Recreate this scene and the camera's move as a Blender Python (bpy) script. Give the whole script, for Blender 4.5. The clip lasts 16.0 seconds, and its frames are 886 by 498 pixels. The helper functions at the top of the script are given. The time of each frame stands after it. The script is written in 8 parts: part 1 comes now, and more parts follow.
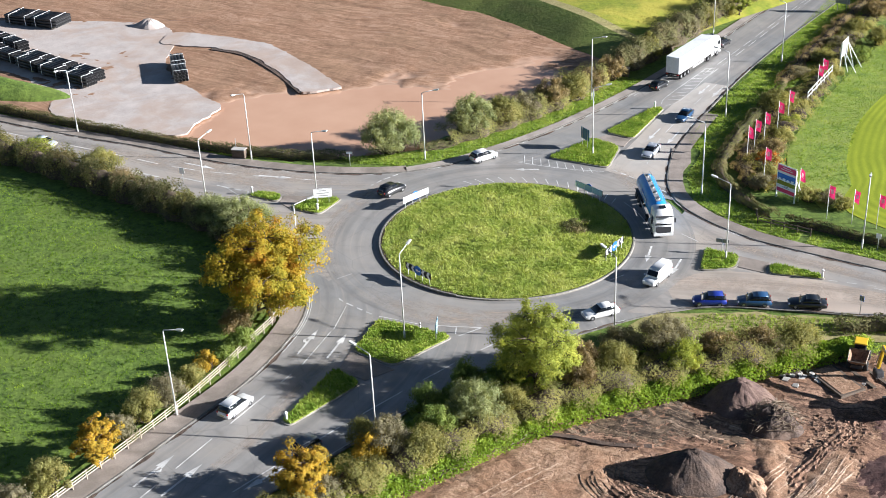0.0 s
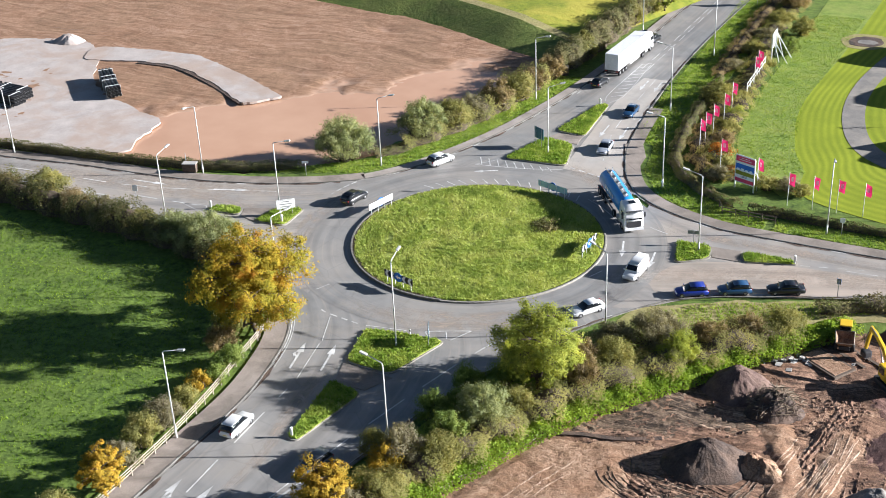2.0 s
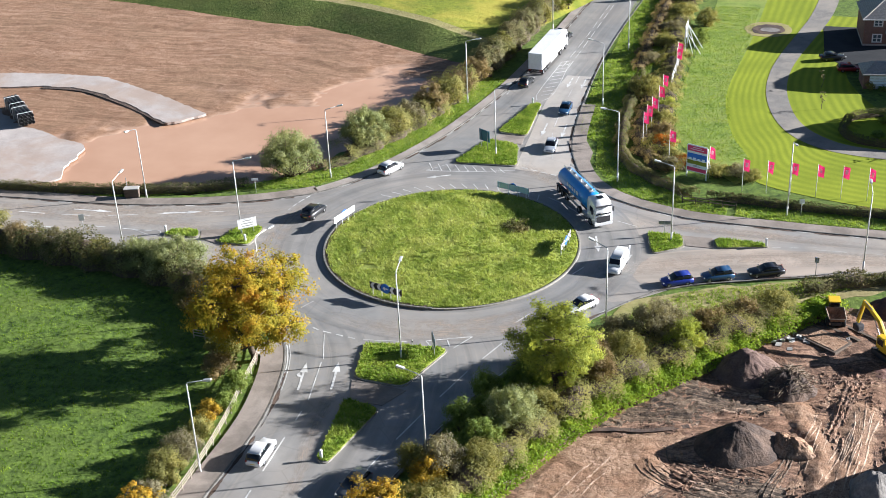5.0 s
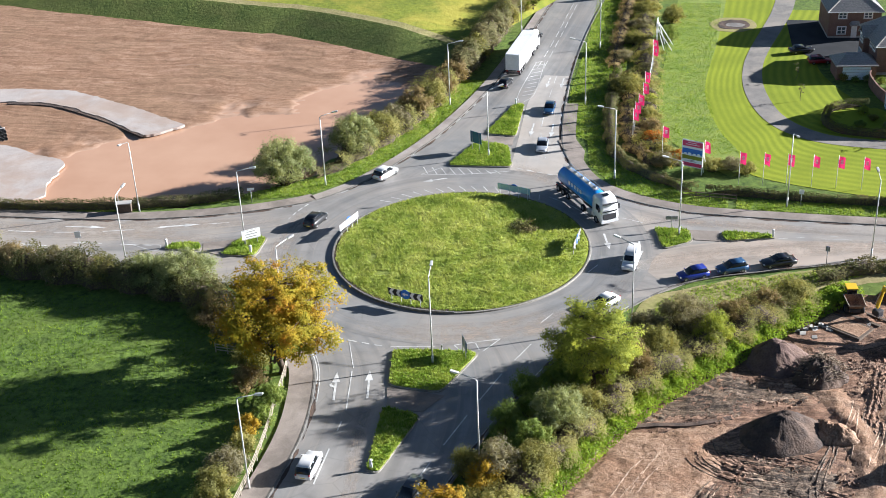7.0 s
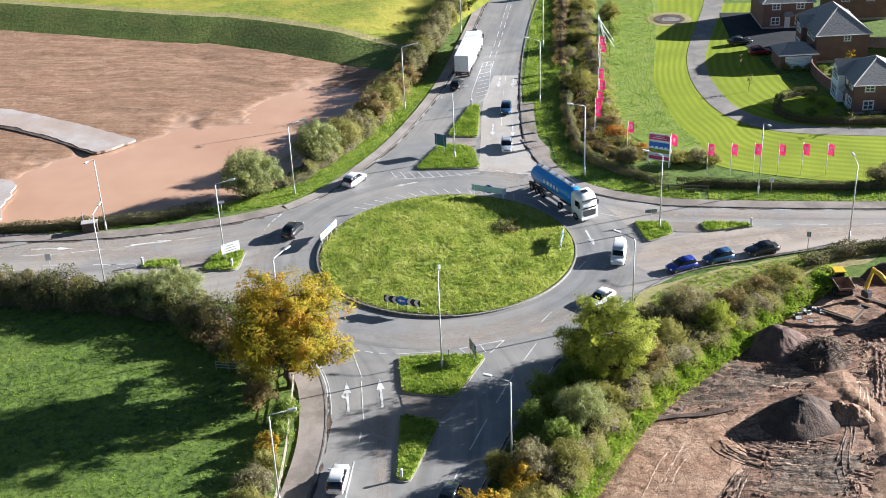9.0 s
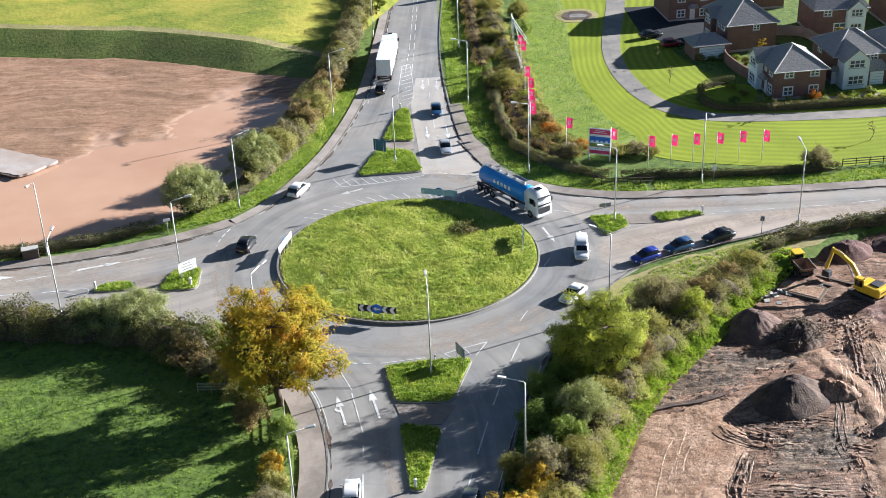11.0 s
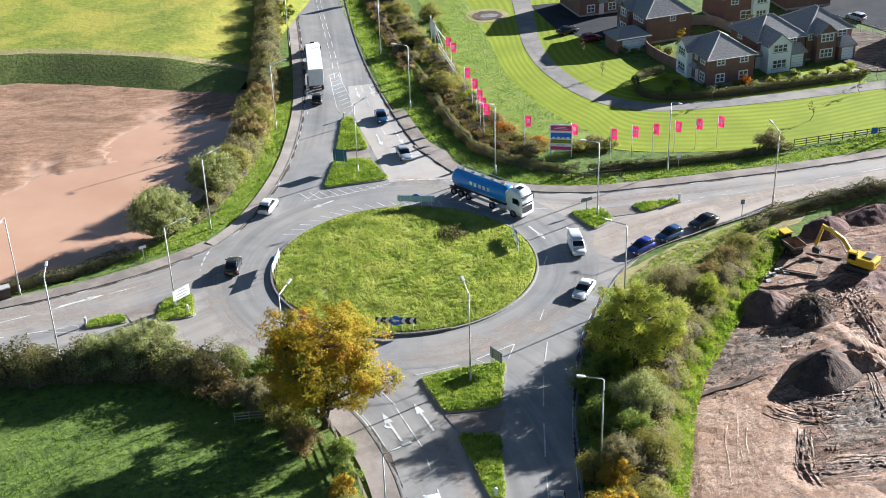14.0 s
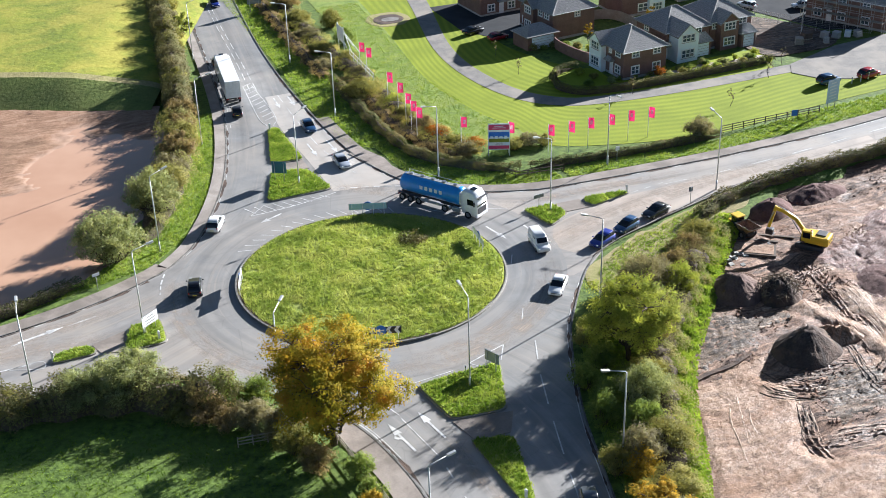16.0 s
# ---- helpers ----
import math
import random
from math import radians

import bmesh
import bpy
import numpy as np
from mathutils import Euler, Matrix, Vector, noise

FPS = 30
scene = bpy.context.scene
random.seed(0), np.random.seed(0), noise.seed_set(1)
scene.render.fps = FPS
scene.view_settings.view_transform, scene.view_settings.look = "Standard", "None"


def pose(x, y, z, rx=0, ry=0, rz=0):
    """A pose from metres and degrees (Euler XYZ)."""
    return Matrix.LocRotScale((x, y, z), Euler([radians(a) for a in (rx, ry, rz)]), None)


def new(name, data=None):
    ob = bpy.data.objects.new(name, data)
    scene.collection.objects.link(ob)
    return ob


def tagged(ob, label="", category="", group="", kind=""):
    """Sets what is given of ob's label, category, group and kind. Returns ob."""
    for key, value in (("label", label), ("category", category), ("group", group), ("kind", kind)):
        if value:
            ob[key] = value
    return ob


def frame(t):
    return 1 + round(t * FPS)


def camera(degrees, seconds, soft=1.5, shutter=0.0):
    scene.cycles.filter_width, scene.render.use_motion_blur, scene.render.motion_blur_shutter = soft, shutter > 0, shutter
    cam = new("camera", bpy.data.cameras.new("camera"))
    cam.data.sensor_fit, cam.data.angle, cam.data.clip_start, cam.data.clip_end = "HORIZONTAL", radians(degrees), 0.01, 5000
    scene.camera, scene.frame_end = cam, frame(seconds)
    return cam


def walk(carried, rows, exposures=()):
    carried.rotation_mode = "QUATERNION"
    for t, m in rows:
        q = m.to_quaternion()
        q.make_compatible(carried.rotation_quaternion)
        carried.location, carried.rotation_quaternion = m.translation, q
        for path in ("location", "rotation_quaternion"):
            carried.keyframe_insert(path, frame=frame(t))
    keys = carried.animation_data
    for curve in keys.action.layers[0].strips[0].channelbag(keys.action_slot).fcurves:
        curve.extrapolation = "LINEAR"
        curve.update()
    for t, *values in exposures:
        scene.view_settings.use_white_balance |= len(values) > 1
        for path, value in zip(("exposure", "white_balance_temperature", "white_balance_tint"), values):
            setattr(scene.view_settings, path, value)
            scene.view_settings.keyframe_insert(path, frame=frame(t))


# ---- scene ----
from mathutils.bvhtree import BVHTree

cam = camera(38.1, 16.0, soft=0.9)
METRES, EYE, TILT, LEAN, TURN = 110.0, 73.0, 0.0, 0.0, 32.4
ROWS = [
    (0.0, 0.0, 0.0, 0.0, -1.25, -27.81, 2.36),
    (0.5, -0.0265, 0.0025, 0.0003, -2.72, -27.82, 2.34),
    (1.0, -0.0537, 0.0056, 0.0003, -4.29, -27.83, 2.33),
    (1.5, -0.0814, 0.0096, 0.0008, -5.9, -27.84, 2.31),
    (2.0, -0.1089, 0.0144, 0.0008, -7.53, -27.84, 2.29),
    (2.5, -0.1363, 0.0202, 0.001, -9.2, -27.85, 2.28),
    (3.0, -0.164, 0.0267, 0.0014, -10.93, -27.88, 2.25),
    (3.5, -0.1916, 0.0337, 0.0013, -12.7, -27.88, 2.25),
    (4.0, -0.2198, 0.0425, 0.001, -14.37, -27.88, 2.24),
    (4.5, -0.246, 0.0514, 0.0015, -15.49, -27.88, 2.25),
    (7.0, -0.3796, 0.1043, 0.0012, -21.24, -27.85, 2.26),
    (7.5, -0.4064, 0.1174, 0.0012, -22.77, -27.87, 2.25),
    (8.0, -0.4326, 0.1311, 0.0007, -24.28, -27.86, 2.25),
    (8.5, -0.4588, 0.1459, 0.0007, -25.77, -27.88, 2.22),
    (9.0, -0.4847, 0.1616, 0.0005, -27.42, -27.9, 2.2),
    (9.5, -0.5105, 0.1781, -0.0, -29.44, -27.91, 2.15),
    (10.0, -0.5361, 0.1961, 0.0003, -31.58, -27.95, 2.1),
    (12.5, -0.6638, 0.3051, -0.0024, -39.47, -27.95, 1.83),
    (13.0, -0.6886, 0.33, -0.0028, -41.13, -27.96, 1.8),
    (13.5, -0.713, 0.3559, -0.0035, -42.91, -27.97, 1.75),
    (14.0, -0.7366, 0.3827, -0.0036, -44.87, -28.0, 1.72),
    (14.5, -0.7598, 0.4109, -0.0036, -46.92, -28.03, 1.68),
    (15.0, -0.782, 0.4398, -0.0042, -49.08, -28.04, 1.63),
    (15.5, -0.804, 0.4703, -0.0046, -51.31, -28.04, 1.58),
    (16.0, -0.8246, 0.5016, -0.0051, -53.49, -28.04, 1.55),
]
walk(cam, [(t, pose(0, 0, EYE, TILT, LEAN, TURN) @ pose(METRES * x, METRES * y, METRES * z, 90 + pitch, roll, yaw)) for t, x, y, z, yaw, pitch, roll in ROWS],
     exposures=((0.0, 1.58, 6080, 13), (16.0, 1.74, 5940, 12)))

# ---- world, sun ----
SUN_DIR = Vector((-0.92, -0.392, -0.327)).normalized()   # the way the light travels
world = bpy.data.worlds.new("sky")
scene.world = world
world.use_nodes = True
_wn = world.node_tree.nodes
_sky = _wn.new("ShaderNodeTexSky")
_sky.sky_type, _sky.sun_disc = "NISHITA", False
_sky.sun_elevation, _sky.sun_rotation = radians(18.1), math.atan2(0.92, 0.392)
_sky.air_density, _sky.dust_density, _sky.ozone_density = 1.0, 0.5, 2.5
_bg = _wn["Background"]
_bg.inputs["Strength"].default_value = 0.027
world.node_tree.links.new(_sky.outputs[0], _bg.inputs["Color"])
_sun = bpy.data.lights.new("sun", "SUN")
_sun.energy, _sun.angle, _sun.color = 5.0, radians(0.55), (1.0, 0.975, 0.92)
sun = new("sun", _sun)
sun.matrix_world = Matrix.Translation((0, 100, 120)) @ SUN_DIR.to_track_quat("-Z", "Y").to_matrix().to_4x4()

# ---- materials ----
MATS = {}


def _ramp(nt, fac, stops):
    r = nt.nodes.new("ShaderNodeValToRGB")
    el = r.color_ramp.elements
    while len(el) < len(stops):
        el.new(0.5)
    for e, (p, c) in zip(el, stops):
        e.position, e.color = p, (*c, 1)
    nt.links.new(fac, r.inputs["Fac"])
    return r.outputs["Color"]


def _noise(nt, vec, scale, detail=4, rough=0.55, dist=0.0):
    n = nt.nodes.new("ShaderNodeTexNoise")
    n.inputs["Scale"].default_value, n.inputs["Detail"].default_value = scale, detail
    n.inputs["Roughness"].default_value, n.inputs["Distortion"].default_value = rough, dist
    nt.links.new(vec, n.inputs["Vector"])
    return n.outputs["Fac"]


def _mix(nt, fac, a, b, kind="MIX"):
    m = nt.nodes.new("ShaderNodeMix")
    m.data_type, m.blend_type = "RGBA", kind
    for sock, v in ((m.inputs["Factor"], fac), (m.inputs["A"], a), (m.inputs["B"], b)):
        if isinstance(v, (int, float)):
            sock.default_value = v
        elif isinstance(v, tuple):
            sock.default_value = (*v, 1)
        else:
            nt.links.new(v, sock)
    return m.outputs["Result"]


def _math(nt, op, a, b=0.0, clamp=False):
    m = nt.nodes.new("ShaderNodeMath")
    m.operation, m.use_clamp = op, clamp
    for sock, v in zip(m.inputs, (a, b)):
        if isinstance(v, (int, float)):
            sock.default_value = v
        else:
            nt.links.new(v, sock)
    return m.outputs[0]


def start(name):
    m = bpy.data.materials.new(name)
    m.use_nodes = True
    nt = m.node_tree
    bsdf = nt.nodes["Principled BSDF"]
    tc = nt.nodes.new("ShaderNodeTexCoord")
    MATS[name] = m
    return m, nt, bsdf, tc.outputs["Object"], tc.outputs["UV"]


def _bump(nt, bsdf, height, strength, distance):
    b = nt.nodes.new("ShaderNodeBump")
    b.inputs["Strength"].default_value, b.inputs["Distance"].default_value = strength, distance
    nt.links.new(height, b.inputs["Height"])
    nt.links.new(b.outputs["Normal"], bsdf.inputs["Normal"])


def surface(name, lo, hi, fine=8.0, coarse=0.5, rough=0.85, bump=0.4, depth=0.03, stain=None, stain_scale=0.15, amount=0.5,
            metal=0.0, spec=0.3):
    """A two-scale mottled surface: lo to hi by noise, a stain colour by a broader noise, and fine relief."""
    m, nt, bsdf, vec, uv = start(name)
    a, b = _noise(nt, vec, fine, 5, 0.65), _noise(nt, vec, coarse, 4, 0.6)
    fac = _math(nt, "ADD", _math(nt, "MULTIPLY", a, 0.55), _math(nt, "MULTIPLY", b, 0.45))
    col = _ramp(nt, fac, [(0.34, lo), (0.66, hi)])
    if stain:
        s = _ramp(nt, _noise(nt, vec, stain_scale, 5, 0.6, 0.6), [(0.42, (0, 0, 0)), (0.62, (amount,) * 3)])
        col = _mix(nt, s, col, stain)
    nt.links.new(col, bsdf.inputs["Base Color"])
    bsdf.inputs["Roughness"].default_value, bsdf.inputs["Metallic"].default_value = rough, metal
    bsdf.inputs["Specular IOR Level"].default_value = spec
    if bump:
        _bump(nt, bsdf, a, bump, depth)
    return m


def plain(name, col, rough=0.5, metal=0.0, coat=0.0, var=0.12):
    """Paint, plastic or metal with faint unevenness and dirt."""
    m, nt, bsdf, vec, uv = start(name)
    n = _noise(nt, vec, 2.3, 5, 0.7)
    nt.links.new(_ramp(nt, n, [(0.3, tuple(c * (1 - var) for c in col)), (0.7, tuple(min(1, c * (1 + var * 0.4)) for c in col))]), bsdf.inputs["Base Color"])
    bsdf.inputs["Roughness"].default_value, bsdf.inputs["Metallic"].default_value = rough, metal
    bsdf.inputs["Coat Weight"].default_value, bsdf.inputs["Coat Roughness"].default_value = coat, 0.06
    return m


def leafy(name, stops, trans=0.3, patch=0.35):
    """Leaves: colour by leaf and by drifting patches, part of the light passing through."""
    m, nt, bsdf, vec, uv = start(name)
    geo = nt.nodes.new("ShaderNodeNewGeometry")
    r = geo.outputs["Random Per Island"]
    n = _noise(nt, vec, patch, 3, 0.6)
    n = _math(nt, "MULTIPLY_ADD", n, 1.9)
    n.node.inputs[2].default_value = -0.45
    fac = _math(nt, "ADD", _math(nt, "MULTIPLY", r, 0.2), _math(nt, "MULTIPLY", n, 0.8), True)
    k = len(stops)
    col = _ramp(nt, fac, [((i + 0.3) / k, c) for i, c in enumerate(stops)])
    nt.links.new(col, bsdf.inputs["Base Color"])
    bsdf.inputs["Roughness"].default_value = 0.75
    bsdf.inputs["Specular IOR Level"].default_value = 0.06
    tr = nt.nodes.new("ShaderNodeBsdfTranslucent")
    nt.links.new(_mix(nt, 1.0, col, (1.0, 0.95, 0.55), "MULTIPLY"), tr.inputs["Color"])
    mx = nt.nodes.new("ShaderNodeMixShader")
    mx.inputs[0].default_value = trans
    nt.links.new(bsdf.outputs[0], mx.inputs[1])
    nt.links.new(tr.outputs[0], mx.inputs[2])
    nt.links.new(mx.outputs[0], nt.nodes["Material Output"].inputs["Surface"])
    return m


def _stretch(nt, vec, scale, turn=0.0):
    mp = nt.nodes.new("ShaderNodeMapping")
    mp.inputs["Scale"].default_value, mp.inputs["Rotation"].default_value = scale, (0, 0, turn)
    nt.links.new(vec, mp.inputs["Vector"])
    return mp.outputs[0]


def asphalt(name, lo, hi, dust, amount, track, rough=0.6, gloss=0.45):
    """Worn bitumen: aggregate speckle, patches, dust drifts, tyre-polished bands and dusty streaks along the uv's length, sealed cracks."""
    m, nt, bsdf, vec, uv = start(name)
    a, b, c = _noise(nt, vec, 14, 4, 0.7), _noise(nt, vec, 0.35, 5, 0.6, 0.4), _noise(nt, vec, 0.09, 5, 0.6, 0.5)
    fac = _math(nt, "ADD", _math(nt, "MULTIPLY", a, 0.35), _math(nt, "MULTIPLY", b, 0.65))
    col = _ramp(nt, fac, [(0.3, lo), (0.7, hi)])
    col = _mix(nt, _ramp(nt, c, [(0.4, (0, 0, 0)), (0.65, (amount,) * 3)]), col, dust)
    band = _noise(nt, _stretch(nt, uv, (0.02, 0.55, 1)), 1.0, 2, 0.5)
    col = _mix(nt, _ramp(nt, band, [(0.45, (0, 0, 0)), (0.66, (track,) * 3)]), col, tuple(x * 0.55 for x in lo))
    smear = _noise(nt, _stretch(nt, uv, (0.045, 1.7, 1)), 1.0, 5, 0.7, 0.3)
    col = _mix(nt, _ramp(nt, smear, [(0.52, (0, 0, 0)), (0.68, (amount * 0.9,) * 3)]), col, dust)
    seal = nt.nodes.new("ShaderNodeTexVoronoi")
    seal.feature = "DISTANCE_TO_EDGE"
    seal.inputs["Scale"].default_value = 0.13
    nt.links.new(_stretch(nt, vec, (1, 1.6, 1), 0.6), seal.inputs["Vector"])
    col = _mix(nt, _ramp(nt, seal.outputs["Distance"], [(0.0, (0.22,) * 3), (0.01, (0, 0, 0))]), col, tuple(x * 0.45 for x in lo))
    nt.links.new(col, bsdf.inputs["Base Color"])
    bsdf.inputs["Roughness"].default_value, bsdf.inputs["Specular IOR Level"].default_value = rough, gloss
    _bump(nt, bsdf, a, 0.25, 0.01)
    return m


asphalt("asphalt_dark", (0.175, 0.173, 0.167), (0.29, 0.284, 0.272), (0.36, 0.318, 0.27), 0.5, 0.4)
asphalt("asphalt_grey", (0.22, 0.208, 0.194), (0.34, 0.322, 0.3), (0.4, 0.34, 0.278), 0.7, 0.4)
asphalt("asphalt_new", (0.024, 0.027, 0.031), (0.045, 0.049, 0.055), (0.085, 0.08, 0.075), 0.35, 0.2, 0.9, 0.12)
asphalt("asphalt_pale", (0.34, 0.315, 0.285), (0.5, 0.465, 0.42), (0.44, 0.37, 0.3), 0.5, 0.3)
asphalt("asphalt_dusty", (0.255, 0.22, 0.185), (0.39, 0.338, 0.285), (0.47, 0.385, 0.315), 0.8, 0.45)
surface("footway", (0.22, 0.185, 0.158), (0.37, 0.315, 0.27), 9, 0.4, 0.9, 0.3, 0.01, (0.13, 0.11, 0.09), 0.25, 0.6)
surface("footway_pale", (0.27, 0.235, 0.205), (0.43, 0.38, 0.335), 9, 0.4, 0.9, 0.3, 0.01, (0.17, 0.145, 0.12), 0.25, 0.5)
surface("path_tarmac", (0.14, 0.132, 0.122), (0.27, 0.25, 0.225), 5, 0.5, 0.9, 0.3, 0.02, (0.34, 0.3, 0.25), 0.2, 0.6)
surface("kerb_stone", (0.22, 0.205, 0.18), (0.38, 0.36, 0.32), 4, 0.8, 0.85, 0.2, 0.01, (0.16, 0.14, 0.11), 0.35, 0.7)
# Dirty road kerbs; on the island it paints in the shaded west side.
surface("kerb_dirt_shade", (0.1, 0.095, 0.085), (0.3, 0.285, 0.26), 4, 0.8, 0.85, 0.2, 0.01, (0.06, 0.055, 0.045), 0.5, 0.7)
surface("road_paint", (0.5, 0.5, 0.48), (0.78, 0.77, 0.74), 7, 0.8, 0.7, 0.1, 0.005, (0.27, 0.26, 0.25), 0.6, 0.6)
surface("grass_field", (0.018, 0.042, 0.008), (0.17, 0.255, 0.04), 1.7, 0.7, 0.9, 0.9, 0.14, (0.13, 0.175, 0.03), 0.14, 0.5)
surface("grass_verge", (0.095, 0.155, 0.025), (0.26, 0.34, 0.06), 2.6, 0.6, 0.9, 0.8, 0.1, (0.27, 0.3, 0.07), 0.25, 0.5)
surface("grass_rough", (0.16, 0.21, 0.03), (0.42, 0.48, 0.09), 3.6, 0.9, 0.9, 0.8, 0.1, (0.4, 0.4, 0.13), 0.3, 0.5)
surface("grass_meadow", (0.1, 0.14, 0.015), (0.27, 0.3, 0.028), 1.1, 0.16, 0.9, 0.8, 0.14, (0.37, 0.32, 0.05), 0.1, 0.8)
surface("grass_bank", (0.08, 0.12, 0.025), (0.2, 0.245, 0.055), 1.8, 0.3, 0.9, 0.9, 0.15, (0.17, 0.17, 0.05), 0.12, 0.5)


def churned(name, dark, mid, pale, clay, along, wet=0.0, k=1.0, drift=0.09, streak=0.4, line=None, long=0.3):
    """Turned or scraped earth: clods, drag streaks lying along one way, drifts of other soil, and wet glossy hollows."""
    m, nt, bsdf, vec, uv = start(name)
    mp = nt.nodes.new("ShaderNodeMapping")
    mp.inputs["Rotation"].default_value = (0, 0, -along)
    mp.inputs["Scale"].default_value = (long, 1.5, 1)
    wv = nt.nodes.new("ShaderNodeTexNoise")
    wv.inputs["Scale"].default_value, wv.inputs["Detail"].default_value = 0.09, 2
    nt.links.new(vec, wv.inputs["Vector"])
    sway = nt.nodes.new("ShaderNodeVectorMath")
    sway.operation = "MULTIPLY_ADD"
    sway.inputs[1].default_value = (7, 7, 0)
    nt.links.new(wv.outputs["Color"], sway.inputs[0])
    nt.links.new(vec, sway.inputs[2])
    nt.links.new(sway.outputs[0], mp.inputs["Vector"])
    st, cl, big, grit = _noise(nt, mp.outputs[0], 1.1 * k, 5, 0.65, 2.4), _noise(nt, vec, 1.5 * k, 7, 0.75, 1.4), _noise(nt, vec, drift, 6, 0.7, 1.4), _noise(nt, vec, 7 * k ** 0.3, 4, 0.75, 0.6)
    f = _math(nt, "ADD", _math(nt, "MULTIPLY", st, streak), _math(nt, "MULTIPLY", cl, 0.76 - streak))
    f = _math(nt, "ADD", f, _math(nt, "MULTIPLY", grit, 0.24))
    col = _ramp(nt, f, [(0.42, dark), (0.5, mid), (0.58, pale)])
    col = _mix(nt, _ramp(nt, big, [(0.45, (0, 0, 0)), (0.6, (0.75,) * 3)]), col, _ramp(nt, f, [(0.38, tuple(0.4 * c for c in clay)), (0.6, clay)]))
    if line:
        sep = nt.nodes.new("ShaderNodeSeparateXYZ")
        nt.links.new(vec, sep.inputs[0])
        low = nt.nodes.new("ShaderNodeMapRange")
        low.inputs["From Min"].default_value, low.inputs["From Max"].default_value = line[0], line[1]
        nt.links.new(_math(nt, "MULTIPLY_ADD", cl, 0.12), low.inputs["Value"])
        nt.links.new(sep.outputs["Z"], low.inputs["Value"].links[0].from_node.inputs[2])
        col = _mix(nt, _math(nt, "MULTIPLY", low.outputs["Result"], 0.85), col, line[2])
    nt.links.new(col, bsdf.inputs["Base Color"])
    bsdf.inputs["Specular IOR Level"].default_value = 0.28
    if wet:
        r = _ramp(nt, _noise(nt, mp.outputs[0], 0.45, 4, 0.6, 0.7), [(0.3, (0.42,) * 3), (0.3 + wet, (0.88,) * 3)])
        nt.links.new(r, bsdf.inputs["Roughness"])
    else:
        bsdf.inputs["Roughness"].default_value = 0.85
    _bump(nt, bsdf, f, 1.0 if k > 0.5 else 0.6, 0.2)


churned("red_soil", (0.2, 0.108, 0.062), (0.285, 0.165, 0.1), (0.38, 0.24, 0.16), (0.33, 0.2, 0.12), math.atan2(0.3, -0.94), 0.09, 0.3, 0.05, 0.4, (-0.4, -0.56, (0.44, 0.285, 0.2)), 0.12)
churned("site_soil", (0.042, 0.026, 0.018), (0.15, 0.087, 0.057), (0.4, 0.248, 0.165), (0.34, 0.19, 0.116), 0.9, 0.35, 0.6, 0.12, 0.4, long=0.1)
churned("site_clay", (0.14, 0.082, 0.05), (0.3, 0.184, 0.114), (0.44, 0.296, 0.2), (0.345, 0.19, 0.108), 1.9, 0.4, 0.8, 0.15, 0.18, long=0.25)
churned("site_pale", (0.3, 0.19, 0.12), (0.46, 0.325, 0.23), (0.58, 0.435, 0.33), (0.5, 0.34, 0.23), 1.2, 0.35, 0.8, 0.3, 0.3)
churned("site_dark", (0.015, 0.011, 0.008), (0.062, 0.043, 0.03), (0.3, 0.215, 0.15), (0.19, 0.13, 0.085), 0.5, 0.35, 0.75, 0.2, 0.4, long=0.1)
churned("site_maroon", (0.075, 0.038, 0.032), (0.16, 0.085, 0.068), (0.3, 0.18, 0.145), (0.24, 0.135, 0.105), 0.2, 0.4, 0.6, 0.2, 0.4, long=0.1)
surface("grass_dry", (0.2, 0.17, 0.07), (0.4, 0.34, 0.16), 2.2, 0.3, 0.9, 0.8, 0.1, (0.24, 0.25, 0.06), 0.12, 0.6)
surface("spoil_dark", (0.035, 0.026, 0.023), (0.098, 0.075, 0.064), 4.5, 0.6, 0.95, 1.0, 0.12, (0.21, 0.14, 0.1), 0.4, 0.5)
surface("spoil_red", (0.075, 0.048, 0.042), (0.17, 0.112, 0.095), 5, 0.6, 0.95, 0.9, 0.1, (0.25, 0.17, 0.125), 0.4, 0.45)
surface("spoil_maroon", (0.055, 0.028, 0.026), (0.14, 0.078, 0.068), 5, 0.6, 0.95, 0.9, 0.1, (0.2, 0.12, 0.1), 0.4, 0.4)
surface("spoil_grey", (0.14, 0.13, 0.12), (0.34, 0.315, 0.29), 4, 0.6, 0.95, 0.8, 0.06, (0.08, 0.07, 0.062), 0.3, 0.6)
surface("gravel", (0.33, 0.29, 0.265), (0.52, 0.465, 0.43), 6, 0.3, 0.92, 0.5, 0.04, (0.36, 0.25, 0.18), 0.12, 0.55)
surface("brick_red", (0.15, 0.088, 0.073), (0.29, 0.172, 0.14), 5, 0.7, 0.9, 0.3, 0.01, (0.2, 0.12, 0.09), 0.6, 0.4)
# Bluish tint puts the skylight on shaded white walls into the colour.
surface("render_white", (0.82, 0.9, 0.93), (0.88, 0.94, 0.96), 5, 0.5, 0.8, 0.1, 0.005)


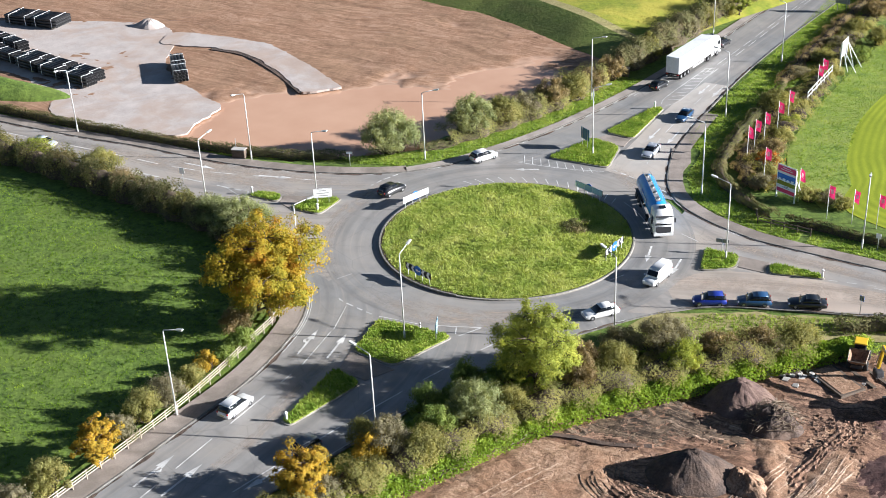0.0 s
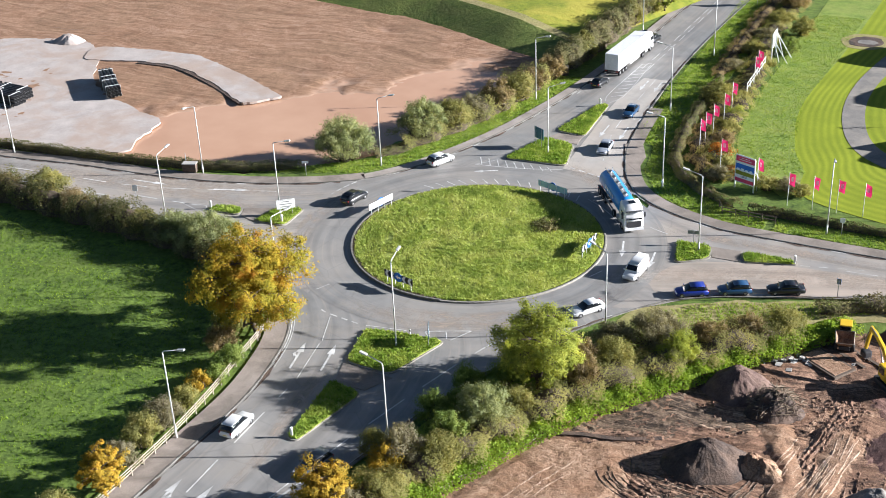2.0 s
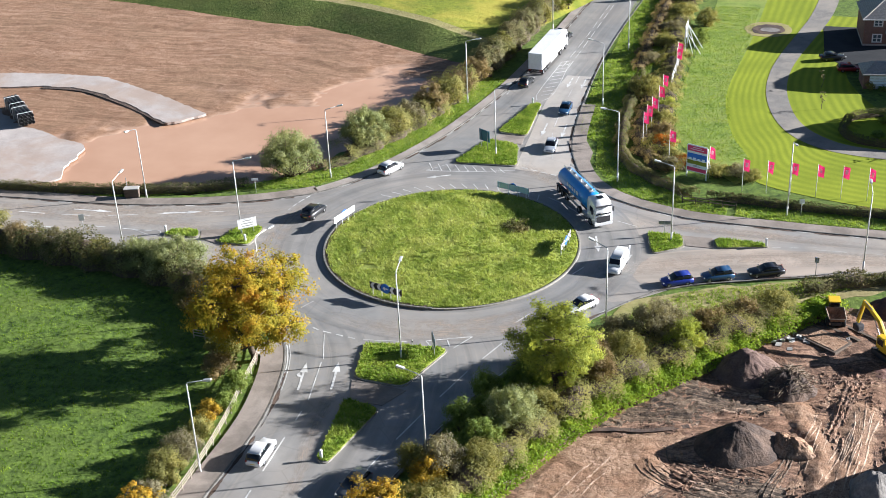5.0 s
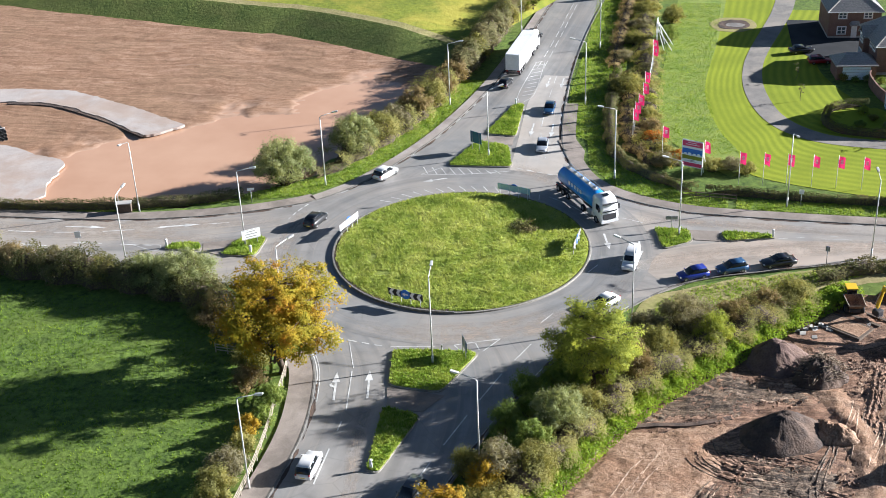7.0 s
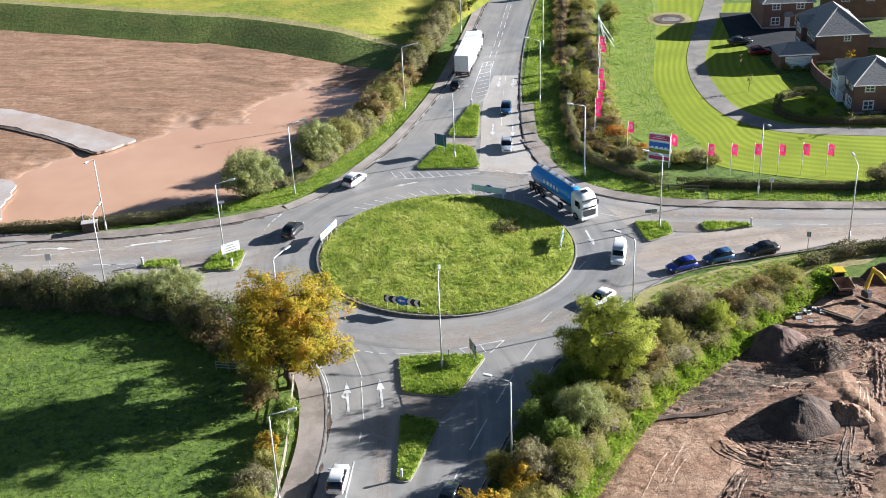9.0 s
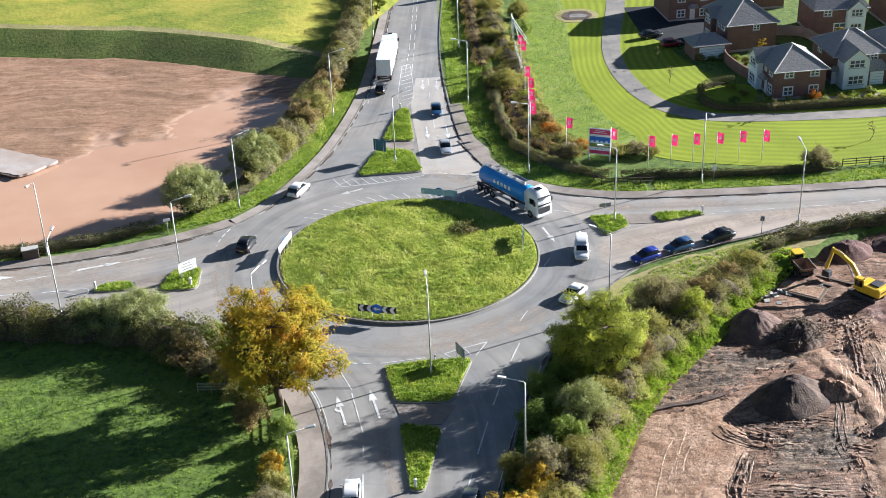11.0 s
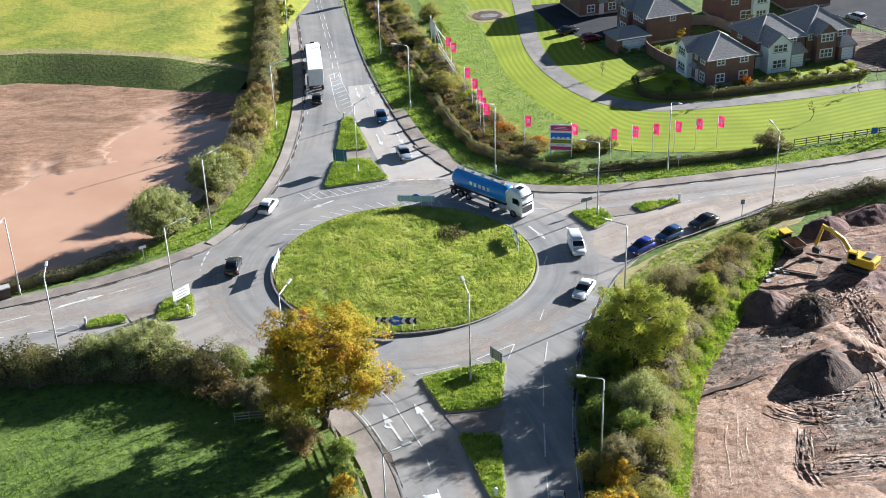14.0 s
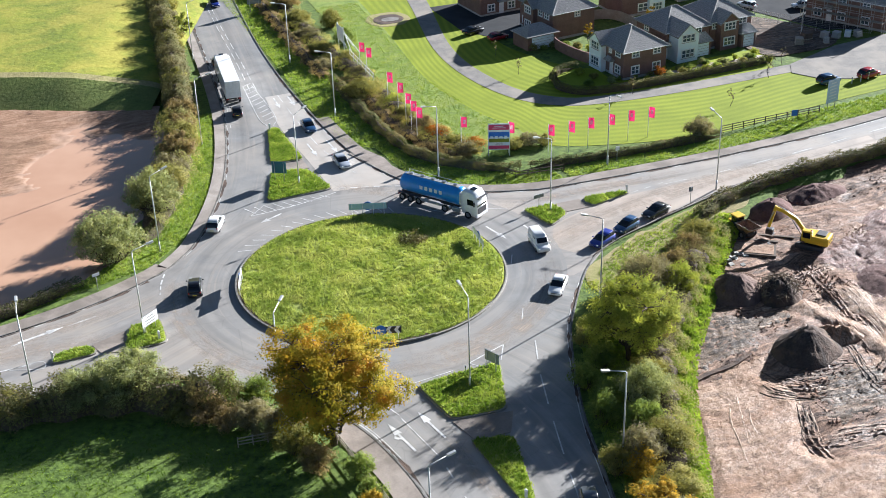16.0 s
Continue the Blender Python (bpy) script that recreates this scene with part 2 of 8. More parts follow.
def roof_mat():
    """Concrete roof tiles in courses, the joints a little darker and stepped."""
    m, nt, bsdf, vec, uv = start("roof_slate")
    sep = nt.nodes.new("ShaderNodeSeparateXYZ")
    nt.links.new(vec, sep.inputs[0])
    step = _math(nt, "FRACT", _math(nt, "MULTIPLY", sep.outputs["Z"], 5.2))
    n = _noise(nt, vec, 3.5, 5, 0.65)
    col = _ramp(nt, n, [(0.3, (0.18, 0.172, 0.168)), (0.7, (0.37, 0.352, 0.33))])
    col = _mix(nt, _ramp(nt, step, [(0.0, (0.55,) * 3), (0.22, (0, 0, 0))]), col, (0.07, 0.068, 0.068))
    nt.links.new(col, bsdf.inputs["Base Color"])
    bsdf.inputs["Roughness"].default_value = 0.5
    _bump(nt, bsdf, step, 0.6, 0.04)


roof_mat()
surface("bark", (0.06, 0.045, 0.03), (0.15, 0.115, 0.085), 6, 1.2, 0.95, 0.8, 0.05)
surface("timber_pale", (0.3, 0.26, 0.2), (0.48, 0.42, 0.34), 5, 0.8, 0.8, 0.2, 0.01, (0.25, 0.2, 0.15), 0.7, 0.4)
surface("timber_dark", (0.08, 0.06, 0.045), (0.17, 0.13, 0.1), 5, 0.8, 0.85, 0.2, 0.01)
surface("roots", (0.13, 0.095, 0.065), (0.3, 0.235, 0.17), 5, 0.8, 0.9, 0.2, 0.01)
surface("concrete", (0.34, 0.32, 0.29), (0.5, 0.48, 0.44), 5, 0.6, 0.9, 0.2, 0.01)
plain("galvanised", (0.5, 0.5, 0.49), 0.45, 0.6)
plain("lamp_grey", (0.62, 0.62, 0.6), 0.5, 0.2)
plain("white_paint", (0.84, 0.84, 0.83), 0.4)
plain("black_plastic", (0.012, 0.012, 0.013), 0.45)
plain("rubber", (0.018, 0.018, 0.018), 0.8)
plain("rim_metal", (0.4, 0.4, 0.41), 0.35, 0.8)
plain("sign_blue", (0.025, 0.16, 0.58), 0.4)
plain("sign_green", (0.03, 0.14, 0.2), 0.4)
plain("sign_teal", (0.48, 0.68, 0.76), 0.4)
plain("notice_blue", (0.5, 0.64, 0.76), 0.5)
plain("sign_back", (0.3, 0.31, 0.31), 0.5, 0.3)
plain("excavator_yellow", (0.72, 0.46, 0.02), 0.45, 0, 0.2)
plain("flag_red", (0.72, 0.06, 0.15), 0.7)
plain("truck_white", (0.8, 0.8, 0.8), 0.35, 0, 0.4)
plain("truck_dark", (0.04, 0.04, 0.045), 0.6)
plain("glass_dark", (0.008, 0.01, 0.013), 0.06, 0, 0.15)
# Lighter bluish base: the sky's reflection is put into the panes' colour.
plain("glass_window", (0.09, 0.12, 0.14), 0.08, 0, 0.5)


def cloth_mat(name, col, through_it):
    """Thin printed cloth: some of the light passes through the weave."""
    m = plain(name, col, 0.8)
    nt = m.node_tree
    bsdf = next(n for n in nt.nodes if n.type == "BSDF_PRINCIPLED")
    out = next(n for n in nt.nodes if n.type == "OUTPUT_MATERIAL")
    tr, mx = nt.nodes.new("ShaderNodeBsdfTranslucent"), nt.nodes.new("ShaderNodeMixShader")
    tr.inputs["Color"].default_value, mx.inputs["Fac"].default_value = through_it + (1,), 0.35
    nt.links.new(bsdf.outputs[0], mx.inputs[1])
    nt.links.new(tr.outputs[0], mx.inputs[2])
    nt.links.new(mx.outputs[0], out.inputs["Surface"])


cloth_mat("flag_cloth", (0.64, 0.05, 0.15), (0.62, 0.03, 0.13))
cloth_mat("flag_white", (0.85, 0.85, 0.84), (0.9, 0.8, 0.8))
plain("tail_red", (0.35, 0.01, 0.01), 0.3)
plain("lens_clear", (0.7, 0.72, 0.72), 0.15)
plain("number_yellow", (0.7, 0.55, 0.05), 0.5)


def water_mat():
    m, nt, bsdf, vec, uv = start("muddy_water")
    nt.links.new(_ramp(nt, _noise(nt, vec, 0.07, 4, 0.6), [(0.35, (0.47, 0.275, 0.175)), (0.7, (0.55, 0.34, 0.225))]), bsdf.inputs["Base Color"])
    bsdf.inputs["Roughness"].default_value, bsdf.inputs["IOR"].default_value = 0.16, 1.33
    _bump(nt, bsdf, _noise(nt, vec, 1.8, 3, 0.5), 0.06, 0.03)


def lawn_mat():
    """Mown lawn: light and dark stripes along the uv's length, as the roller laid the blades."""
    m, nt, bsdf, vec, uv = start("mown_lawn")
    sep = nt.nodes.new("ShaderNodeSeparateXYZ")
    nt.links.new(uv, sep.inputs[0])
    wob = _math(nt, "MULTIPLY_ADD", _noise(nt, vec, 0.2, 3, 0.5), 0.6)
    nt.links.new(sep.outputs["Y"], wob.node.inputs[2])
    s = _math(nt, "SINE", _math(nt, "MULTIPLY", wob, 2 * math.pi / 1.5))
    keep = _ramp(nt, _noise(nt, vec, 0.06, 3, 0.6), [(0.4, (0.04,) * 3), (0.55, (0.09,) * 3)])
    s = _math(nt, "MULTIPLY_ADD", s, keep)
    s.node.inputs[2].default_value = 0.25
    f = _math(nt, "ADD", s, _math(nt, "MULTIPLY", _noise(nt, vec, 3.5, 5, 0.65), 0.28))
    f = _math(nt, "ADD", f, _math(nt, "MULTIPLY", _noise(nt, vec, 0.12, 3, 0.6), 0.34))
    nt.links.new(_ramp(nt, f, [(0.3, (0.11, 0.155, 0.008)), (0.72, (0.285, 0.335, 0.022))]), bsdf.inputs["Base Color"])
    bsdf.inputs["Roughness"].default_value, bsdf.inputs["Specular IOR Level"].default_value = 0.9, 0.2
    _bump(nt, bsdf, _noise(nt, vec, 9, 4, 0.6), 0.5, 0.04)


water_mat()
lawn_mat()
leafy("leaf_oak", [(0.15, 0.175, 0.03), (0.29, 0.265, 0.036), (0.47, 0.345, 0.038), (0.57, 0.265, 0.044)], 0.42, 0.33)
leafy("leaf_gold", [(0.22, 0.19, 0.045), (0.43, 0.3, 0.04), (0.55, 0.34, 0.045)], 0.35, 0.8)
leafy("leaf_lime", [(0.168, 0.213, 0.0504), (0.336, 0.386, 0.0784), (0.515, 0.526, 0.112)], 0.55, 0.5)
leafy("leaf_green", [(0.109, 0.164, 0.0484), (0.206, 0.278, 0.0726), (0.351, 0.399, 0.121)], 0.5, 0.4)
leafy("leaf_willow", [(0.18, 0.215, 0.104), (0.32, 0.354, 0.175), (0.473, 0.486, 0.251)], 0.5, 0.4)
leafy("leaf_olive", [(0.161, 0.161, 0.0633), (0.287, 0.282, 0.103), (0.425, 0.374, 0.132)], 0.5, 0.4)
leafy("leaf_brown", [(0.189, 0.15, 0.0886), (0.304, 0.24, 0.133), (0.43, 0.322, 0.171)], 0.5, 0.4)
leafy("leaf_hedge", [(0.075, 0.088, 0.036), (0.15, 0.152, 0.065), (0.235, 0.195, 0.095)], 0.3, 0.5)
leafy("leaf_orange", [(0.213, 0.121, 0.033), (0.405, 0.165, 0.0275), (0.48, 0.132, 0.022)], 0.35, 0.6)
leafy("leaf_bare", [(0.166, 0.148, 0.0952), (0.265, 0.24, 0.156), (0.356, 0.324, 0.205)], 0.5, 0.5)
leafy("blade_green", [(0.1, 0.18, 0.025), (0.25, 0.37, 0.055), (0.45, 0.53, 0.12)], 0.45, 0.5)
leafy("blade_field", [(0.0405, 0.0945, 0.009), (0.126, 0.225, 0.0216), (0.261, 0.369, 0.045)], 0.4, 0.35)
leafy("blade_rough", [(0.15, 0.22, 0.05), (0.31, 0.4, 0.09), (0.47, 0.53, 0.15), (0.58, 0.6, 0.22)], 0.45, 0.3)
leafy("bramble", [(0.123, 0.189, 0.0287), (0.254, 0.369, 0.0492), (0.394, 0.492, 0.082)], 0.45, 0.5)

# ---- building helpers ----


def link_mesh(name, verts, faces, material, parent=None, label="", smooth=False, uvs=None):
    me = bpy.data.meshes.new(name)
    me.from_pydata([tuple(v) for v in verts], [], [tuple(f) for f in faces])
    me.materials.append(MATS[material])
    if smooth:
        me.polygons.foreach_set("use_smooth", [True] * len(me.polygons))
    if uvs is not None:
        lay = me.uv_layers.new(name="uv")
        idx = np.empty(len(me.loops), dtype=np.int32)
        me.loops.foreach_get("vertex_index", idx)
        lay.data.foreach_set("uv", np.asarray(uvs, dtype=np.float32)[idx].ravel())
    ob = new(name, me)
    if parent:
        ob.parent = parent
    if label:
        tagged(ob, label)
    return ob


def leaves(name, V, material, parent=None, label=""):
    """A mesh of loose leaves or blades (N, 3, 3); with it may come the way each one leans."""
    V, N = V if isinstance(V, tuple) else (V, None)
    V = np.asarray(V, dtype=np.float32)
    n = len(V)
    me = bpy.data.meshes.new(name)
    me.vertices.add(3 * n), me.loops.add(3 * n), me.polygons.add(n)
    me.vertices.foreach_set("co", V.ravel())
    me.loops.foreach_set("vertex_index", np.arange(3 * n, dtype=np.int32))
    me.polygons.foreach_set("loop_start", np.arange(0, 3 * n, 3, dtype=np.int32))
    me.polygons.foreach_set("loop_total", np.full(n, 3, dtype=np.int32))
    me.materials.append(MATS[material])
    me.update(calc_edges=True)
    if N is not None:
        me.polygons.foreach_set("use_smooth", np.ones(n, dtype=bool))
        me.normals_split_custom_set_from_vertices(np.repeat(N, 3, axis=0).tolist())
    ob = new(name, me)
    if parent:
        ob.parent = parent
    if label:
        tagged(ob, label)
    return ob


def part(name, bm, material, parent, label="", smooth=False):
    """Links a bmesh as one mesh object under a thing or a part."""
    me = bpy.data.meshes.new(name)
    bm.normal_update()
    bm.to_mesh(me)
    bm.free()
    me.materials.append(MATS[material])
    if smooth:
        me.polygons.foreach_set("use_smooth", [True] * len(me.polygons))
    ob = new(name, me)
    if parent:
        ob.parent = parent
    if label:
        tagged(ob, label)
    return ob


def thing(name, label, category, m=None, group="", kind=""):
    e = new(name)
    e.empty_display_size = 0.3
    if m is not None:
        e.matrix_world = m
    return tagged(e, label, category, group, kind)


def add_box(bm, cx, cy, cz, sx, sy, sz, bevel=0.0, m=None):
    """A box by its centre and sizes, with worn edges if bevel is given."""
    r = bmesh.ops.create_cube(bm, size=1.0, matrix=(m or Matrix()) @ Matrix.Translation((cx, cy, cz)) @ Matrix.Diagonal((sx, sy, sz, 1)))
    if bevel:
        es = list({e for v in r["verts"] for e in v.link_edges})
        bmesh.ops.bevel(bm, geom=es, offset=bevel, segments=2, affect="EDGES", profile=0.6)
    return bm


def box(cx, cy, cz, sx, sy, sz, bevel=0.0, m=None):
    return add_box(bmesh.new(), cx, cy, cz, sx, sy, sz, bevel, m)


def tube(bm, pts, radii, sides=8):
    """A tapered tube along pts, closed at its ends."""
    rings = []
    for i, p in enumerate(pts):
        p = Vector(p)
        d = (Vector(pts[min(i + 1, len(pts) - 1)]) - Vector(pts[max(i - 1, 0)])).normalized()
        u = d.orthogonal().normalized()
        w = d.cross(u)
        rings.append([bm.verts.new(p + radii[i] * (math.cos(a) * u + math.sin(a) * w)) for a in [2 * math.pi * k / sides for k in range(sides)]])
    for a, b in zip(rings, rings[1:]):
        for k in range(sides):
            bm.faces.new((a[k], a[(k + 1) % sides], b[(k + 1) % sides], b[k]))
    bm.faces.new(rings[0][::-1]), bm.faces.new(rings[-1])
    return bm


def curve(pts, n, closed=False):
    """n points of a smooth line through pts, evenly spaced."""
    P = np.array(pts, dtype=float)
    if len(P) == 2 and not closed:
        return P[0] + np.linspace(0, 1, n)[:, None] * (P[1] - P[0])
    Q = np.vstack([P[-1], P, P[0], P[1]]) if closed else np.vstack([2 * P[0] - P[1], P, 2 * P[-1] - P[-2]])
    out = []
    for i in range(1, len(Q) - 2):
        t = np.linspace(0, 1, 40, endpoint=False)[:, None]
        a, b, c, d = Q[i - 1], Q[i], Q[i + 1], Q[i + 2]
        out.append(0.5 * (2 * b + (c - a) * t + (2 * a - 5 * b + 4 * c - d) * t ** 2 + (3 * b - a - 3 * c + d) * t ** 3))
    out = np.vstack(out + [Q[-2][None]])
    s = np.r_[0, np.cumsum(np.linalg.norm(np.diff(out, axis=0), axis=1))]
    want = np.linspace(0, s[-1], n, endpoint=not closed)
    return np.stack([np.interp(want, s, out[:, k]) for k in range(out.shape[1])], 1)


def length(pts):
    c = curve(pts, 200)
    return float(np.linalg.norm(np.diff(c, axis=0), axis=1).sum())


def loft(name, left, right, material, z=0.0, n=60, m=2, parent=None, height=None, label="", kind="structure", extra=None):
    """A sheet between two smooth lines; uv in metres along and across; height(x, y) adds relief."""
    A, B = curve(left, n), curve(right, n)
    along = np.r_[0, np.cumsum(np.linalg.norm(np.diff((A + B) / 2, axis=0), axis=1))]
    V, U = [], []
    for i in range(n):
        wdt = np.linalg.norm(B[i] - A[i])
        for j in range(m):
            f = j / (m - 1)
            p = A[i] * (1 - f) + B[i] * f
            V.append((p[0], p[1], z + (height(p[0], p[1]) if height else 0.0)))
            U.append((along[i], f * wdt))
    if extra:
        V = np.array(V)
        V[:, 2] += extra(V[:, :2])
    F = [(i * m + j, (i + 1) * m + j, (i + 1) * m + j + 1, i * m + j + 1) for i in range(n - 1) for j in range(m - 1)]
    a, b, c = (Vector(V[k]) for k in F[len(F) // 2][:3])
    if (b - a).cross(c - b).z < 0:
        F = [f[::-1] for f in F]
    ob = link_mesh(name, V, F, material, parent, "", bool(height), U)
    return tagged(ob, label, "", "", kind) if kind and not parent else ob


def outline(name, pts, material, z, thick=0.0, n=0, parent=None, label="", kind="structure", closed_curve=True):
    """A flat plate with the given outline (smoothed if n), with upright sides if thick."""
    P = curve(pts, n, True) if n else np.array(pts, float)
    bm = bmesh.new()
    f = bm.faces.new([bm.verts.new((p[0], p[1], z)) for p in P])
    f.normal_update()
    if f.normal.z < 0:
        f.normal_flip()
    if thick:
        r = bmesh.ops.extrude_face_region(bm, geom=[f])
        bmesh.ops.translate(bm, verts=[v for v in r["geom"] if isinstance(v, bmesh.types.BMVert)], vec=(0, 0, thick))
    bmesh.ops.triangulate(bm, faces=[g for g in bm.faces if len(g.verts) > 4])
    bmesh.ops.recalc_face_normals(bm, faces=bm.faces)
    ob = part(name, bm, material, parent, label)
    return tagged(ob, label, "", "", kind) if kind and not parent else ob


def strip(name, pts, width, high, material, z=0.0, n=60, closed=False, parent=None, label="", kind="structure"):
    """A low bar of rectangular section along a line, such as a kerb."""
    P = curve(pts, n, closed)
    T = np.roll(P, -1, 0) - np.roll(P, 1, 0)
    if not closed:
        T[0], T[-1] = P[1] - P[0], P[-1] - P[-2]
    N = np.stack([-T[:, 1], T[:, 0]], 1) / np.linalg.norm(T, axis=1)[:, None]
    V = []
    for p, q in zip(P, N):
        for s, h in ((-0.5, 0), (-0.5, high), (0.5, high), (0.5, 0)):
            V.append((p[0] + q[0] * s * width, p[1] + q[1] * s * width, z + h))
    F = []
    for i in range(n if closed else n - 1):
        a, b = 4 * i, 4 * ((i + 1) % n)
        F += [(a + k, a + k + 1, b + k + 1, b + k) for k in range(3)]
    ob = link_mesh(name, V, F, material, parent)
    return tagged(ob, label, "", "", kind) if not parent else ob


def inside(P, poly):
    """Which of the points P (N, 2) lie in the polygon."""
    x, y = P[:, 0], P[:, 1]
    r = np.zeros(len(P), bool)
    q = np.asarray(poly, float)
    for (x1, y1), (x2, y2) in zip(q, np.roll(q, -1, 0)):
        hit = ((y1 > y) != (y2 > y)) & (x < (x2 - x1) * (y - y1) / (y2 - y1 + 1e-12) + x1)
        r ^= hit
    return r


def to_line(P, line):
    """The distance of each point from a broken line."""
    d = np.full(len(P), 1e9)
    L = np.asarray(line, float)
    for a, b in zip(L, L[1:]):
        ab = b - a
        t = np.clip(((P - a) @ ab) / (ab @ ab), 0, 1)
        d = np.minimum(d, np.linalg.norm(P - a - t[:, None] * ab, axis=1))
    return d


# ---- plants ----
RNG = np.random.default_rng(7)


def leaf_shapes(P, size, spread=0.45, up=0.25, out=None):
    """Leaves at P, randomly turned, leaning outwards if out is given."""
    n = len(P)
    nor = RNG.normal(size=(n, 3))
    if out is not None:
        nor = nor * 0.45 + out
    nor[:, 2] += up
    nor /= np.linalg.norm(nor, axis=1)[:, None] + 1e-9
    t = np.cross(nor, RNG.normal(size=(n, 3)))
    t /= np.linalg.norm(t, axis=1)[:, None] + 1e-9
    b = np.cross(nor, t)
    s = size * (1 - spread / 2 + spread * RNG.random(n))[:, None]
    t, b = t * s * 0.5, b * s * 0.36
    tip = nor * s * 0.12
    Q = np.stack([P - t - tip, P + t * 0.55 - b * 1.25, P + t * 0.55 + b * 1.25], 1)
    if out is None:
        return Q
    face = np.cross(Q[:, 1] - Q[:, 0], Q[:, 2] - Q[:, 0])
    Q[(face * nor).sum(1) < 0] = Q[(face * nor).sum(1) < 0][:, ::-1]
    N = out / (np.linalg.norm(out, axis=1)[:, None] + 1e-9) * 0.45 + nor * 0.55
    return Q, N / (np.linalg.norm(N, axis=1)[:, None] + 1e-9)


def clump_points(c, r, n, squash=0.8):
    """Points in an uneven tuft: thick in its outer half, with sprays that reach past it and hollows between."""
    d = RNG.normal(size=(n, 3))
    d /= np.linalg.norm(d, axis=1)[:, None]
    u = RNG.random(n)
    rad = np.where(u < 0.72, 0.4 + 0.6 * RNG.random(n) ** 0.6, 0.95 + 0.4 * RNG.random(n))
    k, p = RNG.normal(size=(3, 3)) * 3.2, RNG.random(3) * 6.3
    bumps = 1 + 0.16 * np.sin(d @ k[0] + p[0]) + 0.13 * np.sin(d @ k[1] * 1.7 + p[1]) + 0.1 * np.sin(d @ k[2] * 2.6 + p[2])
    return np.array(c) + d * (r * rad * bumps)[:, None] * np.array([1, 1, squash]), d


def limb(bm, a, b, r0, r1, sway=0.25, k=5, sides=6):
    a, b = Vector(a), Vector(b)
    L = (b - a).length
    pts = [a.lerp(b, i / k) + (Vector(RNG.normal(size=3)) * sway * L * 0.14 if 0 < i < k else Vector()) for i in range(k + 1)]
    tube(bm, pts, [r0 + (r1 - r0) * i / k for i in range(k + 1)], sides)
    return pts


def tree(x, y, h, r, material, label, trunk_h=0.3, boughs=9, tufts=7, leaf_count=220, leaf=0.3, z=0.0, name="tree", category="tree", open_crown=0.0):
    """A tree: tapered trunk, boughs that fork into twigs, and a crown of leafy tufts with sky between the boughs."""
    global RNG
    RNG = np.random.default_rng(int(abs(31 * x + 17 * y)))
    t = thing(name, label, category, pose(x, y, z))
    bm = bmesh.new()
    r0 = 0.028 * h + 0.05 if h > 4 else 0.014 * h
    lean = np.array([RNG.normal() * 0.25, RNG.normal() * 0.25])
    limb(bm, (0, 0, -0.2), (*lean, h * trunk_h), r0, r0 * 0.72, 0.2, 4, 9)
    part("trunk", bm, "bark", t, smooth=True)
    Q, O = [], []
    cz, rz = h * (trunk_h * 0.72 + 1) / 2, h * (1 - trunk_h * 0.72) / 2
    bm = bmesh.new()
    for i in range(boughs):
        zz = 0.92 - 1.62 * (i + 0.5) / boughs + 0.1 * RNG.normal()
        a = i * 2.39996 + RNG.normal() * 0.25
        reach = (0.5 + 0.28 * RNG.random()) if i % 4 else 0.22 + 0.2 * RNG.random()
        flat = math.sqrt(max(0.12, 1 - zz * zz))
        c = np.array([r * reach * flat * math.cos(a), r * reach * flat * math.sin(a), cz + rz * zz * 0.74])
        br = r * (0.3 + 0.12 * RNG.random()) * (1 - open_crown)
        root = (lean[0] * 0.8, lean[1] * 0.8, h * trunk_h * (0.7 + 0.3 * RNG.random()))
        limb(bm, root, c, r0 * 0.42, r0 * 0.14, 0.55, 6, 6)
        for k in range(tufts):
            d = RNG.normal(size=3)
            d *= (0.45 + 0.55 * RNG.random()) / np.linalg.norm(d)
            e = c + d * br * np.array([1.15, 1.15, 0.68])
            limb(bm, c, e, r0 * 0.13, 0.02, 0.4, 3, 4)
            P, o = clump_points(e, br * (0.22 + 0.2 * RNG.random()), int(leaf_count * (0.6 + 0.8 * RNG.random())), 0.72)
            Q.append(P), O.append(0.65 * o + 0.5 * d)
    part("branchwork", bm, "bark", t, smooth=True)
    P, O = np.vstack(Q), np.vstack(O)
    mass = (P - np.array([0, 0, cz - 0.3 * rz])) / np.array([r, r, rz])
    O = 0.65 * O + 0.4 * mass / (np.linalg.norm(mass, axis=1)[:, None] + 1e-9)
    leaves("crown", leaf_shapes(P, leaf, out=O * 0.9), material, t)
    return t


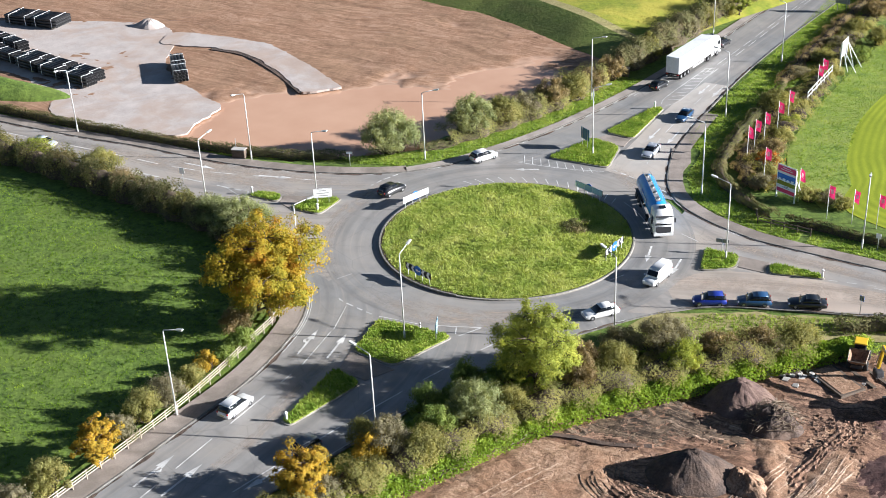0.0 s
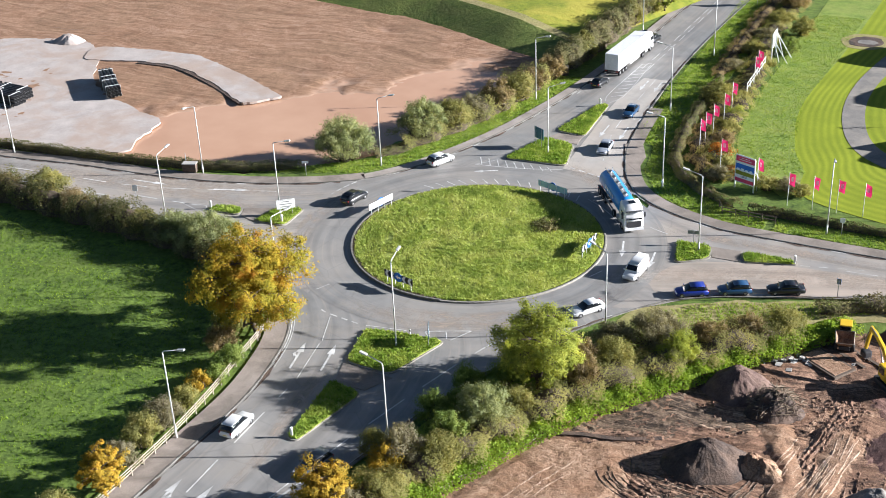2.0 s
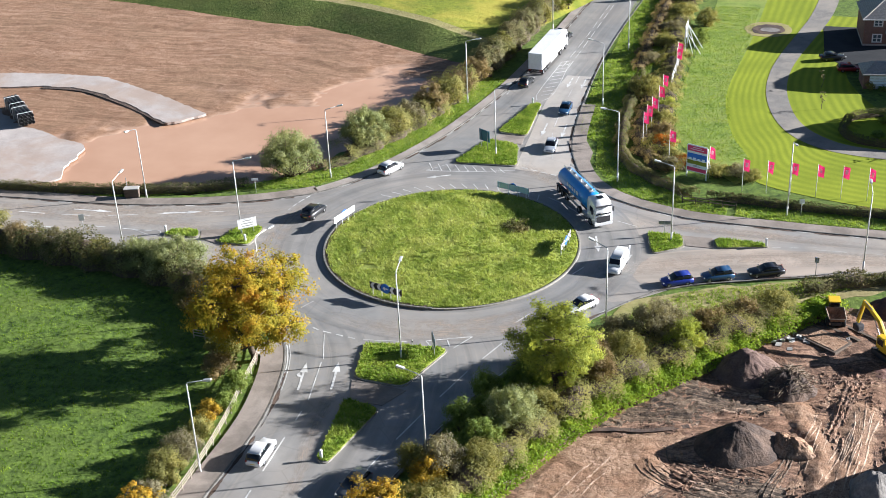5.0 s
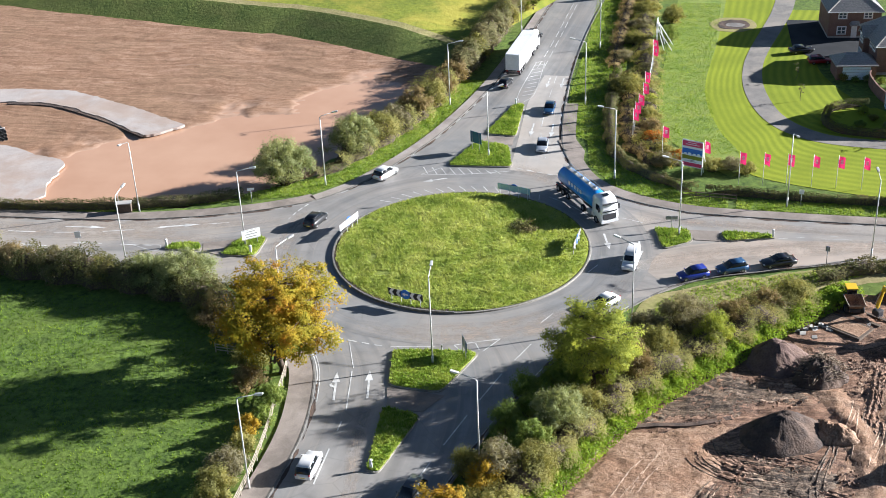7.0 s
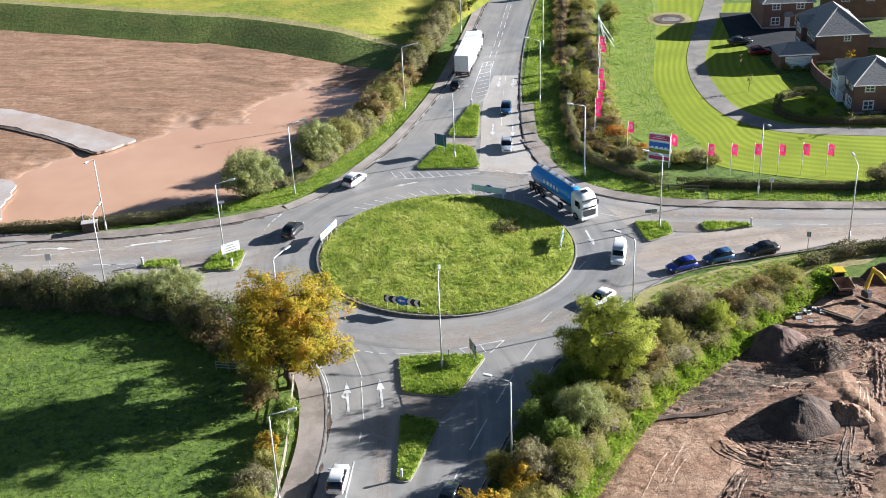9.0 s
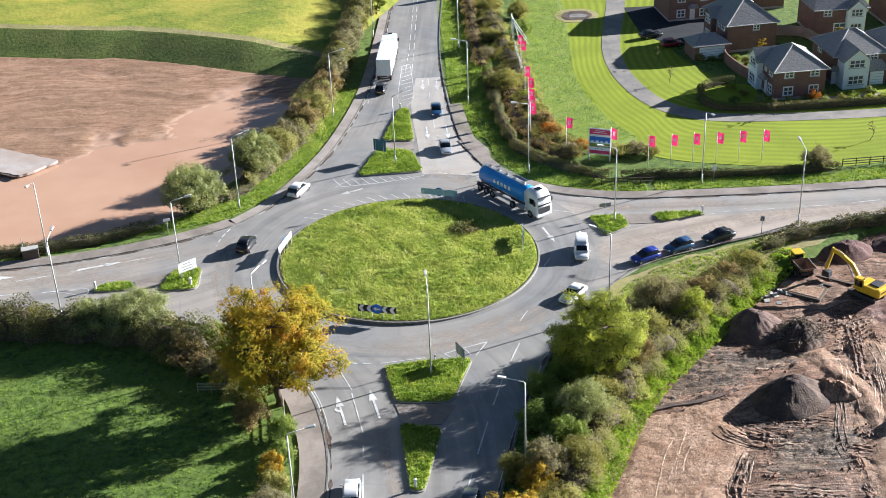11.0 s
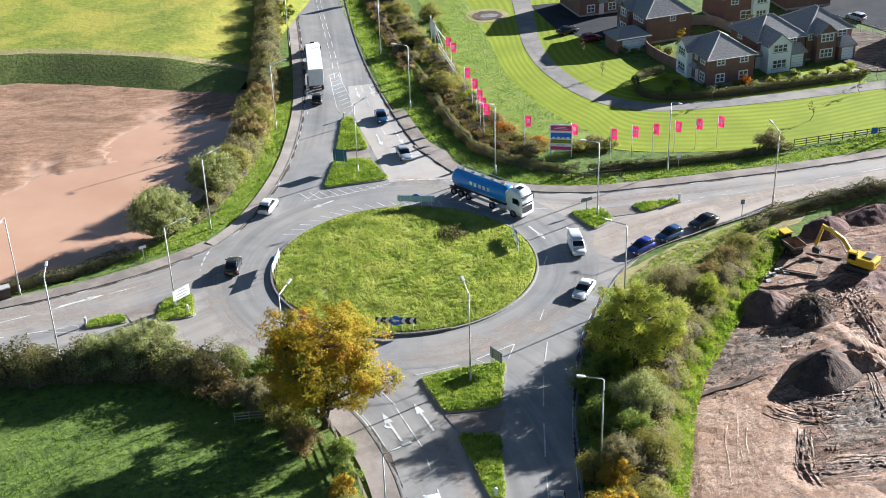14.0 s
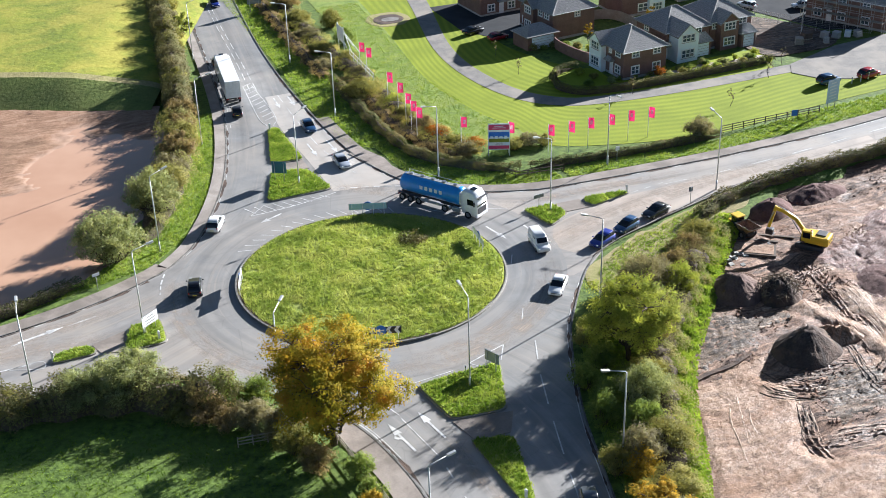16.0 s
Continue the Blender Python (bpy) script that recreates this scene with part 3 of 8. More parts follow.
def bush(x, y, h, r, material, label="", leaf=0.26, z=0.0, name="bush", lumps=9, category="bush"):
    """A shrub: stems from the ground and an uneven leafy mass of several lumps."""
    global RNG
    RNG = np.random.default_rng(int(abs(29 * x + 13 * y)))
    count = int(46 * (6.3 * r * h + 3.1 * r * r) * (0.2 / leaf) ** 2)
    lumps = max(lumps, int(3.0 * r * r + 6))
    t = thing(name, label if len(label.split()) > 3 else label + " in the roadside hedgerow", category, pose(x, y, z))
    bm = bmesh.new()
    Q, O = [], []
    for i in range(lumps):
        a, f = 2.4 * i + RNG.random(), math.sqrt((i + 0.4) / lumps)
        cr = min(r * 0.42, (0.35 + 0.5 * RNG.random()) * (0.66 + 0.12 * r))
        hh = max(cr * 0.6, (h - cr * 0.8) * (1 - 0.5 * f * f) * (0.55 + 0.5 * RNG.random()))
        c = np.array([r * 0.72 * f * math.cos(a), r * 0.72 * f * math.sin(a), hh])
        limb(bm, (c[0] * 0.25, c[1] * 0.25, -0.15), c, 0.05 + 0.008 * h, 0.015, 0.4, 3, 5)
        P, d = clump_points(c, cr, count // lumps, min(1.3, 0.55 + 0.25 * h / r))
        keep = P[:, 2] > 0.05
        Q.append(P[keep]), O.append(d[keep])
        n2 = count // lumps // 3
        s = RNG.random((n2, 1)) ** 0.7
        P2 = np.array([c]) * s + RNG.normal(size=(n2, 3)) * cr * 0.45
        P2[:, 2] = np.abs(P2[:, 2]) + 0.05
        Q.append(P2), O.append(RNG.normal(size=(n2, 3)))
    part("woody_base", bm, "bark", t, smooth=True)
    leaves("foliage", leaf_shapes(np.vstack(Q), leaf, out=np.vstack(O) * 0.85), material, t)
    return t


def hedge(name, pts, width, high, material, label, dens=90, leaf=0.2, z=0.0, rag=0.3, category="hedge"):
    """A hedge along a line: woody core and a leafy skin of uneven height."""
    L = length(pts)
    n = max(8, int(L / 0.8))
    P = curve(pts, n)
    T = np.gradient(P, axis=0)
    N = np.stack([-T[:, 1], T[:, 0]], 1) / np.linalg.norm(T, axis=1)[:, None]
    t = thing(name, label, category)
    s = np.arange(n) * 0.8
    ph = RNG.random(6) * 6
    lump = 1 + rag * (0.5 * np.sin(s * 0.9 + ph[0]) + 0.35 * np.sin(s * 2.3 + ph[1]) + 0.3 * np.sin(s * 0.33 + ph[2]))
    wob = 1 + rag * 0.7 * np.sin(s * 1.3 + ph[3])
    V, F, m = [], [], 7
    for i in range(n):
        for k in range(m):
            a = math.pi * k / (m - 1)
            end = min(1.0, (i + 0.2) / 4, (n - 0.8 - i) / 4)
            V.append((*(P[i] + N[i] * math.cos(a) * width * 0.34 * wob[i] * end), z + max(-0.1, math.sin(a) * high * 0.72 * lump[i] * end - 0.05)))
    for i in range(n - 1):
        F += [(i * m + k, i * m + k + 1, (i + 1) * m + k + 1, (i + 1) * m + k) for k in range(m - 1)]
    link_mesh("woody_core", V, F, "bark", t, smooth=True)
    cnt = int(L * (width + 2 * high) * dens * 0.5)
    i = RNG.integers(0, n, cnt)
    a = RNG.random(cnt) * math.pi
    q = 0.78 + 0.3 * RNG.random(cnt)
    c, sn = np.sign(np.cos(a)) * np.abs(np.cos(a)) ** 0.6, np.sin(a) ** 0.6
    xy = P[i] + N[i] * (c * width * 0.5 * wob[i] * q)[:, None] + T[i] / np.linalg.norm(T[i], axis=1)[:, None] * ((RNG.random(cnt) - 0.5) * 0.9)[:, None]
    zz = z + 0.05 + sn * high * lump[i] * q
    out = np.stack([N[i, 0] * c, N[i, 1] * c, sn], 1)
    leaves("foliage", leaf_shapes(np.column_stack([xy, zz]), leaf, out=out * 0.8), material, t)
    return t


def blades(name, P, z, size, material, label, kind="stuff", parent=None):
    """Tufts of grass at P (N, 2): three leaning blades each."""
    n = len(P)
    V = []
    for k in range(3):
        a = RNG.random(n) * 2 * math.pi
        s = size * (0.6 + 0.8 * RNG.random(n))
        d = np.stack([np.cos(a), np.sin(a)], 1)
        w = np.stack([-d[:, 1], d[:, 0]], 1) * (s * 0.22)[:, None]
        base = P + RNG.normal(size=(n, 2)) * size * 0.25
        tip = base + d * (s * 0.6)[:, None]
        zb = np.full(n, z) if np.isscalar(z) else z
        B0, B1 = np.column_stack([base - w, zb - 0.02]), np.column_stack([base + w, zb - 0.02])
        V.append(np.stack([B0, B1, np.column_stack([tip, zb + s * 0.8])], 1))
    ob = leaves(name, np.vstack(V), material, parent)
    return tagged(ob, label, "grass", "", kind) if parent is None else ob


def scatter(poly, per_m2):
    q = np.asarray(poly, float)
    lo, hi = q.min(0), q.max(0)
    n = int(np.prod(hi - lo) * per_m2)
    P = lo + RNG.random((n, 2)) * (hi - lo)
    return P[inside(P, q)]

# ---- ground and earthworks ----
C = np.array((-68.85, 123.2))          # the middle of the roundabout
R_ISLAND = 15.65
RED_FIELD = [(-260, 129), (-160, 128.5), (-125, 128.5), (-104, 133), (-97, 138), (-88, 158), (-81, 193), (-93, 197), (-105, 202), (-119, 207), (-137, 211), (-260, 240)]
SITE = [(-66, 45), (-56.6, 72.7), (-49.2, 89.4), (-40.9, 101.5), (-34, 110), (-25.6, 116.6), (-12, 123.4), (8, 126.6), (80, 133), (90, 40)]


def relief(x, y, s, amp):
    return amp * noise.fractal(Vector((x * s, y * s, 3.7)), 0.6, 2.1, 4)


def make_ground():
    def axis(a, b, step, far):
        near = list(np.arange(a, b + step, step))
        out, d = [], step
        while d < far:
            d *= 1.6
            out.append(d)
        return np.array([a - sum(out[:i + 1]) for i in range(len(out))][::-1] + near + [near[-1] + sum(out[:i + 1]) for i in range(len(out))])
    xs, ys = axis(-250, 80, 2.5, 1500), axis(30, 260, 2.5, 1500)
    X, Y = np.meshgrid(xs, ys)
    P = np.column_stack([X.ravel(), Y.ravel()])
    Z = np.full(len(P), -0.1)
    for poly in (RED_FIELD, SITE):
        Z[inside(P, poly)] = -2.2
    nx = len(xs)
    F = [(j * nx + i, j * nx + i + 1, (j + 1) * nx + i + 1, (j + 1) * nx + i) for j in range(len(ys) - 1) for i in range(nx - 1)]
    ob = link_mesh("ground", np.column_stack([P, Z]), F, "grass_field", smooth=True)
    tagged(ob, "green pasture and verge grass around the junction", "ground", "", "structure")


make_ground()

loft("dusty_lane", [(-45, 118.4), (-30, 123.2), (-18, 126.8), (8, 130)], [(-46.5, 120.4), (-44.2, 125.6), (-37.4, 128.6), (-30, 129.8), (-18, 130.4), (8, 133)], "asphalt_dusty", 0.008, 40, 2, label="dusty mud-stained lane of the east arm")


POND = [(-123, 138.5), (-113, 145), (-103, 153), (-96, 163), (-91, 171)]


def red_height(x, y):
    k = noise.fractal(Vector((x * 0.07, y * 0.07, 1.3)), 0.7, 2.0, 4)
    return -0.30 + 0.10 * k + 0.06 * noise.noise(Vector((x * 0.8, y * 0.8, 0))) + 0.012 * math.sin((0.3 * x + 0.94 * y) * 1.3 + 3 * k)


def pond_dip(P):
    d = to_line(P, POND)
    k = np.array([noise.fractal(Vector((x * 0.09, y * 0.09, 1.3)), 0.6, 2.0, 5) for x, y in P])
    w = 13.2 + 6.5 * k - 6.0 * np.clip((P[:, 1] - 168) / 12, 0, 1)
    flat = sum(dp * np.exp(-(to_line(P, ln) / wd) ** 2) for ln, wd, dp in (([(-98, 174), (-92.5, 184)], 4.0, 0.2), ([(-119.5, 195), (-112, 191.6)], 2.6, 0.16), ([(-134, 172), (-120, 168)], 2.2, 0.12)))
    return -flat * (1 + k) - 0.75 / (1 + np.exp(np.clip((d - w) * 0.55, -30, 30)))


loft("red_field", [(-260, 126.5), (-160, 126.5), (-125, 127), (-106, 131), (-95.5, 137.5)], [(-260, 234), (-137, 206), (-119, 203), (-104, 197.5), (-82, 188)],
     "red_soil", 0.0, 220, 130, height=red_height, extra=pond_dip, label="bare red earth of a stripped field, wet and tracked")
outline("water", [(-140, 127), (-95, 132), (-82, 160), (-80, 186), (-100, 186), (-132, 166)], "muddy_water", -0.66, 0, 0, label="shallow pond of muddy orange-brown rain water")

def ragged(pts, n, amp):
    """A smooth outline with an uneven, crumbled edge."""
    P = curve(pts, n, True)
    return np.array([(x + amp * (noise.noise(Vector((x * 0.35, y * 0.35, 1))) + 0.5 * noise.noise(Vector((x * 1.3, y * 1.3, 2)))), y + amp * (noise.noise(Vector((x * 0.35, y * 0.35, 3))) + 0.5 * noise.noise(Vector((x * 1.3, y * 1.3, 4))))) for x, y in P])


outline("gravel_pad", ragged([(-215, 150), (-196, 162), (-171, 170.5), (-161, 166), (-157, 160), (-151, 152.5), (-140, 146.5), (-131, 143), (-130, 136), (-129.5, 130.5), (-141, 128.5), (-153, 128.6), (-160, 134), (-172, 139), (-190, 141)], 260, 0.8),
        "gravel", -0.5, 0.26, 0, label="pale compacted stone hardstanding with ragged edges")
outline("gravel_track", ragged([(-163, 168.5), (-153, 170.3), (-143.5, 170.6), (-140.5, 169.6), (-129, 164), (-119.5, 158.9), (-118.8, 157.6), (-122.4, 153.8), (-124, 153.9), (-133, 159.9), (-143, 164.3), (-152, 164.5), (-161, 162.5)], 180, 0.45),
        "gravel", -0.5, 0.36, 0, label="raised pale stone haul track on red earth")
strip("track_edge", [(-151, 164.2), (-143, 164.0), (-133, 159.5), (-123, 153.4)], 0.9, 0.3, "spoil_dark", -0.5, 50, label="dark cut edge of the haul track")


def bank():
    low = curve([(-270, 236), (-137, 205), (-119, 201.5), (-105, 196), (-93, 190.5), (-83.5, 187)], 120)
    prof = [(-1.0, -0.6), (0, -0.35), (3.2, 0.85), (6.2, 2.05), (7.8, 2.55), (9.8, 2.7), (30, 3.0), (80, 2.8), (260, 2.5)]
    up = np.array((0.36, 0.93))
    V, F, m = [], [], len(prof)
    for i, p in enumerate(low):
        end = min(1.0, (119 - i) / 9)
        for d, h in prof:
            q = p + up * d
            V.append((q[0], q[1], -0.1 + (h + relief(q[0], q[1], 0.15, 0.07)) * (0.1 + 0.9 * end ** 0.7) if d >= 0 else -0.8))
    for i in range(119):
        F += [(i * m + k, (i + 1) * m + k, (i + 1) * m + k + 1, i * m + k + 1) for k in range(m - 1)]
    for nm, mt, ks, lab in (("bank", "grass_bank", (0, 1, 2, 3), "steep grassed earth bank behind the red field"), ("bank_top", "grass_dry", (4,), "strip of dry tan grass along the top of the bank"), ("meadow", "grass_meadow", (5, 6, 7), "sunlit yellow-green meadow above the bank")):
        G = [f for j, f in enumerate(F) if j % (m - 1) in ks]
        used = sorted({v for f in G for v in f})
        at = {v: i for i, v in enumerate(used)}
        ob = link_mesh(nm, [V[v] for v in used], [tuple(at[v] for v in f) for f in G], mt, smooth=True)
        tagged(ob, lab, "ground", "", "structure")


bank()


TRACKS = ([(-40.2, 91), (-39.2, 87.1), (-37.7, 85.7), (-35.5, 85)], [(-38.1, 90.9), (-37, 87.7), (-34.8, 86.7), (-31, 86)], [(-39.4, 85.4), (-36.6, 84.4), (-33.4, 83.6), (-28, 82)], [(-37.1, 85.8), (-35, 84.1), (-32.3, 83), (-27, 81)],
          [(-22, 106), (-23.4, 98), (-24.6, 91), (-25.6, 84), (-26.2, 76)], [(-20.4, 105), (-22.1, 97), (-23.6, 90), (-24.8, 83), (-25.2, 74)], [(-26, 90), (-28, 84.8), (-29.6, 79), (-30, 72)], [(-24.8, 90), (-26.8, 84.8), (-28.4, 78), (-28.6, 71)],
          [(-39.9, 78.1), (-36.3, 77.4), (-30, 76.4)], [(-41, 76), (-37.7, 75.4), (-31, 74.4)], [(-37.1, 83.6), (-40, 79.2), (-41, 76), (-40.5, 70)], [(-35.5, 99), (-31.3, 99.3), (-24, 98.8)], [(-34.5, 97.3), (-30.2, 97.2), (-24, 98)],
          [(-21.7, 98), (-22.8, 92.7), (-21.4, 86), (-19, 78)], [(-19, 100), (-19.5, 92), (-18, 84), (-15, 76)], [(-24.6, 104), (-16, 106), (-8, 112), (2, 118)], [(-18, 98), (-10, 101), (0, 108)], [(-36, 72), (-32, 70), (-26, 69)])


def site_height(x, y):
    k = noise.fractal(Vector((x * 0.12, y * 0.12, 8.1)), 0.7, 2.0, 4)
    return -0.8 + 0.2 * k + 0.12 * noise.noise(Vector((x * 0.6, y * 0.9, 2))) + 0.1 * abs(noise.noise(Vector((x * 2.1, y * 2.1, 4)))) + 0.08 * noise.noise(Vector((x * 4.3, y * 4.3, 9)))


def ruts(P):
    """Shallow sunk ways along the machines' tracks."""
    z = np.zeros(len(P))
    for line in TRACKS:
        d = to_line(P, curve(line, 30))
        z -= 0.1 * np.exp(-((d - 0.4) / 0.8) ** 2)
    return np.clip(z, -0.2, 0.0)


def track_marks():
    """Pushed-up ridges beside each wheel line, ragged along their length."""
    V, F = [], []
    prof = ((-0.42, -0.12), (-0.3, 0.1), (-0.2, 0.16), (-0.1, 0.03), (0.0, -0.02), (0.1, 0.03), (0.2, 0.15), (0.32, 0.09), (0.44, -0.12))
    m = len(prof)
    for q, line in enumerate(TRACKS):
        L = length(line)
        n = int(L / 0.28)
        c = curve(line, n)
        T = np.gradient(c, axis=0)
        N = np.stack([-T[:, 1], T[:, 0]], 1) / np.linalg.norm(T, axis=1)[:, None]
        for off in (0.0, 0.9):
            o = off + 0.5 * math.sin(q * 2.3 + off)
            b = len(V)
            for i in range(n):
                wob = 0.35 * noise.noise(Vector((i * 0.05, q * 3.1, off)))
                live = max(0.0, min(1.0, 0.6 + 1.5 * noise.noise(Vector((i * 0.02, q * 1.7 + off, 5)))))
                for px, pz in prof:
                    p = c[i] + N[i] * (o + wob + px * (1.25 + 0.6 * noise.noise(Vector((i * 0.6, px * 9, q)))))
                    zz = site_height(p[0], p[1]) - 0.16
                    V.append((p[0], p[1], zz + live * (pz * 0.45 + 0.08) * (1 + 0.8 * noise.noise(Vector((p[0] * 3, p[1] * 3, 1)))) - (1 - live) * 0.15))
            F += [(b + i * m + k, b + (i + 1) * m + k, b + (i + 1) * m + k + 1, b + i * m + k + 1) for i in range(n - 1) for k in range(m - 1)]
    W, G = [], []
    for q, line in enumerate(TRACKS):
        if line[0][0] < -33 and line[0][1] < 95:
            continue
        n = int(length(line) / 0.4)
        c = curve(line, n)
        T = np.gradient(c, axis=0)
        N = np.stack([-T[:, 1], T[:, 0]], 1) / np.linalg.norm(T, axis=1)[:, None]
        for off in (0.45, -0.75):
            b = len(W)
            for i in range(n):
                o = off + 0.5 * math.sin(q * 2.3) + 0.7 * noise.noise(Vector((i * 0.07, q * 3.1, 0)))
                live = noise.noise(Vector((i * 0.05, q * 2.7 + off, 9)))
                for px, pz in ((-0.42, -0.1), (-0.3, 0.0), (0.3, 0.0), (0.42, -0.1)):
                    p = c[i] + N[i] * (o + px * (1 + 0.5 * live + 0.7 * noise.noise(Vector((i * 0.7, px * 5, q)))))
                    W.append((p[0], p[1], site_height(p[0], p[1]) + 0.025 + pz + 0.3 * min(0.0, live - 0.05)))
            dip = ruts(np.array(W[b:])[:, :2])
            W[b:] = [(x, y, z + d) for (x, y, z), d in zip(W[b:], dip)]
            G += [(b + i * 4 + k, b + (i + 1) * 4 + k, b + (i + 1) * 4 + k + 1, b + i * 4 + k + 1) for i in range(n - 1) for k in range(3)]
    tagged(link_mesh("wheel_ways", W, G, "site_clay"), "flattened tan wheel ways through the mud", "ground", "", "stuff")
    ob = link_mesh("wheel_ruts", V, F, "site_soil")
    tagged(ob, "ragged ridges of mud thrown up by wheels and tracks", "ground", "", "stuff")


def clods():
    """Lumps of turned soil, thickest where the ground was dug."""
    n = 34000
    P = np.column_stack([RNG.random(n) * 62 - 58, RNG.random(n) * 58 + 68])
    keep = inside(P, SITE)
    k = np.array([noise.noise(Vector((p[0] * 0.16, p[1] * 0.16, 7))) for p in P]) + 0.012 * (P[:, 1] - 92)
    dark = inside(P, [(-47.2, 89.8), (-36, 92.8), (-29, 97), (-34, 101), (-38.6, 102.2), (-43.2, 96.4)]) | inside(P, [(-36, 84.5), (-29, 87.5), (-28, 79), (-38, 78)])
    P = P[keep & ((k > 0.12 + 0.25 * RNG.random(n)) | dark)]
    V, F = [], []
    for p in P:
        s = 0.05 + 0.15 * RNG.random() ** 2.0
        z = site_height(p[0], p[1]) - 0.1
        b = len(V)
        for a in range(5):
            r = s * (0.7 + 0.6 * RNG.random())
            V.append((p[0] + r * math.cos(a * 1.2566), p[1] + r * math.sin(a * 1.2566), z))
        V.append((p[0] + 0.3 * s * RNG.normal(), p[1] + 0.3 * s * RNG.normal(), z + 0.1 + s * (0.3 + 0.4 * RNG.random())))
        F += [(b + a, b + (a + 1) % 5, b + 5) for a in range(5)]
    ob = link_mesh("soil_clods", V, F, "site_soil")
    tagged(ob, "scattered clods of turned brown soil", "ground", "", "stuff")


loft("site", [(-67.5, 42.5), (-58, 73), (-50, 89.7), (-41.7, 101.8), (-35.6, 111.4), (-29, 121), (-13.5, 128.6), (8, 131), (60, 136.4)], [(-38, 20), (-25, 28), (-12, 36), (0, 44), (10, 52), (20, 60), (30, 68), (40, 76), (70, 90)],
     "site_soil", 0.0, 400, 180, height=site_height, extra=ruts, label="churned brown earth of a building site with wheel ruts")


def drape(name, poly, material, height, label, step=0.3, amp=1.1, fade=1.5):
    """A sheet of other ground lying on the relief; towards its ragged rim it sinks into the surface round it."""
    E = ragged(poly, 140, amp)
    lo, hi = E.min(0) - step, E.max(0) + step
    xs, ys = np.arange(lo[0], hi[0], step), np.arange(lo[1], hi[1], step)
    X, Y = np.meshgrid(xs, ys)
    P = np.column_stack([X.ravel(), Y.ravel()])
    ins = inside(P, E)
    nx = len(xs)
    F = [f for j in range(len(ys) - 1) for i in range(nx - 1) for f in [(j * nx + i, j * nx + i + 1, (j + 1) * nx + i + 1, (j + 1) * nx + i)] if any(ins[v] for v in f)]
    used = sorted({v for f in F for v in f})
    at = {v: k for k, v in enumerate(used)}
    rim = np.clip(to_line(P[used], np.vstack([E, E[:1]])) / fade, 0, 1)
    V = []
    for v, r in zip(used, rim):
        x, y = P[v]
        under = site_height(x, y) - 0.16
        V.append((x, y, under - 0.1 if not ins[v] else under * (1 - r) + height(x, y) * r + 0.1 * r * (1 - r) * noise.noise(Vector((x * 1.7, y * 1.7, 3)))))
    ob = link_mesh(name, V, [tuple(at[v] for v in f) for f in F], material, smooth=True)
    return tagged(ob, label, "ground", "", "structure")


def graded(x, y):
    return -0.66 + (site_height(x, y) + 0.8) * 0.5 + 0.05 * math.sin(2.6 * math.hypot(x + 66, y - 66) + 2 * noise.noise(Vector((x * 0.15, y * 0.15, 2)))) * (0.25 + noise.noise(Vector((x * 0.2, y * 0.2, 6)))) + 0.07 * noise.fractal(Vector((x * 2.4, y * 2.4, 1)), 0.7, 2.1, 3)


def dug(x, y):
    return site_height(x, y) + 0.04 + 0.15 * noise.fractal(Vector((x * 2.3, y * 2.3, 5)), 0.6, 2.1, 3)


drape("site_scrape", [(-47.6, 89.3), (-41, 91.2), (-36.2, 92.5), (-36.5, 90), (-38.3, 88), (-37.2, 86), (-37.6, 83.3), (-41.5, 76), (-36, 73.8), (-36, 66), (-53, 64), (-56.4, 70), (-53.9, 74), (-51.8, 78.2), (-49.7, 84.2)], "site_clay", graded, "smooth scraped tan clay with curving blade marks", amp=0.5)
drape("dug_ground", [(-47.2, 89.8), (-36.1, 92.8), (-34.2, 94.9), (-29.2, 96.6), (-29.3, 98.3), (-34.4, 100.4), (-36.1, 103), (-38.6, 102.2), (-43.2, 96.4), (-45.2, 93.4)], "site_dark", dug, "dark turned topsoil strip beside the brambles")
drape("dug_ground", [(-35.6, 84.5), (-29.1, 87.5), (-27.6, 84.7), (-29.1, 79.5), (-33, 77.8), (-38.4, 78), (-37.3, 82)], "site_dark", dug, "dark churned soil cut up by machines")
drape("clay_strip", [(-35.1, 100), (-28.9, 100.2), (-28.5, 99), (-34.9, 98.8)], "site_clay", graded, "narrow graded strip of tan clay", amp=0.4)
drape("clay_strip", [(-34.8, 97.8), (-28.6, 97.7), (-28.8, 96.5), (-34.6, 96.3)], "site_clay", graded, "narrow graded strip of tan clay", amp=0.4)
drape("clay_strip", [(-28.9, 99.4), (-25.4, 100), (-24.2, 95.4), (-22.6, 90), (-24.6, 84), (-26, 88), (-26.2, 92.2), (-27.4, 94.7)], "site_clay", lambda x, y: graded(x, y) + 0.1, "pushed bank of orange clay beside the heap", amp=0.7)
drape("clay_strip", [(-22, 101), (-18.4, 99), (-19.4, 91), (-24, 78), (-30, 70), (-27, 80), (-23.6, 90)], "site_clay", graded, "pale haul way with wheel marks", amp=0.8)
drape("red_ground", [(-20, 106), (-16.6, 110), (-5, 112), (10, 116), (10, 92), (-12, 92), (-18.3, 96), (-17.4, 101)], "site_maroon", dug, "dark red subsoil spread by machines")


strip("spoil_edge", [(-47.4, 89.5), (-44, 90.6), (-40.4, 91.2), (-36.6, 92.8)], 0.55, 0.1, "spoil_dark", -0.72, 40, label="dark lip of cut topsoil above the scrape")
track_marks()
clods()


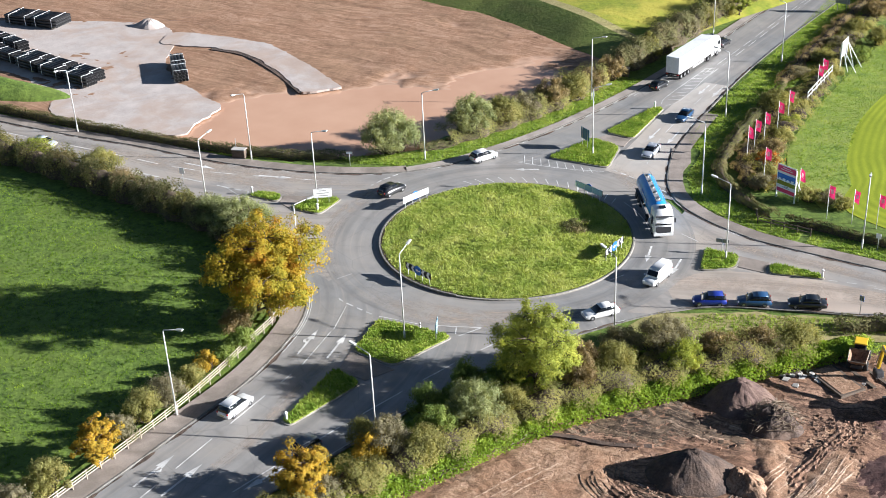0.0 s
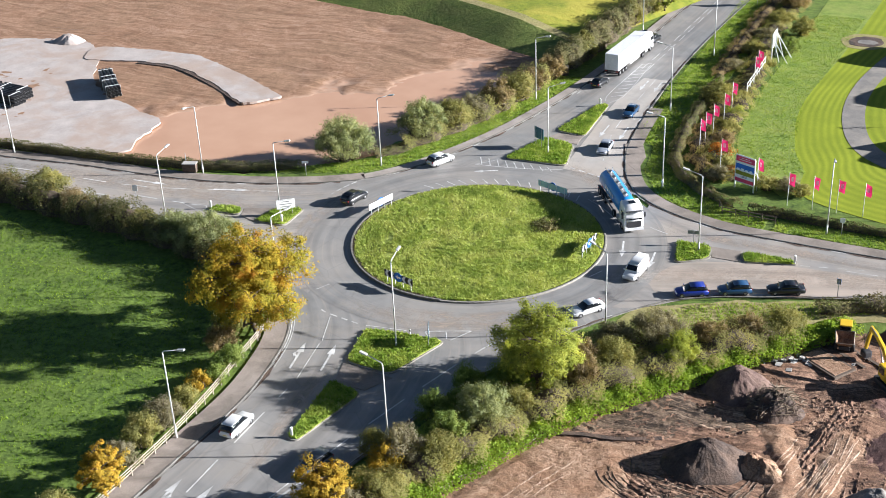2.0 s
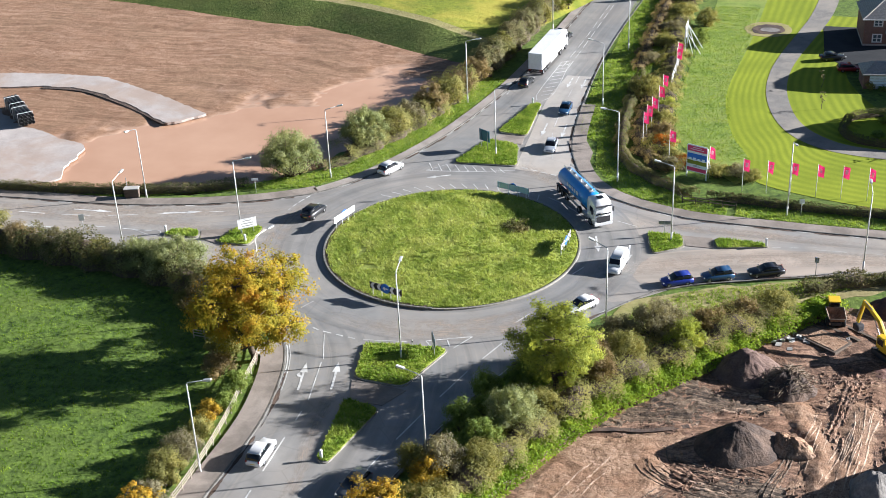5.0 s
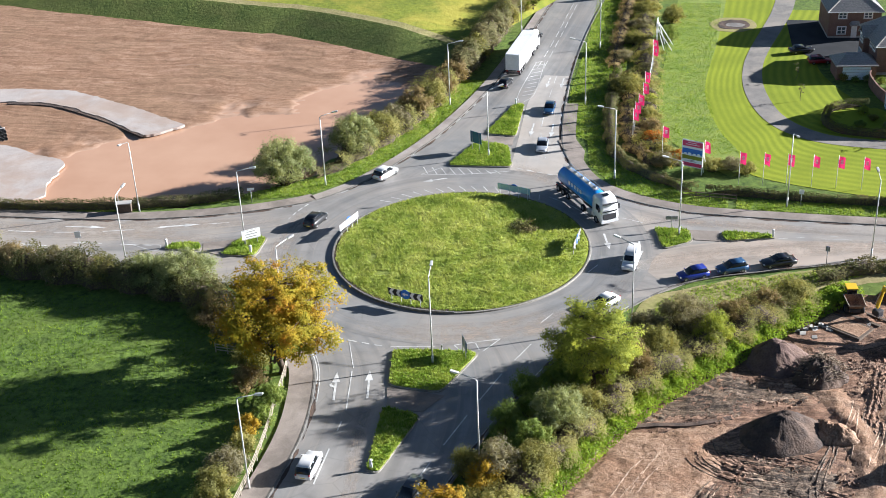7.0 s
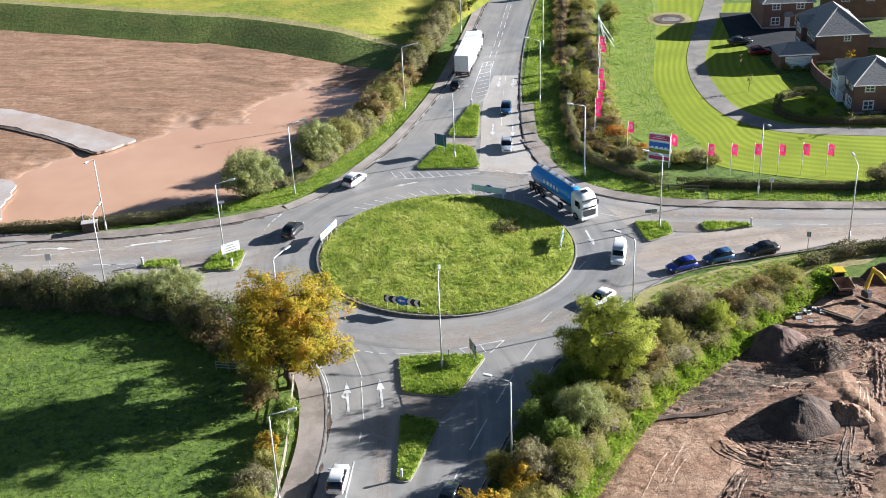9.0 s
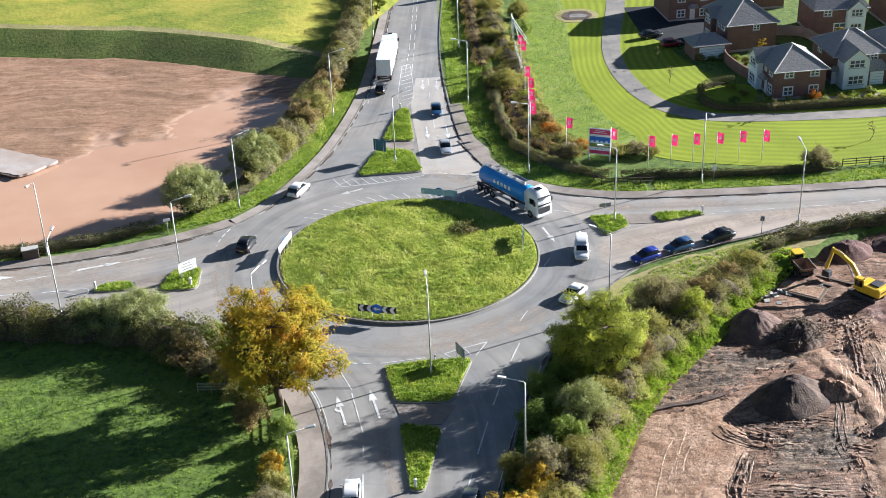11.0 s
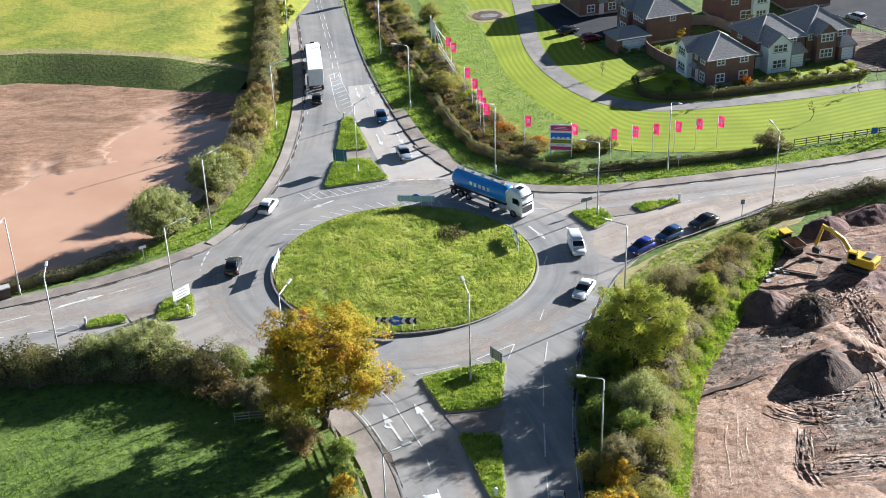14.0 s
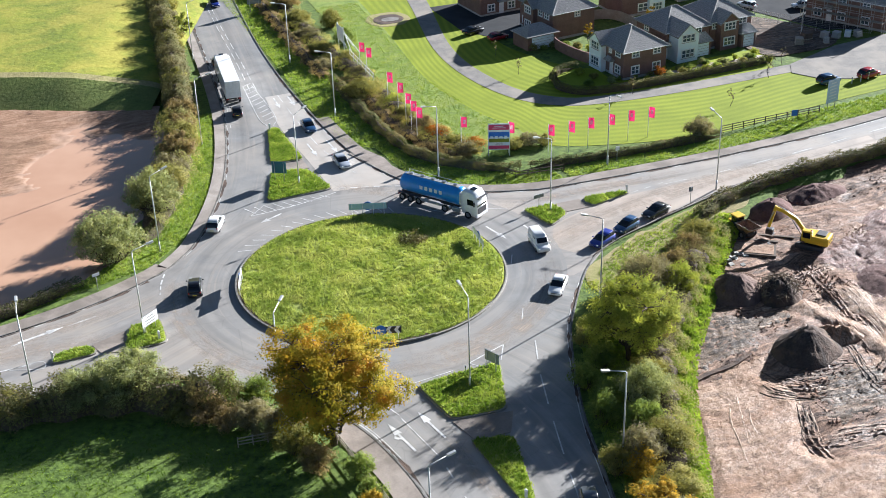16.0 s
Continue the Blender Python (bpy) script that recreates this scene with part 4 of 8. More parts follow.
def ground_level(P):
    """Height of the site's uppermost sheet at each point of P."""
    trees = []
    for ob in bpy.data.objects:
        if ob.type == "MESH" and ob.name.split(".")[0] in ("site", "site_scrape", "dug_ground", "clay_strip", "red_ground"):
            me = ob.data
            trees.append(BVHTree.FromPolygons([v.co[:] for v in me.vertices], [tuple(f.vertices) for f in me.polygons]))
    out = []
    for p in P:
        hits = [h[0].z for h in (t.ray_cast(Vector((p[0], p[1], 5)), Vector((0, 0, -1))) for t in trees) if h[0]]
        out.append(max(hits) if hits else -0.9)
    return np.array(out)


def smears(name, lines, spread, width, proud, material, label):
    """Mud smeared thin by wheels and blades: several uneven, broken lines side by side along each way."""
    V, F = [], []
    prof = ((-1.0, -0.05), (-0.6, 0.008), (0.05, proud), (0.6, 0.008), (1.0, -0.05))
    m = len(prof)
    for q, line in enumerate(lines):
        for j, off in enumerate(spread):
            n = max(8, int(length(line) / 0.25))
            c = curve(line, n)
            T = np.gradient(c, axis=0)
            N = np.stack([-T[:, 1], T[:, 0]], 1) / np.linalg.norm(T, axis=1)[:, None]
            i0, i1 = int(n * 0.3 * RNG.random()), n - int(n * 0.3 * RNG.random())
            b = len(V)
            for i in range(i0, i1):
                live = noise.noise(Vector((i * 0.09, q * 3.7, j * 2.9)))
                w = width * (0.45 + 0.9 * abs(noise.noise(Vector((i * 0.25, q * 3.3, j)))) + 0.4 * live) * min(1.0, 0.2 + 0.15 * (i - i0), 0.2 + 0.15 * (i1 - 1 - i))
                o = off + 0.35 * noise.noise(Vector((i * 0.05, q * 2.1, j * 5.3)))
                for u, (px, pz) in enumerate(prof):
                    p = c[i] + N[i] * (o + px * max(0.02, w) * (1 + 0.5 * noise.noise(Vector((i * 0.9, u * 3.0, q)))))
                    V.append((p[0], p[1], pz + min(0.0, 0.25 * (live + 0.12))))
            k = i1 - i0
            F += [(b + i * m + u, b + (i + 1) * m + u, b + (i + 1) * m + u + 1, b + i * m + u + 1) for i in range(k - 1) for u in range(m - 1)]
    z = ground_level(V)
    V = [(v[0], v[1], v[2] + h) for v, h in zip(V, z)]
    tagged(link_mesh(name, V, F, material, smooth=True), label, "ground", "", "stuff")


smears("wheel_streaks", ([(-24.6, 85), (-22.4, 92.6), (-21, 98)], [(-23.3, 84), (-21.6, 93), (-20.2, 99)], [(-22.2, 84), (-20.6, 93.4), (-19.2, 99.6)], [(-22.4, 88), (-21.2, 95), (-20.7, 101)], [(-26.6, 87), (-25.5, 93), (-24.2, 99)], [(-25.2, 89), (-23.8, 93.8), (-22.4, 99.8)]), (-0.5, 0.0, 0.4), 0.17, 0.03, "site_pale", "pale streaks smeared by wheels across the haul way")
smears("wheel_streaks", ([(-35.2, 99.2), (-31.3, 99.3), (-26.6, 99.6)], [(-35.4, 96.8), (-32.2, 96.7), (-28.4, 97.2)], [(-40, 77.8), (-36.8, 77.4), (-30.4, 76.8)], [(-40.8, 75.7), (-37.6, 75.3), (-31.4, 74.4)], [(-39.5, 85.4), (-35.2, 84.2), (-29.8, 83)], [(-35.8, 87.1), (-32.1, 86.5), (-28.2, 85.3)], [(-37.9, 82.8), (-39.2, 78.9), (-40.2, 76.6)]), (-0.3, 0.35), 0.3, 0.03, "site_pale", "pale flattened lines left by a digger's tracks")
smears("mud_ridges", ([(-40.6, 89.5), (-39.5, 85.6), (-37, 84), (-33.4, 83.2), (-30, 82.2)], [(-38.6, 90.5), (-37.6, 86.9), (-34.6, 85.8), (-30.6, 85.4)], [(-41.2, 86.8), (-39.2, 84), (-34.2, 82.5)], [(-38.1, 83.3), (-39.6, 80.2), (-40.9, 78), (-41.1, 75.4)], [(-39.6, 76.9), (-37.1, 76.6), (-31.4, 75.9)], [(-35.8, 87.8), (-32.3, 87.4), (-29, 86.2)], [(-28.1, 89.2), (-29.4, 84.1), (-29.7, 80)], [(-27.8, 92.7), (-27.6, 89.6), (-29.4, 84.8)]), (0.0, 0.45, 0.9), 0.2, 0.06, "site_dark", "dark wet ridges of mud turned up by a digger's tracks")
smears("blade_lines", ([(-47.8, 74), (-45.8, 80.7), (-43, 86.4)], [(-45.9, 74), (-44.3, 81.3), (-41.8, 86.4)]), (0.0, 0.9), 0.16, 0.02, "site_pale", "faint curving wheel lines on scraped clay")

# ---- carriageways ----
N_WEST = [(-64, 290), (-68, 250), (-71.0, 210), (-73.8, 181), (-77.2, 163), (-81, 150.6), (-86.2, 139.5), (-90.5, 134.2)]
NE_CORNER = [(-55, 290), (-59, 240), (-61.5, 205), (-61.8, 180), (-60.7, 160), (-58.9, 151.3), (-55.8, 144.2), (-51.2, 139.8), (-44.5, 136.9), (-37, 135.7), (-12, 135.4), (15, 137.7), (70, 147)]
E_SOUTH = [(70, 138), (8.4, 129.5), (-8.3, 127.8), (-18, 126.2), (-33, 121.5), (-40.3, 118.6), (-45.2, 114.6)]
S_EAST = [(-45.2, 114.6), (-50.4, 107.3), (-53.9, 101.2), (-58.3, 89.8), (-60.3, 82.7), (-62, 76), (-66, 60), (-71, 40)]
S_WEST = [(-80, 40), (-78.2, 61), (-77.6, 72), (-77.2, 82), (-77.9, 89), (-79.6, 95.5), (-83, 101), (-88.4, 106.5)]
W_SOUTH = [(-88.4, 106.5), (-93, 110.4), (-103, 112.6), (-114, 113.8), (-135, 116), (-153, 116.8), (-260, 112)]
W_NORTH = [(-260, 119.5), (-158.5, 122.4), (-132, 124.5), (-117, 125.3), (-106.4, 127.2), (-98, 130), (-92.9, 132.6), (-90.5, 134.2)]

road = tagged(loft("road", [(-64, 290), (-68, 250), (-71.0, 210), (-73.8, 181), (-77.2, 163), (-81, 150.6), (-84.5, 142.5)], [(-55, 290), (-59, 240), (-61.5, 205), (-61.8, 180), (-60.7, 160), (-58.9, 151.3), (-54, 142)], "asphalt_dark", -0.004, 90, 2),
              "worn grey asphalt carriageways meeting at the roundabout", "road", "", "structure")
loft("carriageway", S_WEST[::-1], S_EAST, "asphalt_dark", 0.0, 90, 2, parent=road)
loft("carriageway", [(70, 147), (15, 137.7), (-12, 135.4), (-37, 135.7), (-44.5, 136.9), (-52, 140.5)], E_SOUTH + [(-52, 112)], "asphalt_grey", 0.004, 80, 2, parent=road)
loft("carriageway", W_NORTH + [(-84, 140)], W_SOUTH[::-1] + [(-82, 104)], "asphalt_grey", 0.002, 90, 2, parent=road)
loft("entry_lane", [(-66.3, 184), (-67.3, 172), (-66.8, 158), (-66.4, 146.6)], [(-61.9, 184), (-61.3, 172), (-60.7, 159), (-56.2, 145)], "asphalt_pale", 0.006, 50, 2, parent=road)


def ring(name, r0, r1, material, z, parent, n=140):
    a = np.linspace(0, 2 * math.pi, n + 1)
    V, U = [], []
    for k, t in enumerate(a):
        for r in (r0, r1(t) if callable(r1) else r1):
            V.append((C[0] + r * math.cos(t), C[1] + r * math.sin(t), z))
            U.append((t * 20, r))
    F = [(2 * k, 2 * k + 1, 2 * k + 3, 2 * k + 2) for k in range(n)]
    return link_mesh(name, V, F, material, parent, uvs=U)


outline("carriageway", [(-91.5, 133), (-86.3, 139.3), (-81.1, 150.4), (-74, 148), (-76, 134), (-86, 128)], "asphalt_dark", -0.012, 0, 0, parent=road)
ring("carriageway", R_ISLAND - 0.3, lambda t: 22.6 + 0.5 * math.sin(2 * t + 1), "asphalt_dark", 0.010, road)

for nm, e in (("kerb_1", N_WEST + W_NORTH[::-1][1:]), ("kerb_2", NE_CORNER), ("kerb_3", E_SOUTH + S_EAST[1:]), ("kerb_4", S_WEST + W_SOUTH[1:])):
    strip(nm, e, 0.16, 0.12, "kerb_dirt_shade", -0.02, 260, label="weathered concrete kerb along the carriageway")


def beside(edge, a, b, off, n=60):
    """A stretch of an edge line, moved sideways."""
    P = curve(edge, 400)
    P = P[int(a * 399):int(b * 399) + 1]
    T = np.gradient(P, axis=0)
    N = np.stack([-T[:, 1], T[:, 0]], 1) / np.linalg.norm(T, axis=1)[:, None]
    Q = P + N * off
    return Q[np.linspace(0, len(Q) - 1, n).astype(int)]


def footway(name, edge, a, b, w0, w1, label, material="footway"):
    loft(name, beside(edge, a, b, w0), beside(edge, a, b, w1), material, 0.07, 60, 2, label=label)


footway("footway_1", N_WEST, 0.0, 1.0, -0.08, -1.6, "pale worn footway beside the carriageway", "footway_pale")
footway("footway_2", W_NORTH, 0.35, 1.0, 0.08, 2.1, "dark patched footway beside the west carriageway")
footway("footway_3", NE_CORNER, 0.43, 0.98, 0.08, 2.0, "brown tarmac footway round the corner")
footway("footway_4", S_WEST, 0.0, 0.84, 0.08, 2.6, "brown worn footway beside the timber fence")
outline("footway_5", [(-61.0, 157.5), (-58.5, 158.2), (-56.8, 154), (-56.6, 149), (-58.9, 151.3)], "footway", 0.05, 0.03, 0, label="tarmac crossing place beside the kerb")


def gutter_dirt(edge, a, b, off):
    """Broken drifts of brown leaf litter and grit lying along a kerb."""
    P = beside(edge, a, b, off, 260)
    T = np.gradient(P, axis=0)
    N = np.stack([-T[:, 1], T[:, 0]], 1) / (np.linalg.norm(T, axis=1)[:, None] + 1e-9)
    V, F = [], []
    for i, (p, n) in enumerate(zip(P, N)):
        w = 0.24 * max(0.0, 0.35 + 1.3 * noise.noise(Vector((p[0] * 0.45, p[1] * 0.45, 6))) + 0.5 * noise.noise(Vector((p[0] * 2, p[1] * 2, 2))))
        V += [(*(p - n * w), 0.019), (*(p + n * w), 0.019)]
        if i:
            F.append((2 * i - 2, 2 * i, 2 * i + 1, 2 * i - 1))
    tagged(link_mesh("gutter_litter", V, F, "spoil_dark"), "brown leaf litter and grit along the kerb", "litter", "", "stuff")


gutter_dirt(S_WEST, 0.02, 0.78, -0.34)
gutter_dirt(S_EAST, 0.05, 0.95, -0.3)
gutter_dirt(W_NORTH, 0.4, 0.98, -0.3)
gutter_dirt(N_WEST, 0.3, 0.98, 0.26)
gutter_dirt(NE_CORNER, 0.35, 0.75, -0.3)
gutter_dirt(E_SOUTH, 0.3, 0.98, -0.35)


def dust_material():
    """A film of dry red-brown dust, thin and patchy, gone towards the rim of the uv square."""
    m, nt, bsdf, vec, uv = start("dust_film")
    sep = nt.nodes.new("ShaderNodeSeparateXYZ")
    nt.links.new(uv, sep.inputs[0])
    fac = None
    for axis in ("X", "Y"):
        a = _math(nt, "PINGPONG", sep.outputs[axis], 0.5)
        a = _math(nt, "MULTIPLY", a, 3.2, True)
        fac = a if fac is None else _math(nt, "MULTIPLY", fac, a)
    n = _ramp(nt, _noise(nt, vec, 0.5, 6, 0.7, 0.8), [(0.36, (0, 0, 0)), (0.66, (0.85,) * 3)])
    k = _ramp(nt, _noise(nt, _stretch(nt, uv, (2, 14, 1)), 1.0, 4, 0.65), [(0.35, (0.25,) * 3), (0.6, (1,) * 3)])
    fac = _math(nt, "MULTIPLY", _math(nt, "MULTIPLY", fac, n), k)
    nt.links.new(_ramp(nt, _noise(nt, vec, 3.0, 4, 0.6), [(0.3, (0.36, 0.29, 0.23)), (0.7, (0.5, 0.42, 0.345))]), bsdf.inputs["Base Color"])
    bsdf.inputs["Roughness"].default_value, bsdf.inputs["Specular IOR Level"].default_value = 0.9, 0.2
    clear, mx = nt.nodes.new("ShaderNodeBsdfTransparent"), nt.nodes.new("ShaderNodeMixShader")
    nt.links.new(fac, mx.inputs[0])
    nt.links.new(clear.outputs[0], mx.inputs[1])
    nt.links.new(bsdf.outputs[0], mx.inputs[2])
    nt.links.new(mx.outputs[0], nt.nodes["Material Output"].inputs["Surface"])


dust_material()


def dust(pts, width, k):
    """Dust blown and tracked along a line on the carriageway."""
    P = curve(pts, 40)
    T = np.gradient(P, axis=0)
    N = np.stack([-T[:, 1], T[:, 0]], 1) / np.linalg.norm(T, axis=1)[:, None]
    V = [(*(p + n * width * (f - 0.5)), 0.0135 + 0.0006 * k) for p, n in zip(P, N) for f in (0, 0.5, 1)]
    U = [(i / 39, f) for i in range(40) for f in (0, 0.5, 1)]
    F = [(3 * i + j, 3 * i + j + 1, 3 * i + j + 4, 3 * i + j + 3)[::-1] for i in range(39) for j in range(2)]
    link_mesh("dust_drift", V, F, "dust_film", road, uvs=U)


def arc(r, a0, a1):
    return [(C[0] + r * math.cos(radians(a)), C[1] + r * math.sin(radians(a))) for a in np.linspace(a0, a1, 9)]


for _k, (_p, _w) in enumerate(((arc(20.6, -118, -8), 3.6), (arc(22.4, 158, 206), 3.2), (arc(18.6, -100, -40), 2.2), (arc(22.6, 196, 236), 3.0), ([(-54, 118), (-46, 122), (-36, 126), (-20, 129.4), (0, 131.2)], 4.2), ([(-49.5, 133), (-44, 133.4), (-34, 133.2), (-18, 132.6)], 2.6),
                                ([(-66.4, 148.6), (-62.5, 145.4), (-58, 141.4), (-54.4, 136.6)], 3.0), ([(-92, 118), (-104, 121.6), (-122, 121.6), (-150, 120)], 4.5), ([(-93, 128), (-106, 125.2), (-126, 123.4)], 3.0), ([(-72.2, 92), (-71.6, 82), (-70.4, 76), (-70.8, 66)], 1.8))):
    dust(_p, _w, _k)


# ---- central island ----
def dome(x, y):
    d = math.hypot(x - C[0], y - C[1]) / R_ISLAND
    return 0.16 + 0.55 * max(0.0, 1 - d * d) + relief(x, y, 0.35, 0.12) * min(1, (1 - d) * 6)


def island():
    # Strip of dark soil that also stands in for the grass's shade.
    strip("soil_shade_strip", [(C[0] + 15.3 * math.cos(v), C[1] + 15.3 * math.sin(v)) for v in np.linspace(2.75, 4.8, 30)], 0.5, 0.14, "spoil_dark", 0.07, 60, label="dark strip of soil and painted-in shade behind the island's raised kerb")

    V, F = [(C[0], C[1], dome(*C))], []
    rn, an = 26, 96
    for i in range(1, rn + 1):
        for k in range(an):
            a = 2 * math.pi * k / an
            r = (R_ISLAND - 0.25) * i / rn
            x, y = C[0] + r * math.cos(a), C[1] + r * math.sin(a)
            V.append((x, y, dome(x, y)))
    F += [(0, 1 + k, 1 + (k + 1) % an) for k in range(an)]
    for i in range(rn - 1):
        for k in range(an):
            a, b = 1 + i * an, 1 + (i + 1) * an
            F.append((a + k, b + k, b + (k + 1) % an, a + (k + 1) % an))
    isl = link_mesh("roundabout_island", V, F, "grass_rough", smooth=True)
    tagged(isl, "round grassed central island with a concrete kerb", "island", "", "structure")
    shapes = {}
    for k in range(120):
        a = 2 * math.pi * k / 120
        m = pose(C[0] + R_ISLAND * math.cos(a), C[1] + R_ISLAND * math.sin(a), 0.08, 0, 0, math.degrees(a))
        # West kerbs stand taller; their darker material paints in the island's shaded side.
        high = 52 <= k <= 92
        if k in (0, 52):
            ob = part("kerb_stone", box(0, 0, 0.05 if high else 0, 0.22, 0.8, 0.36 if high else 0.24, 0.02), "kerb_dirt_shade" if high else "kerb_stone", isl)
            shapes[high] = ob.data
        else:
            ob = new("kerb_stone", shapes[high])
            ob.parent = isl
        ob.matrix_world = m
    a = RNG.random(26000) * 2 * math.pi
    r = (R_ISLAND - 0.3) * np.sqrt(RNG.random(26000))
    P = C + np.stack([r * np.cos(a), r * np.sin(a)], 1)
    dens = np.array([noise.noise(Vector((p[0] * 0.5, p[1] * 0.5, 5))) for p in P])
    P = P[dens > -0.55 + 0.5 * (RNG.random(len(P)) - 0.5)]
    z = np.array([dome(*p) for p in P])
    blades("grass", P, z, 0.24, "blade_rough", "uneven tufts of long grass", "", isl)


island()
bush(-61.9, 128.4, 1.0, 2.3, "leaf_hedge", "low dark scrubby clump among the grass", 0.2, 0.35, lumps=8)

SPLITTERS = {
    "a": [(-72.1, 99.4), (-67.2, 100.1), (-62.5, 100.1), (-65.2, 92.0), (-70.9, 92.5)], "b": [(-70.5, 89.2), (-66.3, 88.1), (-68.4, 78.4), (-69.7, 78.6)],
    "c": [(-46.2, 131.3), (-41.7, 131.4), (-41.0, 128.1), (-44.7, 125.5)], "d": [(-38.0, 131.3), (-31.6, 131), (-31.3, 130.1), (-37.6, 128.5)],
    "e": [(-75.4, 146.8), (-66.1, 147.3), (-67.6, 154.9), (-72.6, 156.0)], "f": [(-71.9, 158.6), (-69.2, 171.0), (-67.7, 171.0), (-67.2, 157.9)],
    "g": [(-98.2, 117.6), (-97.1, 122.6), (-93.5, 123.3), (-93.4, 117.7)], "h": [(-106, 118.2), (-104.8, 120.4), (-101.4, 120.6), (-100.6, 118.4)]}


def rounded(pts, r, n=6):
    """A polygon with its corners rounded off."""
    P, out = [np.array(p, float) for p in pts], []
    for a, b, c in zip(P[-1:] + P[:-1], P, P[1:] + P[:1]):
        u, v = (a - b) / np.linalg.norm(a - b), (c - b) / np.linalg.norm(c - b)
        k = min(r, 0.45 * np.linalg.norm(a - b), 0.45 * np.linalg.norm(c - b))
        for f in np.linspace(0, 1, n):
            out.append((1 - f) ** 2 * (b + u * k) + 2 * f * (1 - f) * b + f ** 2 * (b + v * k))
    return np.array(out)


def splitter(pts):
    P = rounded(pts, 1.1)
    c = P.mean(0)
    isl = outline("traffic_island", P, "kerb_stone", -0.02, 0.16, 0, kind="")
    tagged(isl, "kerbed traffic island overgrown with rough grass", "traffic island", "splitter islands", "structure")
    Q = c + (P - c) * (1 - 0.22 / np.linalg.norm(P - c, axis=1))[:, None]
    outline("turf", Q, "grass_rough", 0.1, 0.1, 0, parent=isl)
    blades("grass", scatter(Q, 45), 0.2, 0.24, "blade_green", "tall tufts of grass", "", isl)


for _k in SPLITTERS.values():
    splitter(_k)
for _q in ([(-70.9, 92.4), (-64.8, 91.7), (-66.4, 88.6), (-70.0, 88.8)], [(-72.4, 155), (-67.3, 155.1), (-67.5, 158.1), (-71.3, 158)], [(-41.0, 128.6), (-41.8, 131.2), (-38.1, 131.2), (-37.8, 128.6)], [(-100.5, 118.5), (-101.2, 120.4), (-97.5, 122), (-98, 117.6)]):
    outline("refuge", _q, "footway", 0.014, 0.05, 0, parent=road)

# ---- road markings ----


def dash(x0, y0, x1, y1, w=0.13, z=0.018):
    d = Vector((x1 - x0, y1 - y0)).normalized() * w / 2
    V = [(x0 - d.y, y0 + d.x, z), (x0 + d.y, y0 - d.x, z), (x1 + d.y, y1 - d.x, z), (x1 - d.y, y1 + d.x, z)]
    link_mesh("road_marking", V, [(0, 1, 2, 3)], "road_paint", road)


def dashes(pts, mark, gap, w=0.13):
    L = length(pts)
    P = curve(pts, max(2, int(L * 5)))
    step = L / (len(P) - 1)
    s = 0.0
    while s < L:
        i, j = int(s / step), min(len(P) - 1, int((s + mark) / step))
        if j > i:
            dash(*P[i], *P[j], w)
        s += mark + gap


def solid(pts, w=0.12, closed=False, n=80):
    P = curve(pts, n, closed)
    T = np.gradient(P, axis=0)
    N = np.stack([-T[:, 1], T[:, 0]], 1) / np.linalg.norm(T, axis=1)[:, None] * w / 2
    V = [(*q, 0.018) for p, m in zip(P, N) for q in (p - m, p + m)]
    link_mesh("road_marking", V, [(2 * i, 2 * i + 1, 2 * i + 3, 2 * i + 2)[::-1] for i in range(n - 1)], "road_paint", road)


def arrow(x0, y0, x1, y1, side=0, w=1.0):
    """A lane arrow from its tail to its tip, with a branch to one side if asked."""
    L = math.hypot(x1 - x0, y1 - y0)
    a = math.atan2(y1 - y0, x1 - x0)
    shapes = [[(0, -0.12), (L * 0.66, -0.12), (L * 0.66, 0.12), (0, 0.12)], [(L * 0.62, -w * 0.42), (L, 0), (L * 0.62, w * 0.42)]]
    if side:
        shapes += [[(L * 0.4, 0.0), (L * 0.49, side * 0.42), (L * 0.56, side * 0.42), (L * 0.47, 0.0)], [(L * 0.44, side * 0.38), (L * 0.62, side * 0.38), (L * 0.54, side * 0.68)]]
    V, F = [], []
    for s in shapes:
        F.append(tuple(range(len(V), len(V) + len(s))))
        V += [(x0 + p * math.cos(a) - q * math.sin(a), y0 + p * math.sin(a) + q * math.cos(a), 0.019 + 0.001 * len(F)) for p, q in s]
    link_mesh("lane_arrow", V, F, "road_paint", road)


dashes([(-73.6, 52), (-73.9, 71), (-73.95, 86)], 5.3, 2.8, 0.15)
dash(-74.0, 88.0, -75.2, 94.8, 0.12)
dash(-75.2, 95.4, -76.9, 100.2, 0.1)
arrow(-75.7, 89.4, -76.7, 94.5, 1)
arrow(-72.4, 90.2, -73.4, 95.3)
arrow(-75.5, 64.1, -75.4, 69.6, -1)
arrow(-72.3, 64.3, -72.1, 69.8)
arrow(-64.8, 73.5, -66.2, 68.6)
dashes([(-68.5, 60), (-65.8, 73), (-63.7, 82.1), (-60.1, 95.2), (-57.5, 102.5)], 5.2, 2.9, 0.14)
solid(beside(S_WEST, 0.66, 0.9, -0.3))
solid(beside(S_WEST, 0.7, 0.9, -0.55), 0.08)
solid(beside(S_EAST, 0.05, 0.6, -0.4), 0.1)
solid(beside(NE_CORNER, 0.42, 0.95, -0.35), 0.1)
solid(beside(N_WEST, 0.0, 0.98, 0.3), 0.1)
solid(beside(W_NORTH, 0.1, 0.98, -0.3), 0.09)
dashes([(-78.6, 101.2), (-77.6, 100.8), (-73.3, 100.0)], 1.0, 0.6, 0.18)
solid([(-72.3, 100.0), (-70, 100.3), (-67.6, 100.6)], 0.1, n=20)
